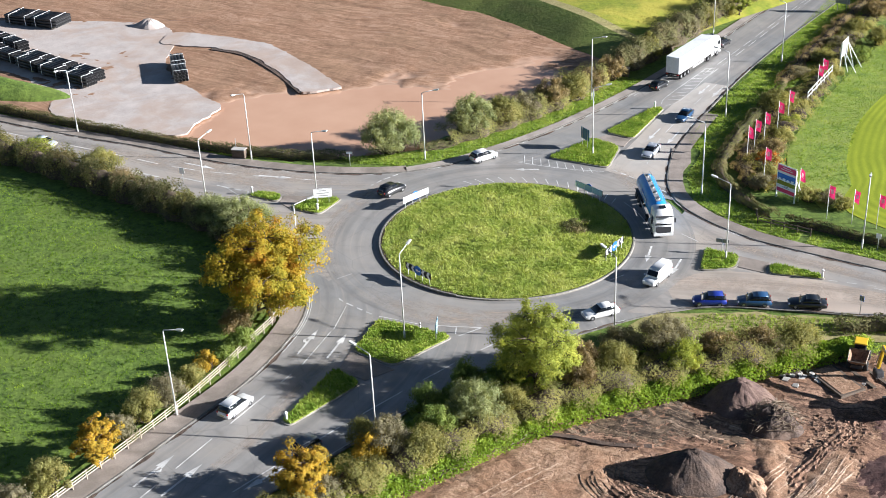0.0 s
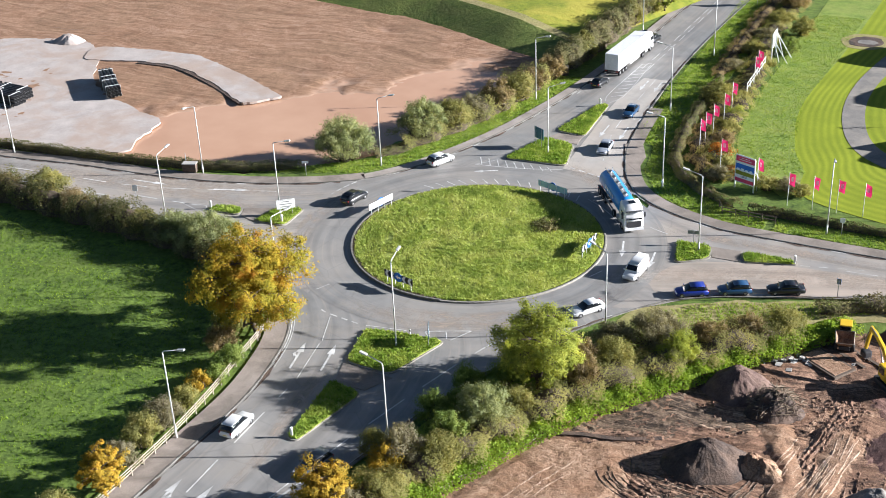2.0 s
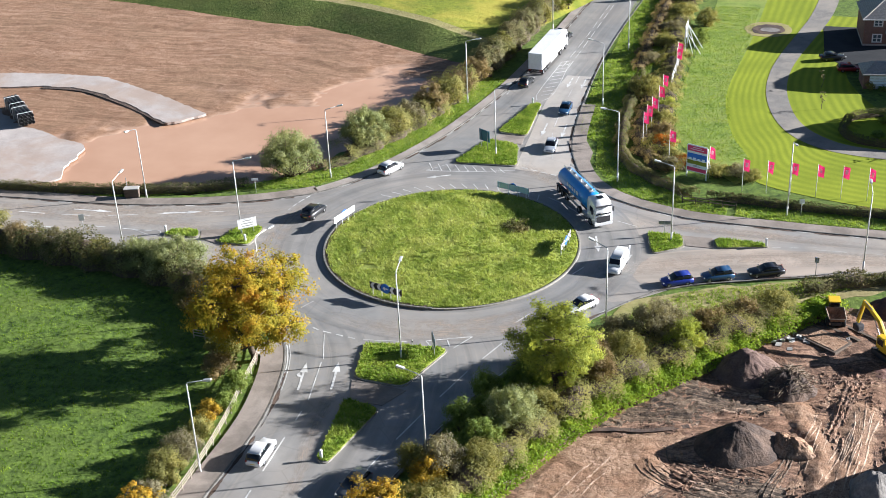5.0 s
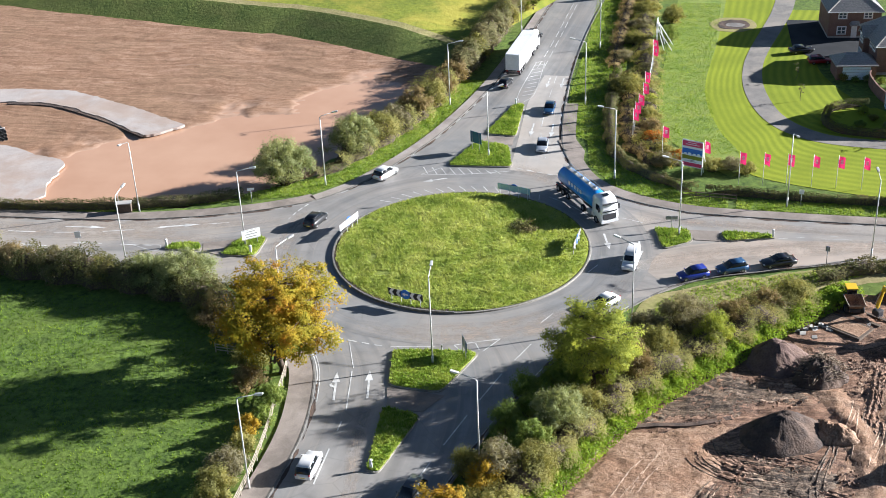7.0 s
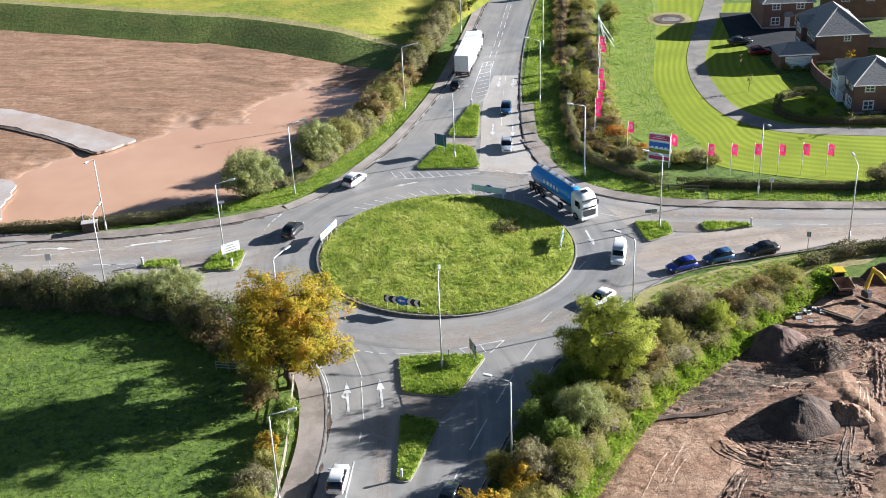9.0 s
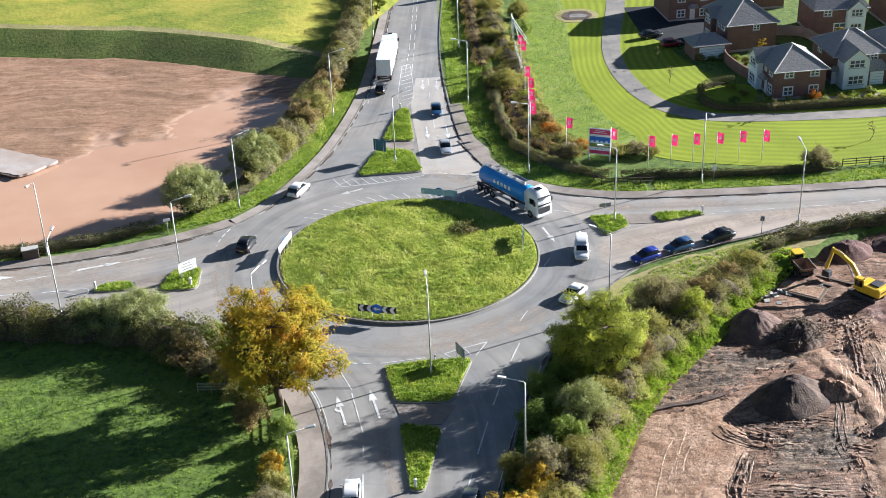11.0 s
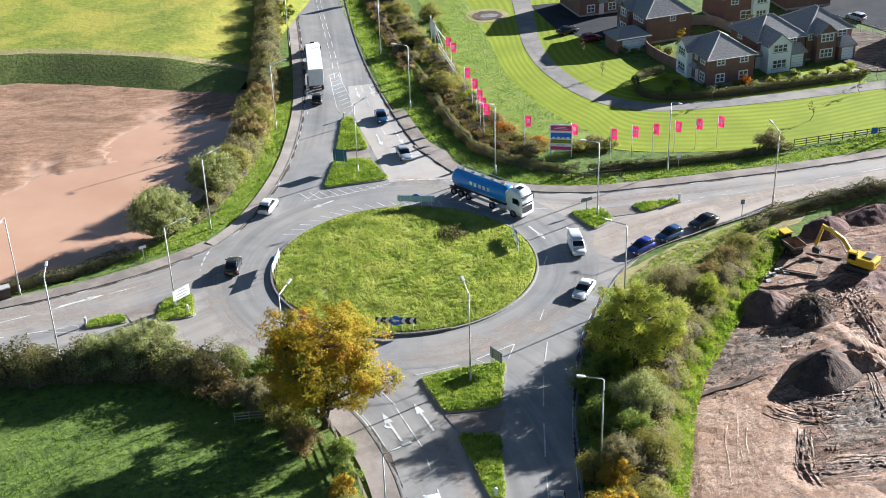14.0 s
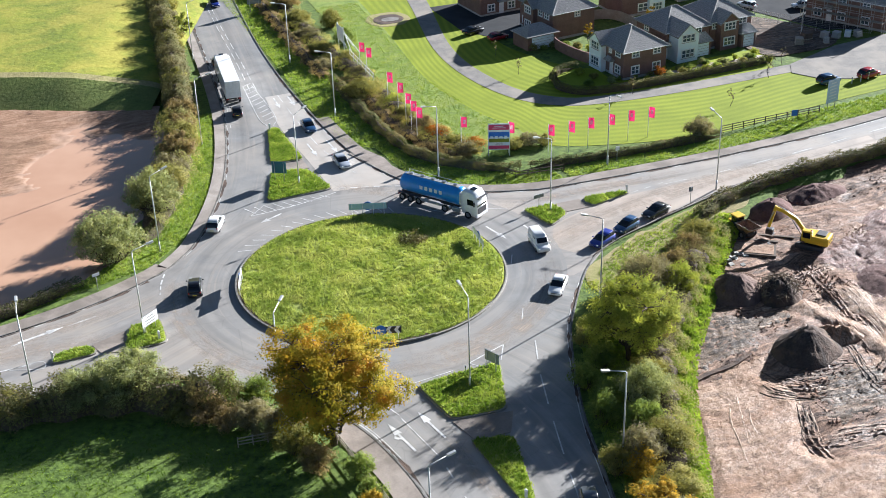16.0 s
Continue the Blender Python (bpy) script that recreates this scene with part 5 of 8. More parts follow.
dashes([(-91.2, 133.0), (-92.0, 130.8), (-92.5, 128.4)], 0.9, 0.6, 0.18)
dashes([(-65.4, 147.2), (-60.5, 145.6), (-56.2, 143.8)], 1.0, 0.5, 0.2)
solid([(-65.6, 101.2), (-63.2, 102.2), (-60.9, 103.1)], 0.12, n=12)
solid([(-60.9, 103.1), (-62.3, 100.5)], 0.12, n=6)
solid([(-65.6, 101.2), (-64.9, 100.4)], 0.12, n=6)
dash(-63.4, 101.9, -62.8, 100.7, 0.12)
# hatched nose of the north island and the ticks round the central island
solid([(-78.3, 143.8), (-72, 144.6), (-66.2, 146.2)], 0.1)
solid([(-78.3, 143.8), (-76, 146.2)], 0.1, n=12)
for _i in range(9):
    _x = -77.4 + 1.25 * _i
    dash(_x, 144.1 + 0.2 * _i * 0.6, _x - 1.1, 146.3, 0.12)
for _i in range(15):
    _a = radians(62 + 5.2 * _i)
    dash(C[0] + 16.3 * math.cos(_a), C[1] + 16.3 * math.sin(_a), C[0] + 17.7 * math.cos(_a + 0.05), C[1] + 17.7 * math.sin(_a + 0.05), 0.11)
solid([(C[0] + 17.8 * math.cos(radians(a)), C[1] + 17.8 * math.sin(radians(a))) for a in range(30, 64, 6)], 0.1)
arrow(-74.5, 143.0, -77.5, 141.5)
# north arm
dashes([(-62, 270), (-65.2, 230), (-66.9, 200), (-68.0, 186)], 3.5, 1.8, 0.12)
dashes([(-61.4, 270), (-64.5, 230), (-66.1, 200), (-66.9, 186)], 3.5, 1.8, 0.12)
solid([(-68.4, 190), (-69.3, 176), (-68.9, 172.5)], 0.1)
solid([(-67, 190), (-66.8, 176), (-68, 172)], 0.1)
for _i in range(10):
    dash(-68.6, 174.5 + 1.7 * _i, -67.0, 175.6 + 1.7 * _i, 0.14)
dashes([(-64.3, 184), (-64.3, 172), (-63.8, 160), (-61.6, 149)], 3.6, 2.4, 0.11)
dashes([(-70.6, 210), (-71.8, 190), (-74, 174)], 2, 5, 0.1)
arrow(-65.3, 163.5, -65.2, 158.5)
arrow(-62.4, 163.5, -62.2, 158.5)
arrow(-65.2, 183, -65.3, 178.5)
arrow(-63.0, 183, -63.0, 178.5)
# east and west arms
dashes([(40, 138), (-8, 131.8), (-28, 130.6)], 3.6, 3.4, 0.11)
dashes([(-31, 130.2), (-24, 131.6)], 1.2, 0.9, 0.1)
dash(-47.5, 132.6, -50, 133.6, 0.1)
arrow(-47.6, 127.5, -47.2, 123.5)
arrow(-52, 129, -51, 125)
dashes([(-160, 119.2), (-135, 120.6), (-118, 121.6), (-100, 126.5)], 4.0, 2.4, 0.17)
dashes([(-118, 118.8), (-107, 119.2)], 4.0, 2.4, 0.17)
arrow(-121, 122.9, -115.5, 123.2)
arrow(-121, 117.5, -126, 117.4)
arrow(-108.5, 124.2, -103.5, 125.6)
solid([(-110, 119), (-106.6, 117.9), (-106.6, 119.4), (-110, 119)], 0.1)
for _i, (_x, _y, _d) in enumerate(((-57, 107, 2.1), (-81.5, 105, 1.7), (-53, 119, 1.9))):
    dash(_x, _y, _x + _d * 0.5, _y + _d, 0.1)

# ---- hedges and trees ----
GRN, OLV, WIL, LIM, BRN, BAR, ORG, GLD = "leaf_green leaf_olive leaf_willow leaf_lime leaf_brown leaf_bare leaf_orange leaf_gold".split()
tree(-82.4, 93.6, 12.6, 7.4, "leaf_oak", "mature oak in gold and green autumn leaf beside the fence", 0.22, 22, 15, 165, 0.22, open_crown=0.1)
tree(-50.2, 95.5, 9.2, 5.4, LIM, "young ash with thinning yellow-green leaves", 0.2, 24, 13, 120, 0.19, open_crown=0.04)
tree(-60.9, 70.6, 4.9, 3.3, GLD, "small field maple in bright golden leaf", 0.12, 16, 11, 85, 0.19)
tree(-80.8, 65.4, 5.0, 2.8, GLD, "small maple in golden leaf behind the fence", 0.12, 14, 10, 80, 0.19)
tree(-72.6, 217.5, 5.2, 2.5, LIM, "small roadside tree with yellow-green leaves", 0.2, 9, 5, 110, 0.28)

# hedge of the west arm and its shrubs
hedge("hedge", [(-89.5, 102.5), (-95, 105.8), (-103, 108.6), (-118, 110.3), (-140, 112.3), (-175, 112.5)], 4.2, 3.3, "leaf_hedge", "overgrown field hedge of dull olive and brown", 80, 0.25, rag=0.4)
for _b in ((-98.9, 109.0, 5.6, 5.0, WIL, "broad grey-green willow shrub in the hedge"), (-103.5, 109.3, 4.8, 3.8, WIL, "leafy green shrub in the hedge"), (-110, 110, 3.4, 3.0, OLV, "olive hawthorn in the hedge"), (-115.6, 110.6, 3.8, 3.6, BAR, "half-bare pale hawthorn in the hedge"),
           (-122, 111.6, 3.6, 3.2, BRN, "brown hawthorn in the hedge"), (-129.5, 115.0, 3.9, 4.0, OLV, "olive shrub with yellowing leaves in the hedge"), (-136, 113.5, 3.0, 3.2, BRN, "brown thorn bush in the hedge"), (-141.5, 114, 3.9, 3.6, LIM, "yellowing shrub in the hedge"), (-150, 114, 3.0, 3.5, OLV, "olive thorn bush in the hedge"),
           (-90.2, 106.0, 2.4, 2.6, GRN, "dark glossy laurel beside the road"), (-87.0, 104.2, 2.2, 2.0, GRN, "dark glossy laurel beside the road"), (-90.8, 100.4, 2.2, 2.6, BRN, "dry brown scrub by the field corner"), (-87.3, 97.6, 2.8, 2.6, BAR, "pale dry scrub by the field corner"), (-86.0, 93.6, 3.0, 2.4, OLV, "olive scrub under the oak"), (-84.9, 90.4, 2.8, 2.2, BRN, "dry brown scrub beside the oak"), (-88.9, 99.4, 3.4, 2.4, BAR, "pale dry scrub in the field corner"), (-85.4, 97.2, 3.6, 2.2, BRN, "brown scrub behind the oak"), (-92.6, 102.2, 3.4, 2.6, BRN, "brown thorn scrub along the field edge"), (-94.5, 103.2, 2.0, 2.4, OLV, "olive scrub along the field edge")):
    bush(*_b[:5], _b[5], 0.155)
# behind the timber fence
for _b in ((-81.6, 84.6, 2.0, 1.6, GRN, "green scrub behind the fence"), (-82.2, 82.4, 2.6, 1.6, GLD, "yellow-leaved shrub behind the fence"), (-82.0, 79.4, 2.6, 2.0, OLV, "olive shrub behind the fence"), (-82.0, 76.0, 3.4, 2.5, BAR, "pale half-bare shrub behind the fence"), (-81.9, 72.6, 3.8, 2.6, OLV, "tall olive shrub behind the fence"), (-81.8, 69.2, 3.0, 2.1, BAR, "pale shrub behind the fence"),
           (-81.9, 59.8, 3.8, 2.8, OLV, "olive shrub behind the fence"), (-82.5, 55.6, 3.4, 2.6, BAR, "pale shrub behind the fence"), (-81.7, 87.6, 2.8, 1.8, GRN, "dark green shrub behind the fence")):
    bush(*_b[:5], _b[5], 0.16)
# scrub east of the south arm
for _b in ((-52.9, 87.6, 5.0, 3.4, WIL, "round grey-green willow bush"), (-55.0, 84.2, 3.7, 2.6, GRN, "dark green thorn bush"), (-46.2, 97.4, 4.4, 2.4, BRN, "russet-brown shrub beside the ash"), (-44.2, 101.2, 4.1, 2.8, OLV, "olive hawthorn in the scrub"), (-41.6, 107.5, 4.6, 4.2, BAR, "large half-bare hawthorn, pale twigs"), (-38.6, 105.2, 3.9, 2.8, LIM, "yellow-green shrub in the scrub"),
           (-45.8, 105.6, 3.4, 2.6, BAR, "pale bare shrub near the kerb"), (-36.5, 109.8, 3.0, 2.6, BRN, "dark brown thorn scrub"), (-33.2, 112.8, 2.8, 2.8, BRN, "dark bramble scrub above the site"), (-29.6, 115.8, 2.5, 2.6, OLV, "olive scrub above the site"), (-57.4, 79.4, 4.4, 2.6, BAR, "tall pale shrub turning gold"), (-58.3, 77.8, 3.4, 2.0, GLD, "shrub with golden leaves"),
           (-53.8, 80.4, 3.5, 2.6, OLV, "olive thorn bush"), (-56.6, 74.2, 3.2, 2.4, OLV, "olive thorn bush"), (-58.8, 71.0, 2.8, 2.2, BAR, "pale thorn bush"), (-60.8, 66.2, 3.0, 2.5, OLV, "olive thorn bush"), (-50.4, 90.6, 3.2, 2.4, OLV, "olive thorn bush"), (-49.6, 101.0, 3.0, 2.2, GRN, "dark green bush at the kerb"), (-53.6, 95.2, 3.2, 2.2, GRN, "dark green bush under the ash"), (-55.8, 89.6, 2.8, 2.0, GRN, "dark green bush at the kerb")):
    bush(*_b[:5], _b[5], 0.155)
hedge("scrub", [(-60.5, 66), (-57.4, 74), (-54.0, 81.5), (-50.6, 88.4), (-46.6, 95.4), (-41.4, 102), (-35.6, 108.6), (-29.5, 114.8)], 4.6, 2.0, "leaf_olive", "tangled olive and brown scrub above the site", 120, 0.18, rag=0.5, category="scrub")
for _b in ((-52.6, 99.2, 3.8, 2.4, OLV, "olive hawthorn leaning over the kerb"), (-47.6, 99.6, 4.9, 2.6, BRN, "tall russet hawthorn behind the ash"), (-56.6, 92.6, 3.4, 2.0, GRN, "dark green bush leaning over the kerb"), (-57.8, 86.6, 3.6, 2.0, GRN, "dark green bush leaning over the kerb"), (-60.2, 79.2, 3.4, 1.9, OLV, "olive bush at the kerb")):
    bush(*_b[:5], _b[5], 0.155)
# west side of the north arm
for _b in ((-96.4, 139.4, 6.6, 5.6, WIL, "large round grey-green sallow beside the pond"), (-89.4, 150.4, 6.0, 4.6, WIL, "dark green hawthorn beside the pond"), (-87.0, 155.4, 4.5, 3.8, OLV, "olive hawthorn"), (-85.6, 159.2, 4.1, 3.2, BAR, "half-bare sallow"), (-83.4, 164.2, 5.1, 3.2, BRN, "brown thorn bush"), (-82.0, 169, 4.7, 3.0, OLV, "olive thorn bush"), (-81.2, 174, 4.1, 2.8, BRN, "russet thorn bush"),
           (-80.2, 179, 4.4, 3.0, BRN, "brown thorn bush"), (-79.4, 184.5, 4.3, 3.0, BAR, "pale thorn bush"), (-78.6, 190, 4.7, 3.0, OLV, "olive thorn bush"), (-78, 196, 5.1, 3.1, BAR, "pale bare thorn"), (-77.2, 202, 5.1, 3.1, BAR, "brown thorn"), (-76.2, 209, 4.7, 3.0, OLV, "olive thorn"), (-75.4, 216, 5.1, 3.2, OLV, "olive thorn"), (-74.6, 224, 5.3, 3.4, BAR, "brown thorn"), (-73.4, 232, 5.3, 3.4, OLV, "olive thorn"), (-72.2, 241, 5.5, 3.7, BAR, "pale thorn"), (-70.8, 250, 5.5, 3.7, OLV, "olive thorn")):
    bush(*_b[:5], _b[5] + " on the verge", 0.2)
hedge("hedge", [(-200, 125.5), (-160, 125.6), (-138, 126.6), (-120, 128.4), (-108, 131.2), (-101, 134.2)], 1.5, 1.2, "leaf_hedge", "low clipped roadside hedge, dark brown-green", 110, 0.2, rag=0.2)
hedge("hedge", [(-92.5, 141.0), (-89.5, 146.2), (-85.2, 156), (-82.2, 166)], 1.8, 1.1, "leaf_hedge", "rough low hedge below the shrubs", 80, 0.22, rag=0.4)
hedge("scrub", [(-91.4, 146.4), (-88.6, 151), (-85.6, 158.5), (-83.2, 167), (-81.4, 177)], 5.0, 2.9, "leaf_olive", "dense tangled scrub of sallow and thorn by the pond", 75, 0.21, rag=0.45, category="scrub")
# east side of the north arm and the corner hedge
hedge("hedge", [(-54.6, 186), (-54.5, 172), (-54.0, 162), (-52.4, 153), (-48.5, 147.4), (-44.2, 144.2), (-41.6, 142.6)], 1.8, 1.05, "leaf_hedge", "thick clipped corner hedge, dark green and brown", 190, 0.16, rag=0.4)
hedge("scrub", [(-51.8, 186), (-51.9, 172), (-51.2, 161), (-49.4, 154.4), (-45.6, 149.6)], 2.8, 0.75, "leaf_brown", "rough brown bramble scrub filling the ditch", 130, 0.17, rag=0.6, category="scrub")
hedge("hedge", [(-39.5, 142.6), (-30, 141.6), (-20, 141.2), (-11, 141.5)], 1.2, 0.95, "leaf_hedge", "clipped hedge along the lawn's edge", 120, 0.2, rag=0.15)
hedge("hedge", [(-27, 120.0), (-21, 123.2), (-9.5, 125.8), (8, 127.6), (40, 131.6)], 1.9, 1.5, "leaf_hedge", "dark roadside hedge above the building site", 100, 0.22, rag=0.35)
for _b in ((-52.4, 177.4, 3.4, 3.8, OLV, "dense dull olive sallow on the verge"), (-54, 193, 1.7, 2.4, BAR, "pale scrub on the verge"), (-52.6, 201, 2.2, 2.8, OLV, "olive scrub"), (-52.2, 209, 2.2, 2.9, BAR, "pale scrub"), (-51.6, 218, 2.5, 3.2, OLV, "olive scrub"), (-51.2, 228, 3.0, 3.4, BRN, "brown scrub"), (-50.4, 238, 3.1, 3.4, OLV, "olive scrub"), (-46.8, 213, 3.4, 2.6, OLV, "olive shrub"), (-47.2, 203, 3.0, 2.4, GRN, "green shrub"),
           (-49.4, 195, 1.6, 2.2, OLV, "olive shrub"), (-49.6, 187.5, 1.6, 2.0, BAR, "pale scrub behind the flags"), (-49.4, 180, 1.6, 2.0, OLV, "olive shrub behind the flags"), (-49, 173, 1.7, 2.0, LIM, "yellowing shrub behind the flags"), (-48.6, 167.4, 1.7, 2.1, OLV, "olive shrub behind the flags"), (-48.2, 162.4, 2.0, 2.3, BRN, "russet shrub behind the flags"), (-47.4, 158.2, 2.0, 2.2, ORG, "bright orange shrub behind the flags"), (-46, 154.6, 1.6, 1.9, OLV, "olive shrub behind the flags"),
           (-45.6, 150.8, 1.9, 2.1, BAR, "pale shrub behind the flags"), (-43.9, 152.4, 1.6, 1.8, ORG, "orange-leaved shrub behind the flags"), (-39.2, 149.4, 2.2, 2.2, OLV, "olive shrub by the hoarding"), (-36.6, 150, 2.0, 1.9, BAR, "pale shrub by the hoarding"), (-34.6, 149.2, 1.6, 1.6, OLV, "low shrub by the hoarding"), (-13.4, 142.8, 3.0, 2.6, BAR, "bare round shrub at the hedge's end")):
    bush(*_b[:5], _b[5], 0.19)
hedge("scrub", [(-50.6, 246), (-51.8, 225), (-51.6, 205), (-50.2, 190), (-49.6, 175), (-48.8, 162), (-46.8, 154.5), (-43.4, 150.4)], 4.2, 1.0, "leaf_olive", "tangled scrub of olive and brown between hedge and lawn", 110, 0.18, rag=0.5, category="scrub")
hedge("scrub", [(-54.8, 246), (-55.4, 222), (-55.6, 204), (-55.4, 188)], 2.4, 0.9, "leaf_brown", "rough brown scrub along the ditch", 100, 0.2, rag=0.5, category="scrub")
# far roadside hedgerow shadows the meadow
hedge("hedge", [(-71.5, 262), (-74, 236), (-76.4, 212), (-78.8, 190), (-80.4, 182)], 4.0, 4.3, "leaf_hedge", "rough hedgerow along the north arm", 70, 0.24, rag=0.25)


def bramble_bank():
    line = [(-62.6, 60), (-56.9, 72), (-53.2, 79), (-49.8, 86.6), (-46.0, 93.2), (-40.8, 99.6), (-35.6, 105.6), (-31.2, 111.2), (-24, 118.8)]
    P = curve(line, 900)
    P = P[RNG.integers(0, 900, 34000)] + RNG.normal(size=(34000, 2)) * 1.1 + np.array([0.45, -0.35])
    d = to_line(P, line)
    P, d = P[d < 2.2], d[d < 2.2]
    z = 0.05 + np.maximum(0.0, 1.0 - d / 1.9) * (0.7 + 0.4 * np.sin(P[:, 0] * 2.1) * np.cos(P[:, 1] * 1.7)) * RNG.random(len(P)) - 0.35 * np.clip(d - 1.2, 0, 1)
    t = leaves("brambles", leaf_shapes(np.column_stack([P, z]), 0.27, up=0.9), "bramble")
    tagged(t, "bright green nettles and brambles along the site's edge", "undergrowth", "", "stuff")


bramble_bank()
W_FIELD = [(-160, 108), (-118, 107.5), (-100, 105), (-89, 99), (-84, 92), (-83.5, 55), (-130, 40)]
blades("grass", scatter(W_FIELD, 5.5), -0.1, 0.19, "blade_field", "lush uneven pasture grass")
for _v in ([(-62, 262), (-61, 205), (-61.3, 178), (-60.3, 161), (-56.8, 158), (-55.8, 150), (-52, 143), (-44.8, 139), (-37, 137.9), (-37, 141), (-44, 143), (-51, 149), (-53.4, 162), (-53.6, 185), (-52, 262)], [(-80, 181), (-75.4, 181), (-78.9, 163), (-82.6, 151), (-87.8, 140.4), (-92.4, 135.8), (-101, 132.8), (-117, 127.8), (-150, 125), (-150, 126), (-117, 129.5), (-101, 135), (-90, 143)],
           [(-36, 137.9), (-12, 137.6), (15, 140), (30, 143), (30, 146), (5, 144), (-12, 140.6), (-36, 141)], [(-44.5, 113.4), (-39, 118.0), (-20, 125.2), (-20, 123), (-30, 117), (-40, 108), (-50, 104), (-53.5, 99.5), (-57.4, 90), (-61, 75), (-57, 75), (-48, 97)]):
    outline("verge", _v, "grass_verge", -0.088, 0, 0, label="lush green roadside verge")
    blades("grass", scatter(_v, 22), -0.1, 0.24, "blade_green", "long green verge grass")
blades("grass", scatter([(-46.5, 225), (-47.4, 207), (-48, 181), (-46.8, 163), (-42, 153), (-35.4, 156), (-38.6, 165), (-40.6, 182), (-38.8, 207), (-38.4, 225)], 12), -0.06, 0.17, "blade_green", "rough grass between shrubs and lawn")

outline("dirt_verge", ragged([(-46.2, 113.2), (-40, 117.6), (-33, 120.7), (-19, 125.6), (-18, 122.6), (-25, 118.6), (-32, 114.6), (-39, 110.4), (-45.6, 106.6)], 90, 0.5), "grass_dry", -0.085, 0.03, label="dusty trodden earth verge beside the lane")

# ---- estate lawns, paths ----
PATH_OUT = [(-27, 245), (-29.2, 222), (-34.5, 193), (-33.8, 175), (-28.4, 163.3), (-17, 159.2), (12, 158.9), (33, 160.7), (70, 164)]
PATH_IN = [(-23.6, 245), (-25.6, 222), (-31.4, 193), (-30.7, 176), (-26.2, 166), (-16.6, 162.2), (12, 161.9), (33, 163.7), (70, 167)]
loft("rough_lawn", [(-46, 245), (-46.8, 207), (-47.6, 181), (-46.2, 163), (-42, 154), (-36.6, 147.5)], [(-36.4, 245), (-38.4, 207), (-40.4, 181), (-38.4, 165), (-35.6, 157), (-32.6, 152.4)], "grass_verge", -0.058, 100, 3, label="rough lush grass between the shrubs and the lawn")
loft("lawn", [(-36.6, 245), (-38.6, 207), (-40.6, 181), (-38.6, 165), (-35.8, 157), (-33, 148), (-12, 142.6), (5, 145), (23, 147), (70, 151)], PATH_OUT, "mown_lawn", -0.055, 140, 3, label="bright mown lawn with curving roller stripes")
loft("lawn_inner", PATH_IN[1:7], [(-20, 222), (-23, 196), (-21, 184), (-16, 174), (-10, 166), (12, 164)], "mown_lawn", -0.06, 100, 3, label="striped mown lawn in front of the houses")
loft("path", PATH_OUT, PATH_IN, "path_tarmac", -0.02, 120, 2, label="curving pale grey tarmac path through the lawns")
outline("parking_court", [(-27, 216), (-26.5, 201), (-22.5, 194), (-15, 192), (-10, 216)], "asphalt_new", -0.05, 0.03, label="dark tarmac parking court between houses")
outline("estate_road", [(13, 158.6), (15.5, 154.6), (20, 152.4), (33, 151.2), (80, 152), (80, 172), (27, 166.5), (15, 162)], "path_tarmac", -0.05, 0.07, label="pale dusty estate road with parked cars")
outline("new_road", [(19, 206), (24, 191), (30.5, 174), (44, 168.5), (90, 171), (90, 240), (18, 240)], "asphalt_new", -0.05, 0.04, label="dark new tarmac road by the house building")
outline("plot", [(13.5, 178), (22, 186), (30, 173), (27, 167), (19, 166), (14, 167)], "site_dark", -0.05, 0.1, 30, label="bare earth of an unbuilt plot with rubble")
outline("soakaway", ragged([(-36.2 + 4.0 * math.cos(k * 0.7854), 212.6 + 4.2 * math.sin(k * 0.7854)) for k in range(8)], 48, 0.5), "grass_dry", -0.05, 0.03, label="trodden tan rim of a drain pit in the lawn")
outline("drain_pit", ragged([(-36.1 + 2.7 * math.cos(k * 0.7854), 212.6 + 2.9 * math.sin(k * 0.7854)) for k in range(8)], 40, 0.5), "spoil_dark", -0.02, 0.03, label="dark wet earth inside the drain pit")
outline("puddle", ragged([(-35.9 + 1.7 * math.cos(k * 0.7854), 212.3 + 1.2 * math.sin(k * 0.7854)) for k in range(8)], 40, 0.4), "spoil_grey", 0.0, 0.03, label="pale silty bottom of the drain pit")

# ---- street lamps, signs, fences ----


def street_lamp(x, y, dx, dy, h=9.9, arm=1.7):
    t = thing("street_lamp", "tall galvanised street lamp with an angled bracket arm", "street lamp", pose(x, y, -0.1), "street lamps")
    d = Vector((dx, dy, 0)).normalized()
    part("base", tube(bmesh.new(), [(0, 0, 0), (0, 0, 1.3)], [0.12, 0.115], 10), "lamp_grey", t, smooth=True)
    part("pole", tube(bmesh.new(), [(0, 0, 1.3), (0, 0, h)], [0.085, 0.06], 10), "lamp_grey", t, smooth=True)
    e = d * arm + Vector((0, 0, h + 0.55))
    part("arm", tube(bmesh.new(), [(0, 0, h - 0.02), d * 0.12 + Vector((0, 0, h + 0.16)), e], [0.06, 0.05, 0.04], 8), "lamp_grey", t, smooth=True)
    a = math.degrees(math.atan2(dy, dx))
    head = part("lantern", box(0.34, 0, 0.02, 0.8, 0.3, 0.16, 0.05), "lamp_grey", t)
    head.matrix_local = Matrix.Translation(e) @ pose(0, 0, 0, 0, -10, a)
    part("lens", box(0.4, 0, -0.075, 0.5, 0.22, 0.06, 0.02), "lens_clear", head)
    return t


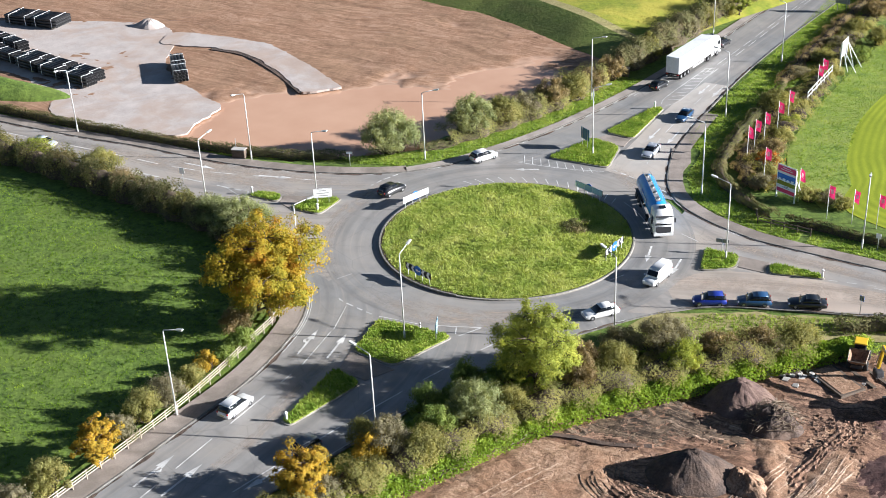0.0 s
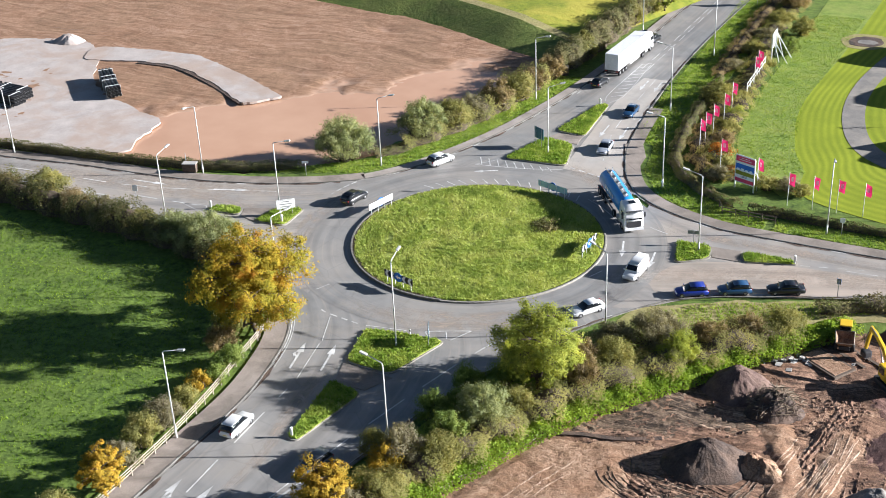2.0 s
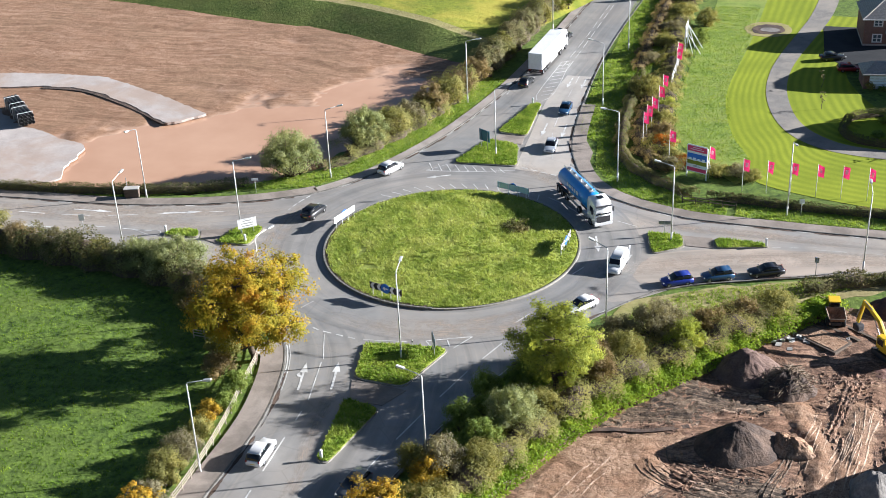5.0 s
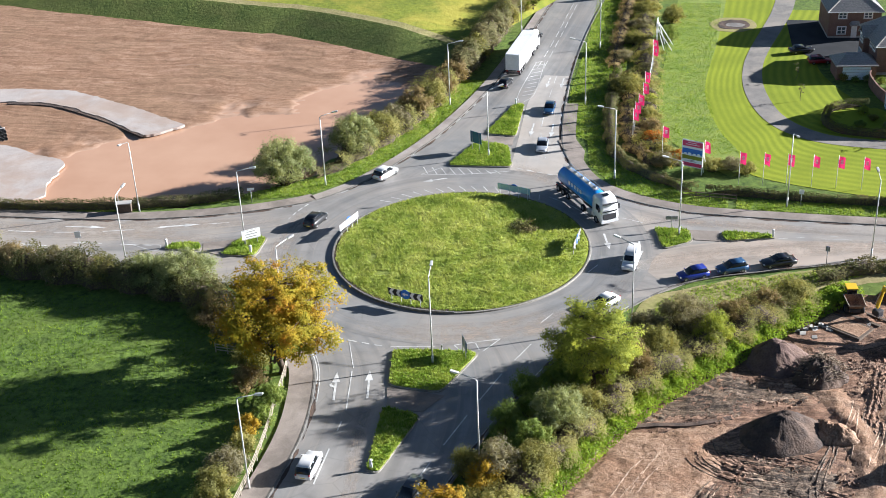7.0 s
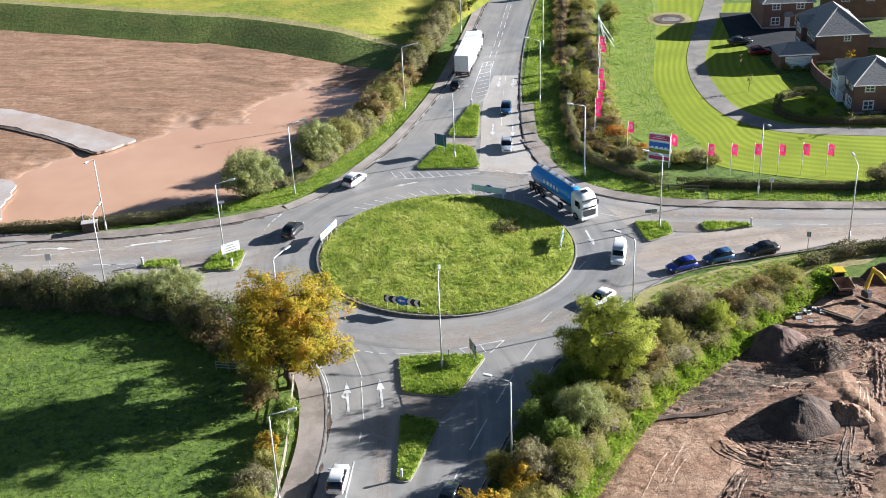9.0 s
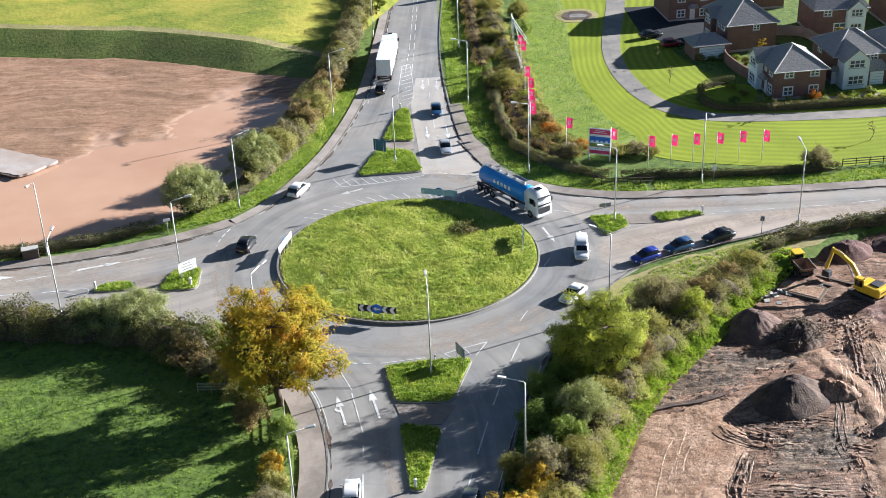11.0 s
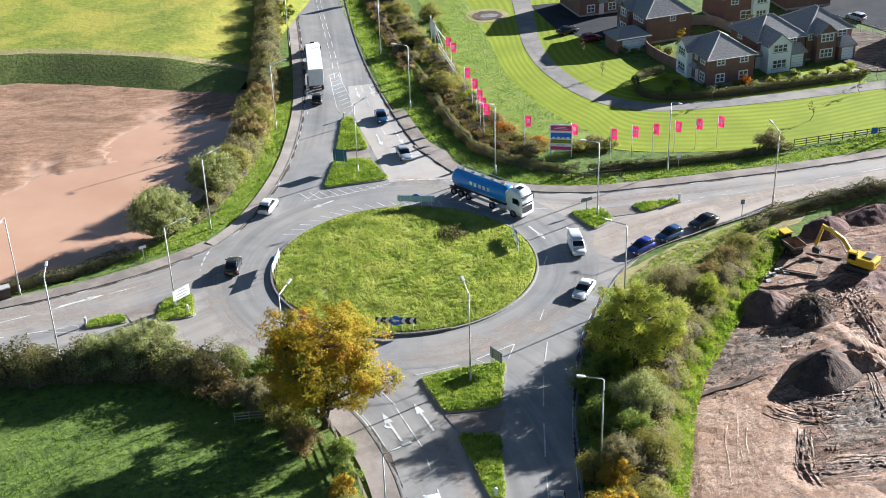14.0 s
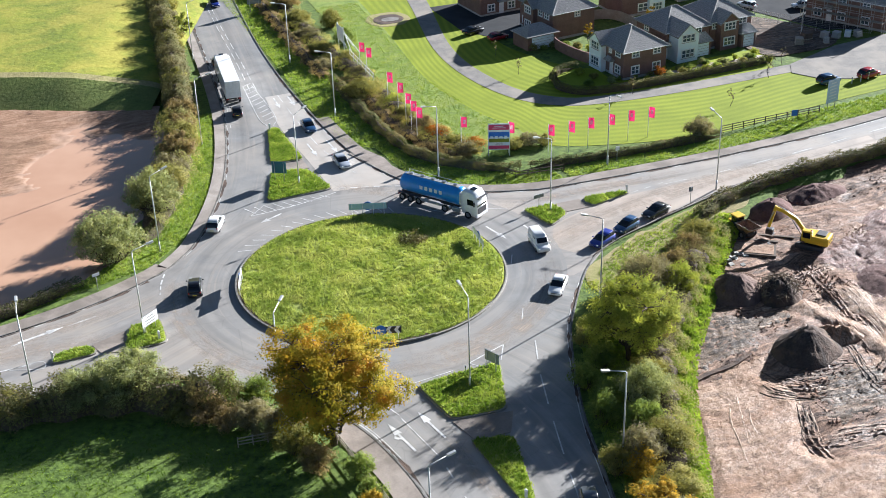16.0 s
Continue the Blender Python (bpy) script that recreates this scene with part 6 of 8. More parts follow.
for _l in ((-67.1, 97.2, -0.05, 1, 10.4), (-79.6, 74.7, 1, 0.1), (-59.2, 80.0, -1, 0.1, 10.2), (-47.2, 107.6, -0.9, 0.4), (-42.9, 129.6, -1, 0.05), (-52.0, 145.5, -0.95, -0.2), (-70.0, 150.6, 0.85, 0.5), (-90.6, 139.2, 0.86, 0.3), (-113, 128.2, -0.1, -1), (-107.9, 112.6, 0.1, 1), (-95.6, 120.4, 1, 0.1, 10.2),
           (-85.0, 102.6, 0.6, 0.8), (-143.8, 124.6, 0, -1), (-79.2, 169.6, 1, 0), (-58.5, 198, -1, 0), (-58.5, 172, -1, 0), (-29.7, 139.5, 0.2, -1), (-20.6, 126.6, -0.1, 1), (25.4, 173.9, -1, 0.3), (-73.2, 206, 1, 0)):
    street_lamp(*_l)


def plate(name, w, h, t, material, parent, x=0, y=0, z=0, label=""):
    return part(name, box(x, y, z, w, t, h, 0.01), material, parent, label)


def bars(parent, w, h, y, z, rows, material, x=0.0, fill=0.8):
    """Lines of writing too small to read, as plain raised bars."""
    for i in range(rows):
        ww = w * (0.55 + 0.4 * ((i * 37) % 10) / 10) * fill
        part("lettering", box(x, y, z + h * (0.5 - (i + 0.5) / rows), ww, 0.012, h / rows * 0.3), material, parent)


def sign(x, y, a, w, h, low, front, label, posts=2, rows=0, writing="white_paint", back="sign_back", cat="road sign"):
    """A flat sign on round posts; a: the way its face looks, in degrees; local -y is the face."""
    t = thing("road_sign", label, cat, pose(x, y, -0.05, 0, 0, a + 90))
    for i in range(posts):
        px = 0 if posts == 1 else -w * 0.32 + w * 0.64 * i / (posts - 1)
        part("post", tube(bmesh.new(), [(px, 0.06, 0), (px, 0.06, low + h * 0.95)], [0.045, 0.045], 8), "galvanised", t, smooth=True)
    face = plate("panel", w, h, 0.03, front, t, 0, -0.01, low + h / 2)
    plate("backing", w * 0.99, h * 0.99, 0.02, back, t, 0, 0.017, low + h / 2)
    if rows:
        plate("border", w * 0.96, 0.035, 0.012, writing, t, 0, -0.03, low + h * 0.95)
        plate("border", w * 0.96, 0.035, 0.012, writing, t, 0, -0.03, low + h * 0.05)
        bars(t, w, h * 0.8, -0.03, low + h / 2, rows, writing)
    return t


def chevrons(x, y, a, w=4.4, h=0.85, low=0.75, z=0.25, back="white_paint", label="black and white chevron board with a blue arrow disc"):
    t = thing("chevron_board", label, "road sign", pose(x, y, z, 0, 0, a + 90), "chevron boards")
    for i in range(4):
        px = -w * 0.42 + w * 0.84 * i / 3
        part("post", tube(bmesh.new(), [(px, 0.06, -0.3), (px, 0.06, low + h * 0.9)], [0.04, 0.04], 8), "white_paint", t, smooth=True)
    plate("panel", w, h, 0.03, "black_plastic", t, 0, -0.01, low + h / 2)
    plate("backing", w * 0.99, h * 0.99, 0.02, back, t, 0, 0.018, low + h / 2)
    n = 5
    for i in range(n):
        cx = -w / 2 + (i + 0.5) * w / n
        if i == 2:
            continue
        bm = bmesh.new()
        for s in (-1, 1):
            q = [(cx - 0.32, 0), (cx + 0.06, 0), (cx + 0.32, s * h * 0.48), (cx - 0.06, s * h * 0.48)]
            vs = [bm.verts.new((p[0], -0.03, low + h / 2 + p[1])) for p in q]
            bm.faces.new(vs if s > 0 else vs[::-1])
        r = bmesh.ops.extrude_face_region(bm, geom=list(bm.faces))
        bmesh.ops.translate(bm, verts=[v for v in r["geom"] if isinstance(v, bmesh.types.BMVert)], vec=(0, -0.008, 0))
        part("chevron", bm, "white_paint", t)
    bm = bmesh.new()
    bmesh.ops.create_cone(bm, cap_ends=True, segments=28, radius1=0.6, radius2=0.6, depth=0.03, matrix=pose(0, -0.05, low + h / 2 + 0.03, 90))
    disc = part("disc", bm, "sign_blue", t)
    bm = bmesh.new()
    vs = [bm.verts.new((p[0], -0.075, low + h / 2 + 0.03 + p[1])) for p in ((0.38, 0.08), (-0.06, 0.08), (-0.06, 0.26), (-0.42, 0), (-0.06, -0.26), (-0.06, -0.08), (0.38, -0.08))]
    bm.faces.new(vs)
    bmesh.ops.triangulate(bm, faces=list(bm.faces))
    part("arrow", bm, "white_paint", disc)
    return t


chevrons(-72.55, 108.75, -106)
chevrons(-83.7, 125.9, 163, label="chevron board on white posts, its pale back bare")
chevrons(-54.9, 124.5, -5, label="chevron board with a blue disc facing the east arm")
chevrons(-64.5, 137.7, 72, w=4.8, back="sign_teal", label="long teal-backed chevron board facing the north arm")
sign(-94.8, 120.6, -52, 2.4, 1.3, 1.1, "white_paint", "white direction sign on two posts", rows=3, writing="sign_back", back="white_paint")
sign(-72.1, 152.5, 60, 2.0, 1.7, 1.3, "sign_green", "dark green direction sign on two posts", rows=4, back="sign_green")
sign(-64.0, 98.9, 25, 1.9, 1.2, 1.2, "sign_green", "direction sign with a plain grey back", rows=3)
sign(-57.2, 228, 85, 2.6, 2.4, 1.5, "sign_green", "large green direction sign beside the north arm", rows=5)
sign(-43.9, 131.0, 100, 1.5, 0.5, 1.5, "white_paint", "white finger sign on a post", 1, 1, "black_plastic")
sign(1.7, 141.7, -100, 0.9, 0.9, 0.9, "sign_blue", "small blue square sign on the verge", 1)
sign(-28, 139.9, -90, 0.6, 0.6, 1.6, "white_paint", "small round-edged speed sign on a post", 1)
sign(-25.8, 124.4, 80, 0.5, 0.65, 1.7, "sign_blue", "small sign on a post, its grey back bare", 1)
sign(-116.5, 117.6, -70, 0.7, 0.9, 1.4, "white_paint", "small white plate on a short post", 1, back="white_paint")
sign(-98.9, 132.6, -70, 0.9, 0.35, 1.8, "white_paint", "white name plate on a short post", 1)
sign(9.2, 143.2, -75, 2.6, 3.6, 1.2, "notice_blue", "tall grey-blue site notice board with blank panels", rows=6)


def bollard(x, y):
    t = thing("bollard", "white plastic arrow bollard on the kerb", "bollard", pose(x, y, 0.12), "bollards")
    part("body", box(0, 0, 0.42, 0.26, 0.18, 0.84, 0.05), "white_paint", t)
    bm = bmesh.new()
    bmesh.ops.create_cone(bm, cap_ends=True, segments=20, radius1=0.15, radius2=0.15, depth=0.22, matrix=pose(0, 0, 0.92, 90))
    part("disc", bm, "white_paint", t)


for _p in ((-69.2, 79.0), (-31.7, 130.3), (-105.4, 118.9), (-94.3, 118.6), (-69.0, 170.3)):
    bollard(*_p)


def marker_post(x, y, h=1.0):
    t = thing("marker_post", "slim white marker post", "post", pose(x, y, 0.0), "marker posts")
    part("body", box(0, 0, h / 2, 0.12, 0.08, h, 0.02), "white_paint", t)
    part("band", box(0, 0, h * 0.8, 0.13, 0.09, 0.16), "black_plastic", t)


for _p in ((-92.7, 110.0), (-86, 107), (-66.6, 99.6)):
    marker_post(*_p)


def flag(x, y, h=5.0, turn=0, z=-0.1):
    t = thing("flag", "crimson promotional flag on a white pole", "flag", pose(x, y, z, 0, 0, turn), "crimson flags")
    part("pole", tube(bmesh.new(), [(0, 0, 0), (0, 0, h)], [0.05, 0.035], 8), "white_paint", t, smooth=True)
    V, F, nx, nz = [], [], 7, 7
    ph = RNG.random() * 6
    for i in range(nx):
        for k in range(nz):
            u, v = i / (nx - 1), k / (nz - 1)
            V.append((0.05 + 0.8 * u, 0.12 * u * math.sin(5 * u + 2.5 * v + ph), h - 0.08 - 1.6 * v - 0.12 * u))
    F = [(i * nz + k, (i + 1) * nz + k, (i + 1) * nz + k + 1, i * nz + k + 1) for i in range(nx - 1) for k in range(nz - 1)]
    cloth = link_mesh("cloth", V, F, "flag_cloth", t, smooth=True)
    E = [(0.27 + 0.36 * u, 0.12 * (0.27 + 0.36 * u) * math.sin(5 * (0.27 + 0.36 * u) + 0.9 + 0.6 * v + ph) - 0.05, h - 0.55 - 0.6 * v) for u, v in ((0, 0), (1, 0), (1, 1), (0, 1))]
    link_mesh("emblem", E, [(0, 1, 2, 3)], "flag_white", cloth)
    return t


for _i, _p in enumerate(((-49.2, 188.5), (-49.0, 185.5), (-49.6, 173.4), (-49.6, 168.6), (-50.0, 164.0), (-50.3, 160.8), (-50.4, 158.2), (-46.0, 152.2), (-40.3, 148.8), (-35.7, 145.6), (-32.6, 145.6), (-29.6, 145.6), (-26.4, 145.6), (-23.3, 145.6), (-20.1, 145.6))):
    flag(*_p, 5.2 if _i < 8 else 4.7, -20 + 7 * math.sin(3 * _i))


def hoarding(x, y, a):
    t = thing("hoarding", "advertising hoarding: crimson bands round a landscape picture", "hoarding", pose(x, y, -0.1, 0, 0, a + 90))
    w, h, low = 2.9, 3.9, 0.9
    for s in (-1, 1):
        part("post", box(s * w * 0.5, 0.05, 2.3, 0.14, 0.14, 4.6, 0.01), "white_paint", t)
        part("brace", tube(bmesh.new(), [(s * w * 0.5, 0.1, 3.2), (s * w * 0.5, 2.2, 0)], [0.06, 0.06], 6), "white_paint", t)
    p = plate("panel", w, h, 0.05, "white_paint", t, 0, 0, low + h / 2)
    plate("band", w * 0.98, 0.75, 0.02, "flag_red", p, 0, -0.035, low + h * 0.86)
    plate("band", w * 0.98, 0.5, 0.02, "flag_red", p, 0, -0.035, low + h * 0.1)
    plate("picture_sky", w * 0.98, 0.8, 0.02, "sign_blue", p, 0, -0.035, low + h * 0.58)
    plate("picture_field", w * 0.98, 0.55, 0.02, "grass_meadow", p, 0, -0.035, low + h * 0.36)
    for i in range(4):
        plate("picture_house", 0.42, 0.3 + 0.12 * (i % 2), 0.02, "render_white", p, -1.0 + 0.65 * i, -0.05, low + h * 0.48)
    bars(p, w, 0.5, -0.05, low + h * 0.87, 2, "white_paint")
    bars(p, w * 0.6, 0.3, -0.05, low + h * 0.24, 2, "black_plastic")


hoarding(-41.9, 148.4, -112)


def edge_boards():
    t = thing("site_hoarding", "tall white boards on raking props beside the lawn", "hoarding", pose(-49.0, 199.5, -0.1))
    for y in (-1.6, 1.6):
        part("post", box(0, y, 2.4, 0.16, 0.16, 4.8, 0.01), "white_paint", t)
        for k in (1.2, 2.4):
            part("brace", tube(bmesh.new(), [(0, y, 4.6 - k * 0.2), (k * 1.1, y, 0)], [0.07, 0.07], 6), "white_paint", t)
    part("panel", box(-0.12, 0, 3.3, 0.06, 3.5, 2.6, 0.01), "white_paint", t)
    f = thing("rail_fence", "white post and rail fence below the boards", "fence", pose(-49.2, 188.5, -0.1))
    for i in range(7):
        part("post", box(0, -7 + 2.1 * i, 1.1, 0.1, 0.1, 2.2), "white_paint", f)
    for z in (1.4, 2.1):
        part("rail", box(0, -0.7, z, 0.06, 13, 0.12), "white_paint", f)


edge_boards()


def rail_fence(pts, gap, high, material, rails, label, z=-0.1, thick=0.1):
    """Posts and rails along a line; every post and rail is a part."""
    f = thing("fence", label, "fence")
    n = max(2, int(round(length(pts) / gap)) + 1)
    P = curve(pts, n)
    post = None
    for p, q in zip(P, list(P[1:]) + [None]):
        m = pose(p[0], p[1], z)
        if post is None:
            ob = part("post", box(0, 0, high / 2, thick, thick, high, 0.01), material, f)
            post = ob.data
        else:
            ob = new("post", post)
            ob.parent = f
        ob.matrix_world = m
        if q is not None:
            L, a = math.hypot(*(q - p)), math.degrees(math.atan2(*(q - p)[::-1]))
            for r in rails:
                part("rail", box(L / 2, 0, r, L, 0.05, 0.1, m=pose(p[0], p[1], z, 0, 0, a)), material, f)


rail_fence([(-80.3, 54), (-80.1, 62), (-80.0, 74), (-80.5, 82), (-81.3, 88), (-82.3, 95), (-84.6, 99.5)], 1.8, 1.25, "timber_pale", (0.55, 0.85, 1.15), "pale weathered three-rail timber fence beside the footway")
rail_fence([(-42.8, 140.6), (-36.0, 140.0)], 1.7, 1.1, "timber_dark", (0.5, 0.95), "short dark two-rail timber fence on the verge")
rail_fence([(-43.6, 142.4), (-42.8, 140.6)], 1.7, 1.1, "timber_dark", (0.5, 0.95), "short dark return of the timber fence")
rail_fence([(-10, 142.4), (-2, 142.8), (7, 143.0)], 1.8, 1.2, "timber_dark", (0.4, 0.75, 1.1), "dark three-rail timber fence along the lawn")
rail_fence([(-58.7, 60), (-53.9, 74.6), (-47.5, 88.2)], 2.0, 0.5, "timber_pale", (0.05, 0.38), "low timber edging boards along the site", -0.45, 0.06)
rail_fence([(-90.8, 96.6), (-86.6, 96.2)], 1.5, 1.2, "timber_pale", (0.35, 0.7, 1.05), "weathered field gate panel in the hedge gap")


def cabinet(x, y):
    t = thing("roadside_cabinet", "squat brown roadside equipment cabinet with a post", "cabinet", pose(x, y, -0.1, 0, 0, 15))
    part("body", box(0, 0, 0.7, 1.9, 1.0, 1.3, 0.04), "timber_dark", t)
    part("lid", box(0, 0, 1.4, 2.05, 1.15, 0.1, 0.03), "concrete", t)
    part("post", tube(bmesh.new(), [(-0.8, 0.8, 0), (-0.8, 0.8, 2.6)], [0.05, 0.05], 8), "galvanised", t)


cabinet(-115.0, 128.0)
cabinet(-79.2, 181.5)

# ---- vehicles ----
PAINT = {}


def paint(name, col, metal=0.2):
    if name not in PAINT:
        PAINT[name] = plain("paint_" + name, col, 0.3, metal, 0.7, 0.08)
    return "paint_" + name


for _n, _c in (("blue", (0.012, 0.03, 0.25)), ("teal", (0.02, 0.07, 0.16)), ("black", (0.012, 0.013, 0.016)), ("white", (0.75, 0.75, 0.74)), ("silver", (0.42, 0.45, 0.5)), ("grey", (0.09, 0.1, 0.11)), ("red", (0.3, 0.012, 0.02)), ("pale_blue", (0.3, 0.45, 0.6))):
    paint(_n, _c)


def hull(stations, material, name, parent, label=""):
    """A smooth shell lofted from stations (x, bottom, top, half width, top half width)."""
    bm = bmesh.new()
    rings = []
    for x, b, tp, w, wt in stations:
        mid = b + (tp - b) * 0.55
        pr = [(-w * 0.94, b), (-w, b + (mid - b) * 0.5), (-w, mid), (-wt, tp - (tp - mid) * 0.18), (-wt * 0.86, tp), (0, tp + 0.02), (wt * 0.86, tp), (wt, tp - (tp - mid) * 0.18), (w, mid), (w, b + (mid - b) * 0.5), (w * 0.94, b)]
        rings.append([bm.verts.new((x, y, z)) for y, z in pr])
    k = len(rings[0])
    for a, c in zip(rings, rings[1:]):
        for i in range(k):
            bm.faces.new((a[i], a[(i + 1) % k], c[(i + 1) % k], c[i]))
    bm.faces.new(rings[0]), bm.faces.new(rings[-1][::-1])
    bmesh.ops.recalc_face_normals(bm, faces=bm.faces)
    return part(name, bm, material, parent, label, True)


def wheel(parent, x, y, r=0.32, w=0.2):
    s = 1 if y > 0 else -1
    bm = bmesh.new()
    prof = [(r * 0.62, -w / 2), (r * 0.92, -w / 2), (r, -w * 0.3), (r, w * 0.3), (r * 0.92, w / 2), (r * 0.62, w / 2)]
    n = 18
    V = [[bm.verts.new((q * math.cos(2 * math.pi * i / n), o, q * math.sin(2 * math.pi * i / n))) for q, o in prof] for i in range(n)]
    for i in range(n):
        for k in range(len(prof)):
            bm.faces.new((V[i][k], V[(i + 1) % n][k], V[(i + 1) % n][(k + 1) % len(prof)], V[i][(k + 1) % len(prof)]))
    bmesh.ops.recalc_face_normals(bm, faces=bm.faces)
    wh = part("wheel", bm, "rubber", parent, smooth=True)
    wh.location = (x, y, r)
    bm = bmesh.new()
    bmesh.ops.create_cone(bm, cap_ends=True, segments=16, radius1=r * 0.63, radius2=r * 0.5, depth=w * 0.7, matrix=pose(0, s * 0.02, 0, -90 * s))
    part("rim", bm, "rim_metal", wh)


def car(x, y, dx, dy, colour, label, kind="hatch", z=0.015):
    """A parked-up or moving car as it stands; it faces (dx, dy)."""
    L, W, H = {"hatch": (4.15, 1.78, 1.47), "suv": (4.5, 1.88, 1.68), "saloon": (4.65, 1.82, 1.42), "van": (4.9, 1.95, 1.95)}[kind]
    t = thing("car" if kind != "van" else "van", label, "car" if kind != "van" else "van", pose(x, y, z, 0, 0, math.degrees(math.atan2(dy, dx))), "cars on the road")
    h, w = L / 2, W / 2
    p = "paint_" + colour
    sh = 0.92 if kind in ("hatch", "saloon") else 1.05
    hull([(-h, 0.42, sh * 0.72, w * 0.8, w * 0.76), (-h + 0.12, 0.3, sh * 0.95, w * 0.93, w * 0.88), (-h * 0.6, 0.22, sh, w, w * 0.94), (0, 0.22, sh, w, w * 0.94), (h * 0.42, 0.22, sh * 0.98, w, w * 0.93), (h * 0.82, 0.24, sh * 0.84, w * 0.95, w * 0.87), (h - 0.1, 0.3, sh * 0.72, w * 0.84, w * 0.76), (h, 0.36, sh * 0.6, w * 0.7, w * 0.66)], p, "body", t)
    r0 = {"hatch": -h * 0.95, "suv": -h * 0.96, "saloon": -h * 0.72, "van": -h * 0.99}[kind]
    f0 = {"hatch": h * 0.5, "suv": h * 0.5, "saloon": h * 0.45, "van": h * 0.62}[kind]
    ra, fa = r0 + (0.42 if kind != "van" else 0.1), f0 - (0.85 if kind != "van" else 0.75)
    hull([(r0, sh - 0.06, sh + 0.02, w * 0.84, w * 0.8), (ra, sh - 0.06, H - 0.05, w * 0.88, w * 0.7), ((ra + fa) / 2, sh - 0.06, H - 0.03, w * 0.9, w * 0.72), (fa, sh - 0.06, H - 0.05, w * 0.89, w * 0.69), (f0, sh - 0.06, sh - 0.02, w * 0.86, w * 0.8)], "glass_dark" if kind != "van" else p, "cabin_glass" if kind != "van" else "upper_body", t)
    hull([(ra - 0.06, H - 0.07, H - 0.03, w * 0.72, w * 0.69), ((ra + fa) / 2, H - 0.06, H, w * 0.75, w * 0.72), (fa + 0.04, H - 0.07, H - 0.03, w * 0.71, w * 0.68)], p, "roof", t)
    if kind == "van":
        part("windscreen", box(0, 0, 0, 0.05, w * 1.45, 0.72, 0.02, pose((fa + f0) / 2 + 0.06, 0, (sh + H) / 2 - 0.02, 0, -43)), "glass_dark", t)
        for s in (-1, 1):
            part("side_window", box(f0 - 1.15, s * w * 0.85, sh + 0.36, 0.8, 0.05, 0.42, 0.02), "glass_dark", t)
    else:
        for s in (-1, 1):
            for px in (ra + 0.1, (ra + fa) / 2 + 0.1):
                part("pillar", box(0, 0, 0, 0.09, 0.04, (H - sh) * 1.02, 0.01, pose(px, s * w * 0.82, (H + sh) / 2 - 0.03, s * 12)), p, t)
    for s in (-1, 1):
        part("headlight", box(h - 0.16, s * w * 0.66, sh * 0.68, 0.22, w * 0.3, 0.13, 0.03), "lens_clear", t)
        part("tail_light", box(-h + 0.06, s * w * 0.76, sh * 0.86, 0.12, w * 0.2, 0.2, 0.03), "tail_red", t)
        part("mirror", box(fa + 0.55, s * (w + 0.08), sh + 0.06, 0.12, 0.2, 0.13, 0.03), p, t)
        for px in (-h * 0.58, h * 0.62):
            wheel(t, px, s * (w - 0.1))
    part("number_plate", box(h - 0.02, 0, 0.42, 0.04, 0.5, 0.11), "white_paint", t)
    part("number_plate", box(-h + 0.03, 0, 0.6, 0.08, 0.5, 0.11), "number_yellow", t)
    part("grille", box(h - 0.04, 0, 0.56, 0.06, w * 0.8, 0.14, 0.02), "black_plastic", t)
    t.scale = (0.9, 0.9, 0.9)
    return t


for _c in ((-41.0, 119.2, -0.88, -0.45, "blue", "deep blue hatchback waiting at the give-way line", "hatch"), (-36.6, 121.3, -0.9, -0.42, "teal", "dark blue hatchback queueing behind another", "hatch"), (-31.3, 123.4, -0.93, -0.36, "black", "black saloon at the end of the queue", "saloon"),
           (-48.2, 121.6, -0.12, -1, "white", "white panel van on the roundabout", "van"), (-50.6, 111.4, -0.62, -0.78, "white", "white saloon leaving the roundabout", "saloon"), (-88.6, 127.6, 0.22, 1, "black", "black off-roader circling the roundabout", "suv"),
           (-74.9, 78.2, 0.02, 1, "white", "white off-roader coming up the south arm", "suv"), (-71.9, 178.8, 0.16, 1, "black", "dark hatchback driving away up the north arm", "hatch"), (-70.0, 202, 0.1, 1, "black", "black hatchback driving away up the north arm", "hatch"), (-62.9, 154.4, 0.05, -1, "silver", "silver-blue saloon nearing the roundabout", "saloon"), (-63.6, 168.6, 0.0, -1, "teal", "dark blue saloon in the entry lane", "saloon"),
           (-83.0, 142.6, 0.42, 0.9, "white", "white off-roader leaving for the north arm", "suv"), (-64.7, 75.4, -0.28, -0.96, "grey", "dark grey estate car going down the south arm", "suv"), (-144.4, 118.6, 1, 0.06, "silver", "silver hatchback on the west arm", "hatch"),
           (-25.2, 198.6, 0.9, 0.3, "black", "black saloon parked in the court", "saloon"), (-22.6, 193.6, 0.9, 0.2, "red", "red hatchback parked beside a garage", "hatch"), (15.4, 152.4, 0.95, 0.1, "teal", "dark blue off-roader parked at the kerb", "suv"), (22.6, 152.0, 0.95, 0.2, "red", "dark red off-roader parked at the kerb", "suv"), (25.2, 190.5, -0.4, 0.9, "silver", "silver car parked on the new road", "hatch"), (34, 186, -0.9, 0.3, "white", "white car parked on the new road", "hatch"), (-63.4, 235, 0.02, -1, "blue", "blue hatchback coming down the north arm", "hatch")):
    car(*_c)


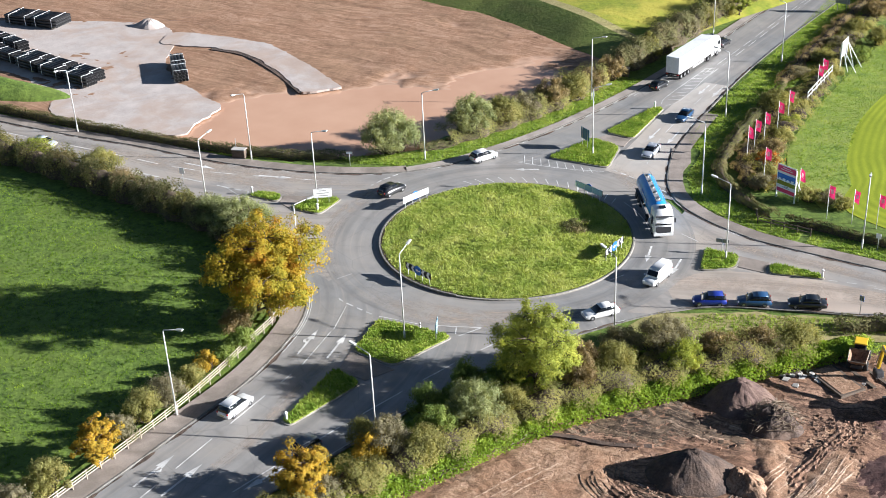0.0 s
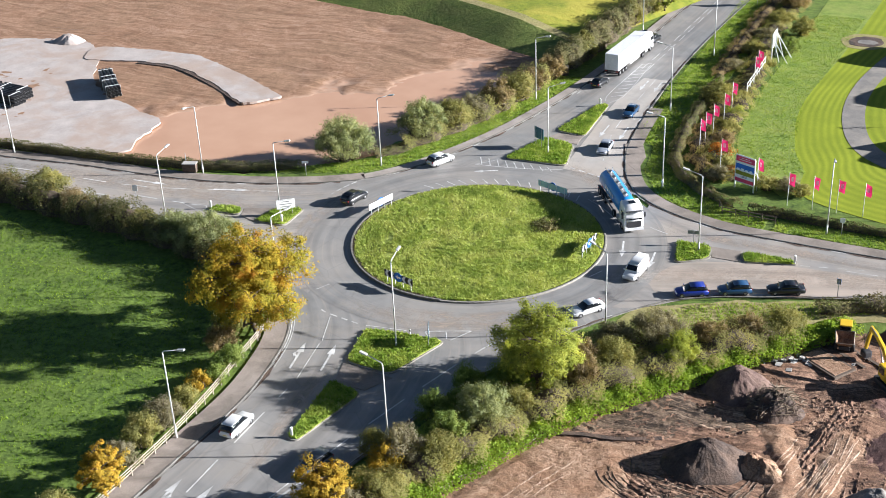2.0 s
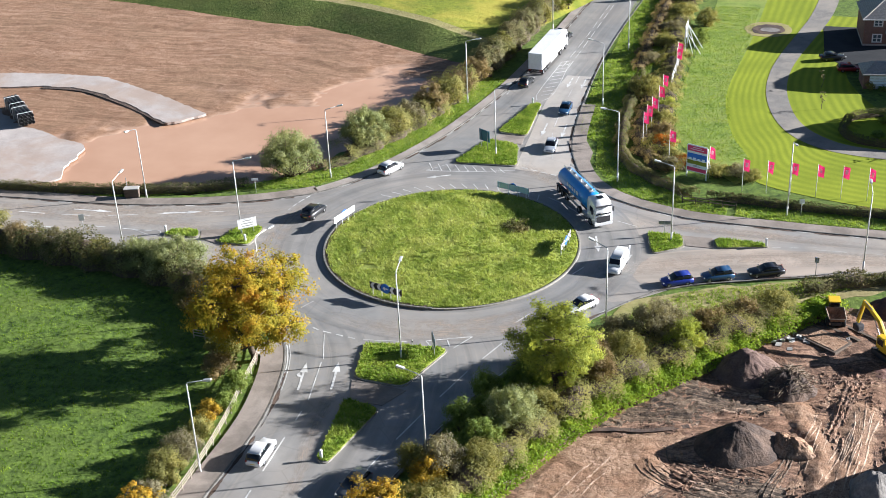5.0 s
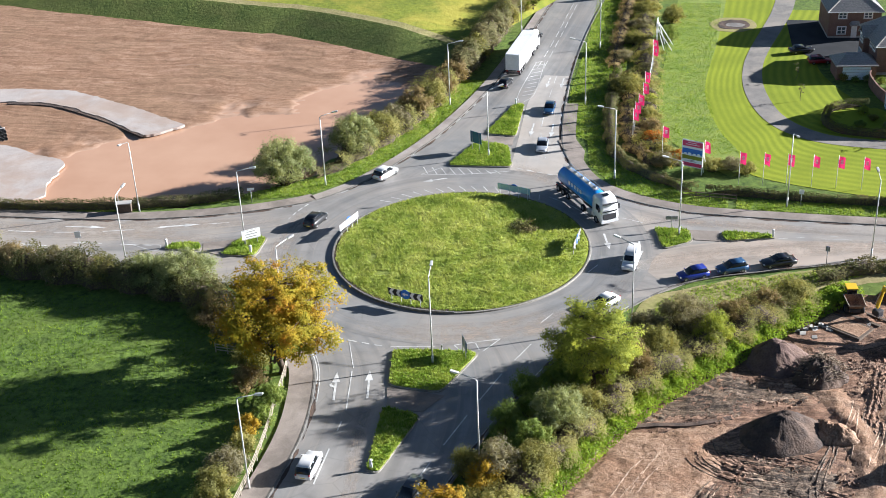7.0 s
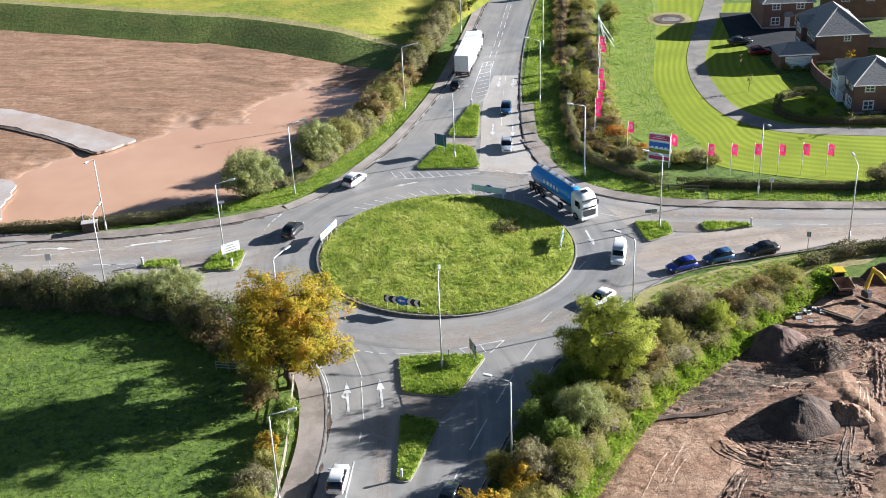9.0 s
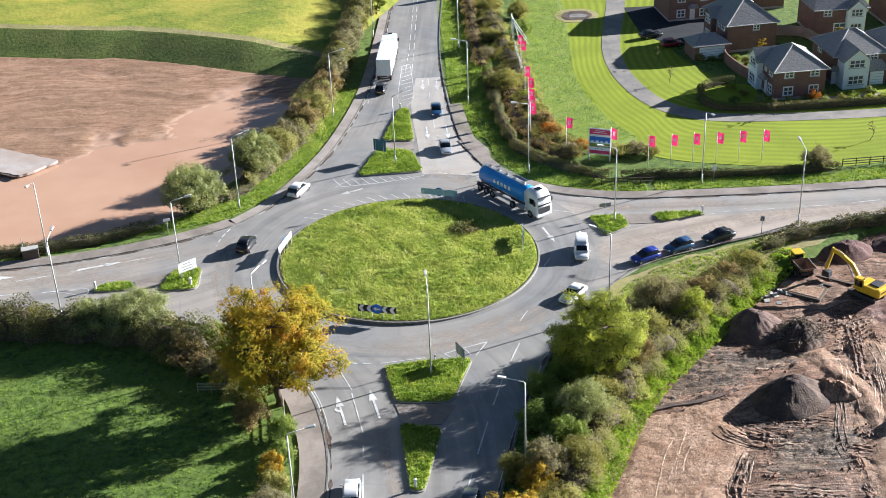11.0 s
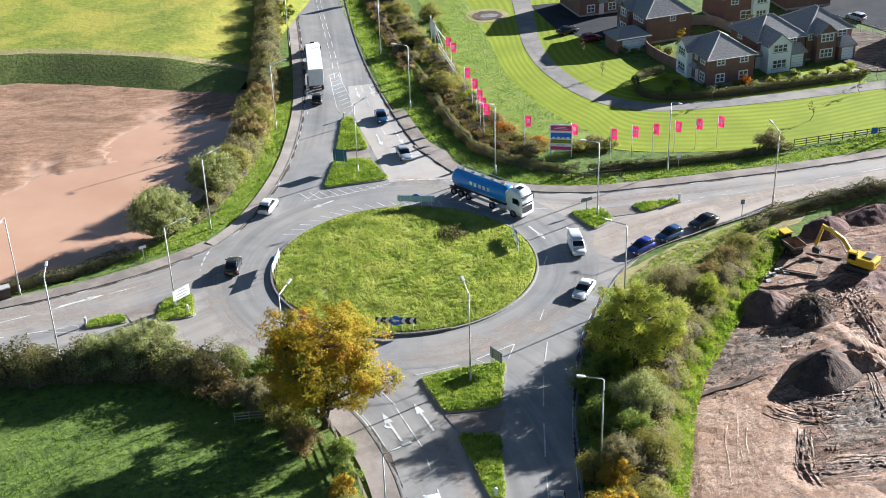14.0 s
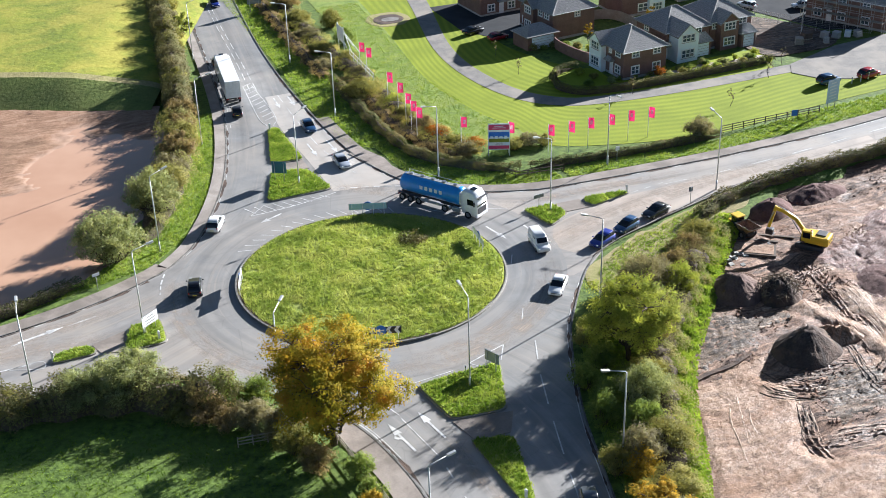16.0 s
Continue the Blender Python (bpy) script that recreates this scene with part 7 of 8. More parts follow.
def tractor_unit(t, f, cab="truck_white"):
    """The cab and chassis of a lorry whose front bumper stands at x = f."""
    part("chassis", box(f - 3.0, 0, 0.85, 6.0, 1.0, 0.3, 0.03), "truck_dark", t)
    c = hull([(f - 2.3, 0.75, 3.55, 1.22, 1.16), (f - 1.9, 0.6, 3.75, 1.24, 1.18), (f - 0.7, 0.5, 3.55, 1.25, 1.19), (f - 0.12, 0.45, 2.9, 1.24, 1.15), (f, 0.45, 2.2, 1.2, 1.12)], cab, "cab", t)
    part("windscreen", box(0, 0, 0, 0.06, 2.1, 1.0, 0.03, pose(f - 0.1, 0, 2.33, 0, -12)), "glass_dark", c)
    part("grille", box(f + 0.0, 0, 1.2, 0.08, 1.9, 0.8, 0.04), "truck_dark", c)
    part("bumper", box(f - 0.02, 0, 0.55, 0.2, 2.42, 0.36, 0.06), cab, c)
    part("sun_visor", box(f + 0.04, 0, 2.98, 0.3, 2.1, 0.1, 0.03), "truck_dark", c)
    part("roof_hatch", box(f - 1.2, 0, 3.72, 0.7, 0.8, 0.08, 0.02), "glass_dark", c)
    for s in (-1, 1):
        part("side_window", box(f - 0.95, s * 1.235, 2.35, 0.9, 0.04, 0.75, 0.02), "glass_dark", c)
        part("headlight", box(f - 0.02, s * 0.95, 0.85, 0.12, 0.4, 0.22, 0.04), "lens_clear", c)
        part("mirror", box(f - 0.25, s * 1.42, 2.3, 0.16, 0.22, 0.6, 0.04), "truck_dark", c)
        for px in (f - 1.35, f - 4.9):
            wheel(t, px, s * 1.08, 0.5, 0.32)
        part("fuel_tank", box(f - 3.2, s * 0.95, 0.75, 1.2, 0.5, 0.55, 0.1), "galvanised", t)


def box_lorry(x, y, dx, dy):
    t = thing("articulated_lorry", "white articulated lorry with a tall plain box trailer", "lorry", pose(x, y, 0.015, 0, 0, math.degrees(math.atan2(dy, dx))))
    tractor_unit(t, 8.2)
    tr = part("trailer", box(-1.4, 0, 2.62, 13.4, 2.52, 2.9, 0.05), "truck_white", t)
    part("trailer_frame", box(-1.6, 0, 1.02, 12.6, 1.0, 0.26, 0.02), "truck_dark", tr)
    for s in (-1, 1):
        part("side_guard", box(-0.6, s * 1.2, 0.78, 4.4, 0.06, 0.4, 0.02), "galvanised", tr)
        part("side_rail", box(-1.4, s * 1.27, 1.2, 13.4, 0.04, 0.12), "galvanised", tr)
        for k in range(3):
            wheel(t, -7.0 + 1.32 * k, s * 1.06, 0.5, 0.36)
        part("tail_light", box(-8.1, s * 1.0, 1.0, 0.08, 0.4, 0.14), "tail_red", tr)
    part("cooling_unit", box(5.45, 0, 3.0, 0.5, 1.9, 1.7, 0.08), "truck_white", tr)
    for s in (-1, 1):
        part("rear_door", box(-8.12, s * 0.61, 2.62, 0.05, 1.19, 2.78, 0.02), "truck_white", tr)
    part("rear_bumper", box(-8.0, 0, 0.7, 0.12, 2.3, 0.16, 0.02), "truck_dark", tr)
    t.scale = (0.93, 0.93, 0.93)


def tanker(x, y, dx, dy):
    t = thing("tanker_lorry", "white-cabbed tanker lorry with a bright blue barrel", "lorry", pose(x, y, 0.015, 0, 0, math.degrees(math.atan2(dy, dx))))
    tractor_unit(t, 6.6)
    plain("tank_blue", (0.025, 0.27, 0.7), 0.3, 0, 0.4)
    bm = bmesh.new()
    st = [(-5.6, 0.55), (-5.5, 0.95), (-5.2, 1.16), (-5.0, 1.2), (3.4, 1.2), (3.6, 1.16), (3.85, 0.95), (3.95, 0.55)]
    n = 28
    rg = [[bm.verts.new((px, 1.22 * r / 1.2 * math.cos(2 * math.pi * i / n), 2.25 + r * math.sin(2 * math.pi * i / n))) for i in range(n)] for px, r in st]
    for a, b in zip(rg, rg[1:]):
        for i in range(n):
            bm.faces.new((a[i], a[(i + 1) % n], b[(i + 1) % n], b[i]))
    bm.faces.new(rg[0]), bm.faces.new(rg[-1])
    bmesh.ops.recalc_face_normals(bm, faces=bm.faces)
    b = part("barrel", bm, "tank_blue", t, smooth=True)
    part("walkway", box(-0.8, 0, 3.5, 8.2, 0.6, 0.08, 0.01), "galvanised", b)
    for s in (-1, 1):
        part("handrail", tube(bmesh.new(), [(-4.9, s * 0.45, 3.5), (-4.9, s * 0.45, 3.85), (3.2, s * 0.45, 3.85), (3.2, s * 0.45, 3.5)], [0.03] * 4, 6), "galvanised", b)
        part("side_guard", box(-0.4, s * 1.15, 0.85, 4.0, 0.06, 0.35, 0.02), "galvanised", t)
        part("mudguard", box(-3.9, s * 1.05, 1.1, 3.6, 0.4, 0.06, 0.02), "truck_dark", t)
        for k in range(3):
            wheel(t, -5.0 + 1.3 * k, s * 1.06, 0.5, 0.36)
        for k in range(5):
            part("lettering", box(-1.9 + 0.75 * k, s * 1.2, 2.55, 0.45, 0.04, 0.5, 0.01), "white_paint", b)
    for k in range(5):
        bm = bmesh.new()
        bmesh.ops.create_cone(bm, cap_ends=True, segments=14, radius1=0.26, radius2=0.26, depth=0.16, matrix=pose(-4.2 + 1.7 * k, 0, 3.6))
        part("hatch", bm, "rim_metal", b)
    part("nose_cap", box(3.9, 0, 2.3, 0.5, 1.9, 1.7, 0.3), "truck_white", t)
    part("chassis", box(-1.0, 0, 0.95, 9.2, 0.9, 0.22, 0.02), "truck_dark", t)
    part("rear_bumper", box(-5.7, 0, 0.75, 0.12, 2.3, 0.2, 0.02), "tail_red", t)


box_lorry(-70.7, 190.4, 0.09, 1.0)
tanker(-55.2, 136.9, 0.56, -0.83)

# ---- building site ----


def heap(x, y, h, rx, ry, turn, material, label, z=-0.95, flat=0.2, rough=0.25, score=0.0):
    """A tipped heap of soil: steep sides, uneven crest, runs and clods."""
    V, F = [], []
    rn, an = 16, 96
    seed = x * 3.1 + y
    for i in range(rn + 1):
        f = i / rn
        for k in range(an):
            a = 2 * math.pi * k / an
            wob = 1 + 0.22 * noise.noise(Vector((math.cos(a) * 1.2, math.sin(a) * 1.2, seed)))
            px, py = rx * f * wob * math.cos(a), ry * f * wob * math.sin(a)
            q = min(1.0, (1 - f) / (1 - flat))
            g = 0.75 * q + 0.25 * math.sin(q * 1.5708)
            zz = h * g * (1 + 0.14 * noise.noise(Vector((px * 0.35, py * 0.35, seed + 5)))) + rough * (1 - f * 0.7) * noise.fractal(Vector((px * 1.1, py * 1.1, seed)), 0.7, 2.1, 4) + score * math.sin(a * 34 + 2 * math.sin(a * 5)) * f * (1 - f)
            V.append((px, py, zz if i < rn else -0.3))
    for i in range(rn):
        for k in range(an):
            a, b = i * an, (i + 1) * an
            F.append((a + k, b + k, b + (k + 1) % an, a + (k + 1) % an))
    ob = link_mesh("soil_mound", V, F, material, smooth=True)
    ob.matrix_world = pose(x, y, z, 0, 0, turn)
    tagged(ob, label, "soil mound", "mounds of soil")
    return ob


heap(-32.0, 90.8, 2.5, 4.7, 3.6, 20, "spoil_dark", "large dark brown topsoil heap with a smoothed face", rough=0.25, flat=0.15, score=0.14)
heap(-27.4, 91.8, 1.3, 2.0, 3.2, 70, "site_clay", "rough lumpy heap of orange clay beside a bigger one", rough=0.6)
heap(-31.8, 104.2, 2.4, 4.0, 3.3, 30, "spoil_red", "grey-red earth heap with an even slope", rough=0.28, flat=0.1, score=0.08)
heap(-27.8, 101.4, 2.1, 2.9, 2.6, 10, "spoil_dark", "jumbled heap of roots, turf and soil", rough=0.6)
heap(-17.0, 119.6, 1.7, 4.0, 2.6, 15, "spoil_maroon", "dark red earth heap near the hedge", rough=0.2)
heap(-9.0, 121.6, 1.3, 5.0, 2.6, 10, "spoil_maroon", "long dark red earth heap near the hedge", rough=0.2)
heap(-16.6, 88.8, 2.7, 3.2, 2.8, 0, "spoil_grey", "pale grey stone heap", rough=0.22, score=0.1)
heap(-19.6, 86.8, 2.1, 2.6, 2.2, 40, "spoil_grey", "pale grey stone heap", rough=0.22, score=0.1)
heap(-14.0, 99.0, 0.8, 5.5, 4.5, 20, "spoil_maroon", "broad low spread of dark red soil", rough=0.2)
heap(-6.0, 108.0, 0.6, 9.0, 6.5, 25, "site_maroon", "broad low spread of dark red soil", rough=0.25)


def brushwood():
    """Torn-up roots and branches lying on the jumbled heap."""
    bm = bmesh.new()
    for i in range(150):
        a, r = RNG.random() * 6.283, 2.5 * math.sqrt(RNG.random())
        c = Vector((-27.6 + r * math.cos(a), 101.8 + r * math.sin(a), -0.55 + 2.1 * max(0.0, 1 - r / 2.8) + 0.25 * RNG.random()))
        d = Vector((RNG.normal(), RNG.normal(), RNG.normal() * 0.35)).normalized() * (0.4 + 0.7 * RNG.random())
        tube(bm, [tuple(c - d), tuple(c + Vector((0, 0, 0.12))), tuple(c + d)], [0.03, 0.045, 0.015], 5)
    ob = part("brushwood", bm, "roots", None)
    tagged(ob, "tangle of torn brown roots and branches on the soil heap", "brushwood")


brushwood()


def rubble():
    P = RNG.normal(size=(110, 2)) * np.array([2.2, 0.9]) + np.array([-29.6, 111.4])
    V, F = [], []
    for p in P:
        s = 0.15 + 0.4 * RNG.random()
        b = len(V)
        c = RNG.normal(size=(8, 3)) * 0.12 * s
        for k in range(8):
            V.append((p[0] + ((k & 1) - 0.5) * s + c[k][0], p[1] + ((k >> 1 & 1) - 0.5) * s + c[k][1], -0.85 + 0.7 * RNG.random() * max(0, 1 - abs(p[1] - 111.4) / 2) * 0.0 + ((k >> 2) - 0.3) * s * 0.8 + c[k][2]))
        F += [(b, b + 2, b + 3, b + 1), (b + 4, b + 5, b + 7, b + 6), (b, b + 1, b + 5, b + 4), (b + 2, b + 6, b + 7, b + 3), (b, b + 4, b + 6, b + 2), (b + 1, b + 3, b + 7, b + 5)]
    tagged(link_mesh("rubble", V, F, "concrete"), "pile of broken concrete and dark scrap", "rubble", "", "stuff")
    heap(-29.8, 111.2, 1.0, 2.4, 1.4, 20, "spoil_dark", "dark pile of scrap and broken concrete", z=-0.95, rough=0.6)
    f = thing("concrete_slab", "small formed slab of tan soil in timber edging", "slab", pose(-24.6, 111.6, -0.8, 0, 0, -35))
    part("edging", box(0, 0, 0.1, 5.2, 3.0, 0.3, 0.02), "timber_dark", f)
    part("fill", box(0, 0, 0.2, 4.6, 2.4, 0.2, 0.02), "site_clay", f)
    for q in ((0, 0.9, 5.5, 0.4, 0.3), (1.2, 2.4, 7.0, 0.35, 0.2)):
        part("plank", box(q[0], 1.6 + q[1], 0.15, q[2], q[3], 0.1), "timber_dark", f)


rubble()


def excavator(x, y, turn):
    t = thing("excavator", "yellow tracked excavator with its arm reaching down", "excavator", pose(x, y, -0.85, 0, 0, turn))
    for s in (-1, 1):
        tr = part("track", box(0, s * 1.1, 0.45, 4.2, 0.6, 0.9, 0.3), "truck_dark", t)
        for k in range(9):
            part("track_pad", box(-1.7 + 0.42 * k, s * 1.1, 0.93, 0.3, 0.62, 0.06), "rubber", tr)
    part("turntable", box(0, 0, 1.0, 1.6, 1.6, 0.3, 0.1), "truck_dark", t)
    b = part("body", box(-0.75, 0, 1.75, 3.0, 2.6, 1.2, 0.15), "excavator_yellow", t)
    part("counterweight", box(-2.3, 0, 1.75, 0.7, 2.6, 1.3, 0.25), "excavator_yellow", b)
    part("engine_cover", box(-1.3, -0.3, 2.42, 1.4, 1.6, 0.2, 0.06), "truck_dark", b)
    for k in range(4):
        part("lettering", box(-2.68, -0.6 + 0.4 * k, 1.8, 0.03, 0.26, 0.22), "black_plastic", b)
    c = part("cab", box(0.55, 0.85, 2.2, 1.5, 0.95, 1.7, 0.12), "excavator_yellow", t)
    part("windscreen", box(1.31, 0.85, 2.35, 0.03, 0.75, 1.1, 0.02), "glass_dark", c)
    part("side_window", box(0.55, 1.33, 2.4, 1.1, 0.03, 0.9, 0.02), "glass_dark", c)
    part("beacon", box(0.0, 0.85, 3.12, 0.16, 0.16, 0.16, 0.03), "flag_red", c)

    def beam(name, pts, w, h0, h1, par):
        bm = bmesh.new()
        for (ax, az), (bx, bz) in zip(pts, pts[1:]):
            L, a = math.hypot(bx - ax, bz - az), math.degrees(math.atan2(bz - az, bx - ax))
            add_box(bm, L / 2, 0, 0, L + h0 * 0.5, w, h0, 0.05, pose(ax, 0, az, 0, -a))
        return part(name, bm, "excavator_yellow", par)
    bo = beam("boom", [(0.8, 1.9), (2.6, 4.0), (4.6, 4.9), (5.8, 5.1)], 0.4, 0.55, 0.4, t)
    st = beam("stick", [(5.7, 5.3), (6.5, 1.9)], 0.32, 0.45, 0.3, t)
    for (ax, az, bx, bz, par) in ((1.6, 1.9, 3.2, 4.0, bo), (3.8, 5.1, 5.4, 5.6, bo), (5.9, 4.6, 6.6, 2.5, st)):
        part("ram", tube(bmesh.new(), [(ax, 0.3, az), (bx, 0.3, bz)], [0.09, 0.06], 8), "rim_metal", par)
    k = part("bucket", box(6.3, 0, 1.2, 1.1, 1.1, 0.9, 0.2), "truck_dark", st)
    for i in range(4):
        part("tooth", box(5.75, -0.4 + 0.27 * i, 0.8, 0.3, 0.1, 0.1), "rim_metal", k)


excavator(-17.9, 109.6, 128)
bpy.data.objects["excavator"].scale = (0.82, 0.82, 0.82)


def dumper(x, y, turn):
    t = thing("dumper_truck", "yellow site dumper with an empty red-brown skip", "dumper", pose(x, y, -0.8, 0, 0, turn))
    part("chassis", box(0, 0, 0.75, 4.2, 1.3, 0.5, 0.06), "truck_dark", t)
    part("bonnet", box(-2.0, 0, 1.25, 0.9, 1.1, 0.7, 0.1), "excavator_yellow", t)
    for s in (-1, 1):
        for px in (-1.4, 1.3):
            wheel(t, px, s * 1.0, 0.62, 0.5)
    c = part("cab", box(-1.0, 0, 1.75, 1.3, 1.3, 1.5, 0.1), "truck_dark", t)
    part("roof", box(-1.0, 0, 2.62, 1.6, 1.5, 0.18, 0.07), "excavator_yellow", c)
    for s in (-1, 1):
        part("side_window", box(-1.0, s * 0.66, 2.05, 1.1, 0.03, 0.7, 0.02), "glass_dark", c)
    part("windscreen", box(-0.29, 0, 2.05, 0.03, 1.1, 0.7, 0.02), "glass_dark", c)
    bm = bmesh.new()
    lo = [(0.1, -0.75), (2.0, -0.75), (2.0, 0.75), (0.1, 0.75)]
    hi = [(-0.15, -1.15), (2.9, -1.05), (2.9, 1.05), (-0.15, 1.15)]
    a = [bm.verts.new((*p, 1.05)) for p in lo]
    b = [bm.verts.new((*p, 1.95)) for p in hi]
    for i in range(4):
        bm.faces.new((a[i], a[(i + 1) % 4], b[(i + 1) % 4], b[i]))
    bm.faces.new(a[::-1])
    sk = part("skip", bm, "site_clay", t, "muddy red-brown skip")
    m = sk.modifiers.new("thickness", "SOLIDIFY")
    m.thickness = 0.08
    part("rim", tube(bmesh.new(), [(*hi[0], 1.95), (*hi[1], 1.95), (*hi[2], 1.95), (*hi[3], 1.95), (*hi[0], 1.95)], [0.06] * 5, 6), "timber_pale", sk)


dumper(-23.6, 115.9, -82)
bpy.data.objects["dumper_truck"].scale = (0.85, 0.85, 0.85)

# ---- pipes on the hardstanding ----
def pipe_mesh(L, r):
    bm = bmesh.new()
    n = 12
    rg = [[bm.verts.new((x, q * math.cos(2 * math.pi * i / n), q * math.sin(2 * math.pi * i / n))) for i in range(n)] for x, q in ((-L / 2, r), (L / 2, r), (L / 2, r * 0.85), (-L / 2, r * 0.85))]
    for a, b in zip(rg, rg[1:] + rg[:1]):
        for i in range(n):
            bm.faces.new((a[i], a[(i + 1) % n], b[(i + 1) % n], b[i]))
    bmesh.ops.recalc_face_normals(bm, faces=bm.faces)
    return bm


def pipe_stack(x, y, turn, L=6.0, across=4, up=3, r=0.28, z=-0.1):
    t = thing("pipe_bundle", "strapped bundle of black plastic drainage pipes", "pipes", pose(x, y, z, 0, 0, turn), "pipe bundles")
    first = None
    for k in range(up):
        for j in range(across):
            m = pose(0, (j - (across - 1) / 2) * r * 2.02, 0.15 + r + k * r * 2.02)
            if first is None:
                ob = part("pipe", pipe_mesh(L, r), "black_plastic", t, smooth=True)
                first = ob.data
            else:
                ob = new("pipe", first)
                ob.parent = t
            ob.matrix_local = m
    w, h = across * r * 2.05, up * r * 2.05
    for px in (-L * 0.32, L * 0.32):
        part("bearer", box(px, 0, 0.07, 0.12, w + 0.3, 0.14), "timber_pale", t)
        part("strap", box(px, 0, 0.17 + h, 0.14, w + 0.1, 0.03), "white_paint", t)
        for s in (-1, 1):
            part("strap", box(px, s * (w / 2 + 0.03), 0.1 + h / 2, 0.14, 0.03, h), "white_paint", t)


for _p in ((-159.5, 140.8, -6), (-166.5, 141.6, -6), (-173.3, 142.6, -8), (-180, 144, -10), (-186.5, 145.8, -14), (-184, 149.0, -14), (-190.5, 150.4, -12), (-160, 143.2, -6), (-167, 144.0, -6), (-173.6, 145.0, -8)):
    pipe_stack(*_p)
for _p in ((-188.6, 161.0, 8), (-194.8, 160.2, 8), (-188.9, 163.2, 8), (-195.2, 162.4, 8)):
    pipe_stack(*_p)
pipe_stack(-145.6, 150.0, -43, 5.0)
pipe_stack(-149.3, 153.6, -43, 5.0)

_g = heap(-173, 132.4, 1.9, 18, 4.6, 8, "grass_field", "grassed earth mound beside the hardstanding", z=-0.2, rough=0.1)
_g.name = "grass_mound"
heap(-170.5, 169.5, 1.5, 3.4, 2.2, 20, "gravel", "small heap of grey stone on the hardstanding", z=-0.4, rough=0.2)

# ---- houses ----


def window(parent, x, z, w, h, m, bars_x=2, bars_z=2):
    """A white casement set in a wall; m carries the wall plane (x along, -y outwards)."""
    fr = bmesh.new()
    o = [(x - w / 2 - 0.1, z - h / 2 - 0.1), (x + w / 2 + 0.1, z - h / 2 - 0.1), (x + w / 2 + 0.1, z + h / 2 + 0.1), (x - w / 2 - 0.1, z + h / 2 + 0.1)]
    n = [(x - w / 2 + 0.08, z - h / 2 + 0.08), (x + w / 2 - 0.08, z - h / 2 + 0.08), (x + w / 2 - 0.08, z + h / 2 - 0.08), (x - w / 2 + 0.08, z + h / 2 - 0.08)]
    L = [[fr.verts.new(m @ Vector((p[0], y, p[1]))) for p in q] for q, y in ((o, 0.0), (o, -0.09), (n, -0.09), (n, 0.0))]
    for a, b in zip(L, L[1:]):
        for i in range(4):
            fr.faces.new((a[i], a[(i + 1) % 4], b[(i + 1) % 4], b[i]))
    bmesh.ops.recalc_face_normals(fr, faces=fr.faces)
    wd = part("window", fr, "white_paint", parent)
    for i in range(1, bars_x):
        part("glazing_bar", box(x - w / 2 + w * i / bars_x, -0.05, z, 0.13, 0.06, h, m=m), "white_paint", wd)
    for i in range(1, bars_z):
        part("glazing_bar", box(x, -0.05, z - h / 2 + h * i / bars_z, w, 0.06, 0.1, m=m), "white_paint", wd)
    part("pane", box(x, -0.012, z, w, 0.03, h, m=m), "glass_window", wd)
    part("sill", box(x, -0.08, z - h / 2 - 0.08, w + 0.3, 0.2, 0.08, m=m), "concrete", wd)


def hip_roof(bm, x0, x1, y0, y1, z, rise, over=0.4, hip=1.0):
    """A roof whose ridge runs along the longer side; hip 1: hipped, 0: gabled."""
    x0, x1, y0, y1 = x0 - over, x1 + over, y0 - over, y1 + over
    z -= over * 0.3
    W, D = x1 - x0, y1 - y0
    b = [(x0, y0, z), (x1, y0, z), (x1, y1, z), (x0, y1, z)]
    if W >= D:
        r = [(x0 + hip * D / 2, (y0 + y1) / 2, z + rise), (x1 - hip * D / 2, (y0 + y1) / 2, z + rise)]
        F = [(0, 1, 5, 4), (2, 3, 4, 5), (3, 0, 4), (1, 2, 5)]
    else:
        r = [((x0 + x1) / 2, y0 + hip * W / 2, z + rise), ((x0 + x1) / 2, y1 - hip * W / 2, z + rise)]
        F = [(3, 0, 4, 5), (1, 2, 5, 4), (0, 1, 4), (2, 3, 5)]
    lo = [(p[0], p[1], p[2] - 0.14) for p in b]
    v = [bm.verts.new(p) for p in b + r + lo]
    for f in F:
        bm.faces.new([v[i] for i in f])
    for i in range(4):
        bm.faces.new((v[i], v[6 + i], v[6 + (i + 1) % 4], v[(i + 1) % 4]))
    bm.faces.new([v[6 + i] for i in (3, 2, 1, 0)])
    bmesh.ops.recalc_face_normals(bm, faces=bm.faces)
    return r


def ridge_tiles(parent, r, x0, x1, y0, y1, z, over=0.4):
    bm = bmesh.new()
    tube(bm, [r[0], r[1]], [0.12, 0.12], 6)
    z = z - over * 0.3
    cs = [(x0 - over, y0 - over, z), (x1 + over, y0 - over, z), (x1 + over, y1 + over, z), (x0 - over, y1 + over, z)]
    for c in cs:
        e = min(r, key=lambda p: (p[0] - c[0]) ** 2 + (p[1] - c[1]) ** 2)
        tube(bm, [e, c], [0.1, 0.1], 6)
    part("ridge_tiles", bm, "concrete", parent)


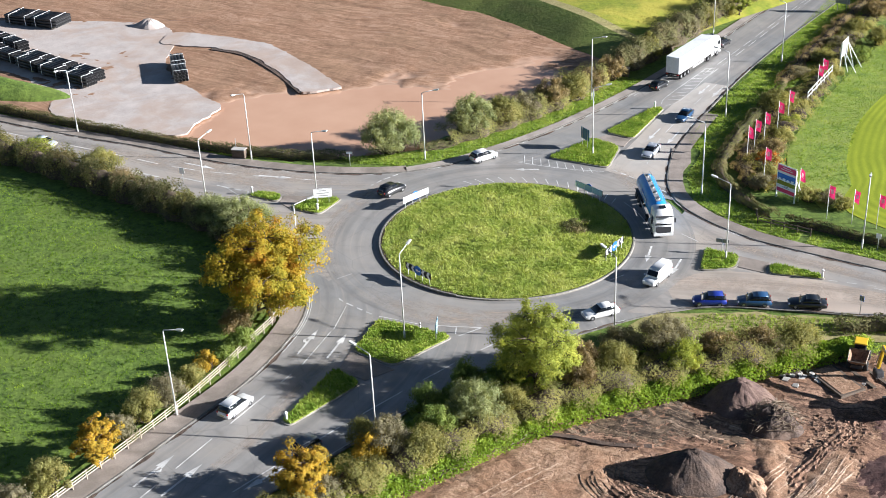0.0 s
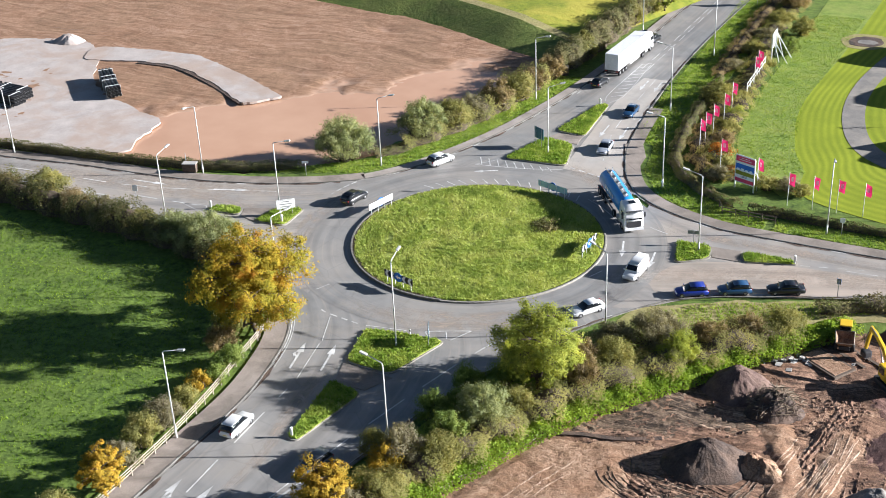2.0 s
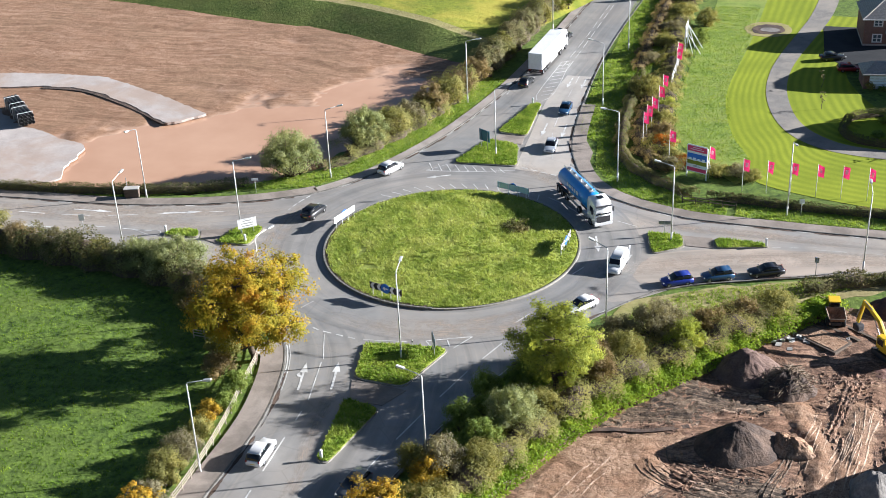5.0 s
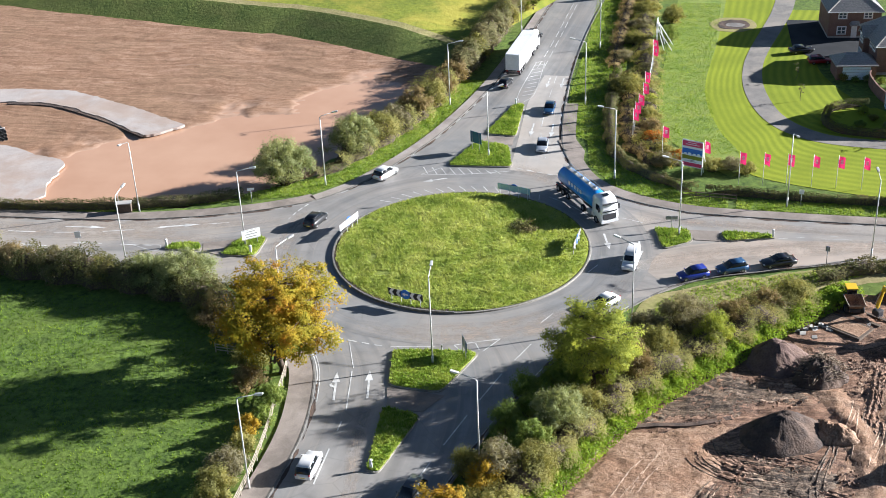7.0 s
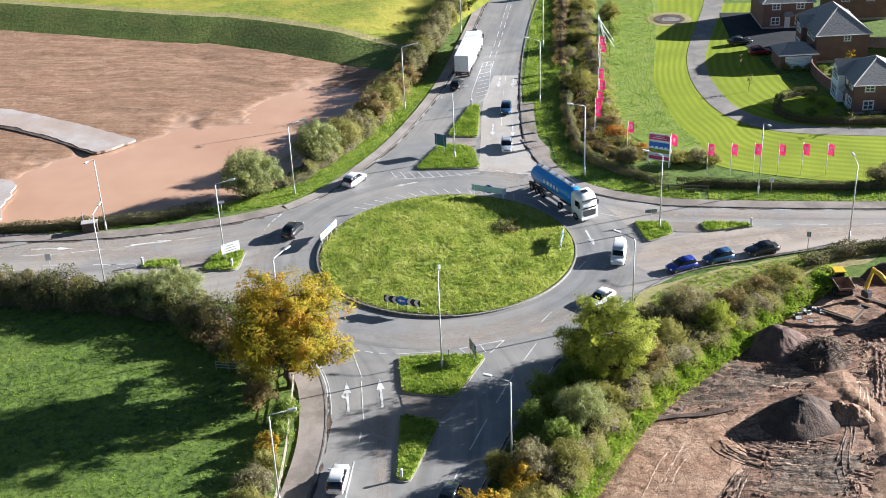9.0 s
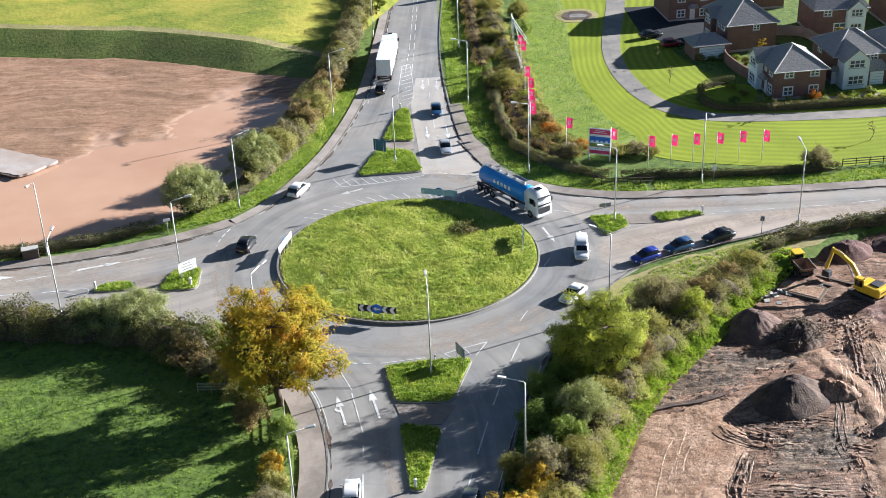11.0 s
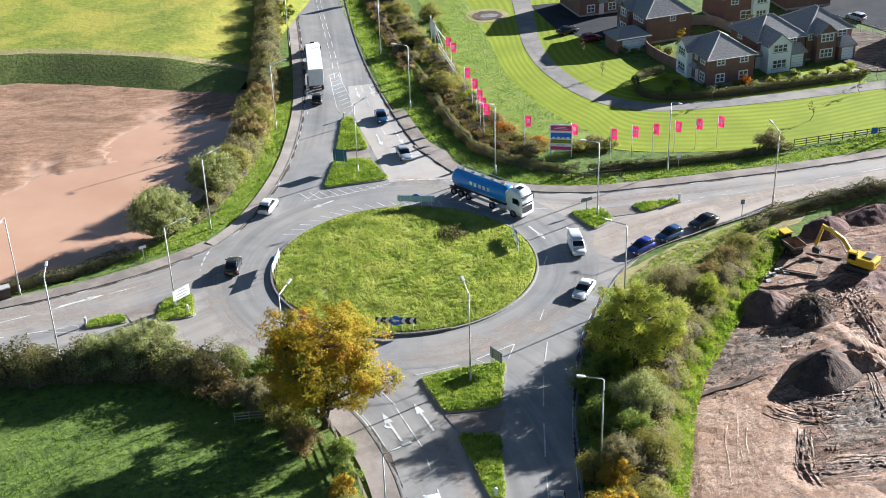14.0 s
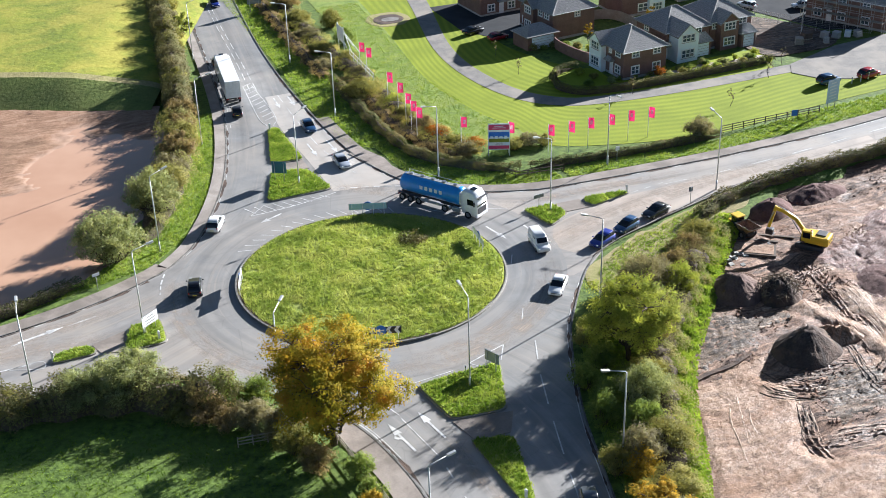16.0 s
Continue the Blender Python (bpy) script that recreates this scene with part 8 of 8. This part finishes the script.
def gable_bay(t, x, w, depth, eaves, rise, m, wall="render_white", garage=False):
    """A projecting two-storey bay with a gable, on the wall plane m."""
    b = part("bay", box(x, -depth / 2, eaves / 2 - 0.1, w, depth, eaves + 0.2, m=m), wall, t)
    bm = bmesh.new()
    G = [[bm.verts.new(m @ Vector(p)) for p in ((x - w / 2, y, eaves), (x + w / 2, y, eaves), (x, y, eaves + rise))] for y in (-depth, 0.1)]
    bm.faces.new(G[0]), bm.faces.new(G[1])
    for i in range(3):
        bm.faces.new((G[0][i], G[0][(i + 1) % 3], G[1][(i + 1) % 3], G[1][i]))
    bmesh.ops.recalc_face_normals(bm, faces=bm.faces)
    part("gable", bm, wall, b)
    bm = bmesh.new()
    o, k = 0.3, rise / (w / 2)
    for s in (-1, 1):
        q = [(x, -depth - o), (x + s * (w / 2 + o), -depth - o), (x + s * (w / 2 + o), 2.6), (x, 2.6)]
        top = [bm.verts.new(m @ Vector((px, py, eaves + rise + 0.06 - k * abs(px - x)))) for px, py in q]
        low = [bm.verts.new(m @ Vector((px, py, eaves + rise - 0.1 - k * abs(px - x)))) for px, py in q]
        bm.faces.new(top), bm.faces.new(low[::-1])
        for i in range(4):
            bm.faces.new((top[i], low[i], low[(i + 1) % 4], top[(i + 1) % 4]))
    bmesh.ops.recalc_face_normals(bm, faces=bm.faces)
    part("bay_roof", bm, "roof_slate", b)
    mm = m @ Matrix.Translation((0, -depth, 0))
    window(b, x, 1.45, w * 0.6, 1.35, mm, 3, 2)
    window(b, x, 4.05, w * 0.6, 1.2, mm, 3, 2)
    part("fascia", box(x, -depth - 0.02, eaves - 0.05, w + 0.4, 0.06, 0.12, m=mm @ Matrix.Translation((0, depth, 0))), "white_paint", b)


def house(x, y, turn, w, d, eaves, rise, label, south=(), west=(), east=(), door=None, hip=1.0, bays=(), chimney=False, garage=None, storeys=2):
    """A detached brick house; local x along its front (y = 0), y to its back."""
    t = thing("house", label, "house", pose(x, y, -0.1, 0, 0, turn), "houses")
    part("wall", box(w / 2, d / 2, eaves / 2, w, d, eaves), "brick_red", t)
    part("plinth", box(w / 2, d / 2, 0.2, w + 0.06, d + 0.06, 0.4), "concrete", t)
    bm = bmesh.new()
    r = hip_roof(bm, 0, w, 0, d, eaves + 0.02, rise, 0.4, hip)
    rf = part("roof", bm, "roof_slate", t)
    ridge_tiles(rf, r, 0, w, 0, d, eaves + 0.02) if hip > 0.5 else None
    gt = part("gutter", box(w / 2, -0.42, eaves - 0.14, w + 0.8, 0.1, 0.1), "white_paint", t)
    S = Matrix()
    Wm = pose(0, d, 0, 0, 0, -90)
    Em = pose(w, 0, 0, 0, 0, 90)
    for m, lst in ((S, south), (Wm, west), (Em, east)):
        for q in lst:
            window(t, *q, m)
    if door is not None:
        face, dx = door
        m = {"s": S, "w": Wm}[face]
        dr = part("door", box(dx, -0.02, 1.15, 0.95, 0.1, 2.1, 0.02, m), "white_paint", t)
        part("handle", box(dx + 0.36, -0.09, 1.1, 0.05, 0.05, 0.2, m=m), "rim_metal", dr)
        bm = bmesh.new()
        hip_roof(bm, dx - 0.8, dx + 0.8, -0.9, 0.0, 2.6, 0.6, 0.1, 0.6)
        bmesh.ops.transform(bm, matrix=m, verts=bm.verts)
        part("porch_roof", bm, "roof_slate", t)
    for face, bx, bw, dep, wall in bays:
        gable_bay(t, bx, bw, dep, eaves, bw * 0.42, {"s": S, "w": Wm}[face], wall)
    if garage:
        gx, gw, gd = garage[:3]
        gy = garage[3] if len(garage) > 3 else 0.0
        G = Matrix.Translation((0, gy, 0))
        part("garage_wall", box(gx + gw / 2, -gd / 2 + 0.1, 1.25, gw, gd, 2.5, m=G), "brick_red", t)
        bm = bmesh.new()
        hip_roof(bm, gx, gx + gw, gy - gd + 0.1, gy + 0.2, 2.5, 1.4, 0.3, 0.8)
        part("garage_roof", bm, "roof_slate", t)
        gdoor = part("garage_door", box(gx + gw / 2, -gd + 0.06, 1.1, gw * 0.72, 0.1, 2.1, 0.02, G), "render_white", t)
        for k in range(4):
            part("panel_line", box(gx + gw / 2, -gd + 0.0, 0.4 + 0.45 * k, gw * 0.7, 0.03, 0.04, m=G), "concrete", gdoor)
    if chimney:
        part("chimney", box(w * 0.3, d * 0.5, eaves + rise * 0.9, 0.7, 0.5, 1.6, 0.02), "brick_red", t)
    return t


W1, W2 = 1.4, 4.0
house(-12.6, 167.0, 5, 8.0, 8.8, 4.7, 2.7, "red-brick detached house, hipped slate roof, white gabled bay", south=((2.2, W1, 1.4, 1.3), (6.2, W1, 1.4, 1.3), (2.2, W2, 1.3, 1.0), (6.2, W2, 1.3, 1.0)), west=((7.2, W1, 1.4, 1.3), (7.2, W2, 1.3, 1.0), (5.0, W2, 0.7, 0.9)), door=("w", 5.4), bays=(("w", 1.9, 3.6, 0.9, "render_white"),))
house(-1.9, 172.6, 5, 8.6, 8.5, 4.7, 2.8, "brick house with a tall white rendered front gable", south=((6.4, W2, 1.2, 1.0),), west=((3.0, W2, 1.2, 1.0),), hip=0.9, bays=(("s", 2.6, 4.0, 2.6, "render_white"),), garage=(5.0, 3.0, 1.6), door=("s", 0.3))
house(7.1, 173.8, 5, 8.4, 8.6, 4.8, 2.8, "brick house with white-framed bay windows and a garage", south=((0.9, W2, 0.9, 1.0), (6.6, W2, 1.6, 1.0)), west=((3.0, W2, 1.2, 1.0), (6.0, W1, 1.2, 1.2)), hip=0.9, bays=(("s", 3.0, 3.6, 1.4, "brick_red"),), garage=(5.2, 2.9, 2.0), door=("s", 5.2))
house(-14.4, 189.0, 8, 8.6, 10.5, 4.8, 3.4, "large brick house with a grey slate roof and dark garage", south=((5.0, W2, 1.0, 0.9),), west=((8.6, W2, 1.4, 1.1), (6.6, W2, 1.2, 1.1), (1.6, W1, 1.3, 1.2)), hip=0.9, bays=(("w", 4.0, 3.0, 0.9, "brick_red"),), garage=(-6.4, 6.0, 4.6, 2.4))
house(-20.5, 206.5, 6, 8.6, 9.0, 4.8, 3.2, "brick house at the back of the court", south=((2.2, W1, 1.4, 1.3), (6.4, W1, 1.4, 1.3), (2.2, W2, 1.3, 1.0), (6.4, W2, 1.3, 1.0)), door=("s", 4.3), hip=0.9)
house(-8.0, 211.0, 3, 9.6, 8.5, 4.8, 3.2, "brick house behind the gardens with a slate roof", south=((2.2, W2, 1.3, 1.0), (6.6, W2, 1.3, 1.0), (2.2, W1, 1.3, 1.2)), west=((3, W2, 1.2, 1.0),), hip=0.9)
house(2.0, 195.0, 3, 9.0, 8.0, 4.8, 3.2, "brick house with a pale new slate roof behind a fence", south=((2.2, W2, 1.3, 1.0), (6.6, W2, 1.3, 1.0), (4.5, W1, 2.0, 1.4)), hip=0.5, bays=(("s", 7.0, 3.2, 0.8, "render_white"),))
house(31.6, 181.5, -62, 15.0, 8.5, 4.8, 3.2, "unfinished brick terrace behind scaffolding", south=((2.2, W1, 1.4, 1.3), (6.6, W1, 1.4, 1.3), (11, W1, 1.4, 1.3), (2.2, W2, 1.3, 1.0), (6.6, W2, 1.3, 1.0), (11, W2, 1.3, 1.0)), west=((3, W2, 1.2, 1.0),), door=("s", 4.4), hip=0.6)
house(16.0, 199.0, 3, 9.0, 8.0, 4.8, 3.2, "brick house with a slate roof beyond the gardens", south=((2.2, W2, 1.3, 1.0), (6.6, W2, 1.3, 1.0)), hip=0.5)


def scaffold(x, y, turn, w, h):
    t = thing("scaffold", "grey tube scaffolding with timber boards", "scaffold", pose(x, y, -0.05, 0, 0, turn))
    n = int(w / 2)
    for i in range(n + 1):
        for yy in (0, 1.1):
            part("standard", tube(bmesh.new(), [(i * w / n, yy, 0), (i * w / n, yy, h)], [0.04, 0.04], 6), "galvanised", t)
    for z in (2.0, 4.0):
        part("board_deck", box(w / 2, 0.55, z, w, 1.1, 0.06), "timber_pale", t)
        for yy in (0, 1.1):
            part("ledger", tube(bmesh.new(), [(0, yy, z + 1), (w, yy, z + 1)], [0.035, 0.035], 6), "galvanised", t)


scaffold(29.8, 180.6, -62, 15, 5.4)


def garden_wall(pts, high, material, label, name="garden_wall", width=0.22):
    ob = strip(name, pts, width, high, material, -0.1, 40, kind="")
    tagged(ob, label, "wall")


garden_wall([(-14.6, 188.4), (-15.6, 184.8), (-15.0, 180), (-13.9, 176.6), (-12.9, 176.2)], 1.8, "brick_red", "curved red-brick garden wall")
garden_wall([(-5.4, 197), (0.2, 195.2), (1.8, 189), (2.2, 184)], 1.8, "timber_pale", "close-boarded timber garden fence", "garden_fence", 0.08)
garden_wall([(-4.4, 176.6), (-2.6, 178)], 1.8, "brick_red", "short brick wall between two houses")
hedge("hedge", [(-22.6, 171.8), (-23.2, 167.4), (-20.4, 164.2), (-12, 163.2), (-4, 163.4), (5, 163.9), (13, 164.4)], 1.1, 1.1, "leaf_hedge", "low clipped garden hedge, dark green", 150, 0.17, rag=0.1)
hedge("hedge", [(-22.6, 171.8), (-20.6, 174.0), (-17, 175.2)], 1.1, 1.2, "leaf_hedge", "low clipped garden hedge, dark green", 150, 0.17, rag=0.1)
outline("garden_bed", [(-19.5, 173), (-21, 166), (-12, 164.3), (13, 165.2), (13, 170.5), (-3, 169), (-4, 166.2), (-13.5, 166.4), (-14.2, 174)], "mown_lawn", -0.05, 0.02, 40, label="small front lawns of the houses")
strip("garden_path", [(-14, 165.4), (-9.6, 165.4), (-5, 166.6), (-1, 166.9), (3, 167.6), (7, 166.6), (10, 167.4), (13.4, 167.0)], 1.3, 0.03, "gravel", -0.03, 60, label="winding pale gravel path through the front gardens")
for _i in range(30):
    bush(-13 + 0.88 * _i, 164.6 + 0.5 * math.sin(_i * 2.1) + (2.9 if _i % 3 == 0 else 0), 0.6 + 0.12 * (_i % 5), 0.55 + 0.1 * (_i % 4), (GRN, OLV, WIL, GRN, LIM)[_i % 5], "rounded clipped garden shrub", 0.16, lumps=4)
for _i, _q in enumerate(((-8, 164.8), (-5.4, 165), (-2.6, 165.4), (-0.6, 167.4), (1.4, 165.2), (3.8, 165.9), (5.8, 166.8), (8.6, 165.8), (11.0, 166.6), (12.6, 168.6), (-11.2, 165), (-14.6, 167), (-16.4, 169.6), (-18.4, 167.2), (-17.6, 172.2), (-0.4, 165), (2.4, 168.2), (-12.5, 183.4), (-13.6, 185.4), (-11.2, 181.6), (-17.6, 185.6), (-15.8, 186.2), (-19.4, 186.0))):
    bush(*_q, 0.9 + 0.5 * ((_i * 7) % 5) / 5, 0.8 + 0.25 * ((_i * 3) % 4) / 4, (GRN, WIL, OLV, GRN, LIM)[_i % 5], "rounded garden shrub", 0.16, lumps=5)
bush(-6.6, 166.0, 1.9, 1.0, ORG, "copper-leaved garden shrub by the house corner", 0.17, lumps=6)
for _q in ((-9.8, 184.6, 4.0, 1.2), (3.6, 187.6, 4.2, 1.3)):
    tree(*_q[:2], _q[2], _q[3], GLD, "slender young tree with orange-gold leaves", 0.3, 7, 4, 60, 0.2)
for _q in ((-26.6, 185.5), (-26.4, 176.5), (-14, 161), (8.6, 158.4), (-3.4, 150.6), (14.0, 162.6)):
    tree(*_q, 3.0, 0.7, BAR, "newly planted sapling, nearly bare, on the lawn", 0.45, 6, 3, 14, 0.14)


def mesh_fence(pts):
    t = thing("site_fence", "galvanised mesh panels fencing the new road", "fence")
    P = curve(pts, 13)
    for i, p in enumerate(P):
        part("post", tube(bmesh.new(), [(p[0], p[1], -0.05), (p[0], p[1], 2.0)], [0.03, 0.03], 6), "galvanised", t)
        if i:
            q = P[i - 1]
            for z in [0.15 + 0.3 * k for k in range(7)]:
                part("wire", tube(bmesh.new(), [(q[0], q[1], z), (p[0], p[1], z)], [0.012, 0.012], 4), "galvanised", t)


mesh_fence([(19.5, 190), (24, 181), (29.5, 173), (36, 169)])


def yard_clutter():
    for i, (x, y, s, mt) in enumerate(((24.6, 171.4, 1.6, "timber_dark"), (27.6, 170.4, 1.2, "concrete"), (29.4, 169.6, 1.3, "galvanised"), (31.4, 169.2, 1.1, "white_paint"), (22.0, 169.6, 1.4, "timber_pale"), (26.2, 168.0, 0.9, "concrete"), (33.0, 168.6, 1.2, "galvanised"))):
        t = thing("building_materials", "stacked pallet of building materials", "pallet", pose(x, y, 0.02, 0, 0, 15 * i), "stacked materials")
        part("pallet", box(0, 0, 0.08, s, s, 0.14, 0.01), "timber_pale", t)
        for k in range(3):
            part("block", box((k - 1) * 0.08, 0, 0.3 + 0.32 * k, s * 0.92, s * 0.9, 0.3, 0.03), mt, t)


yard_clutter()
for _q in ((18.4, 150.6), (20.2, 150.8), (21.8, 151.0)):
    marker_post(*_q, 1.2)
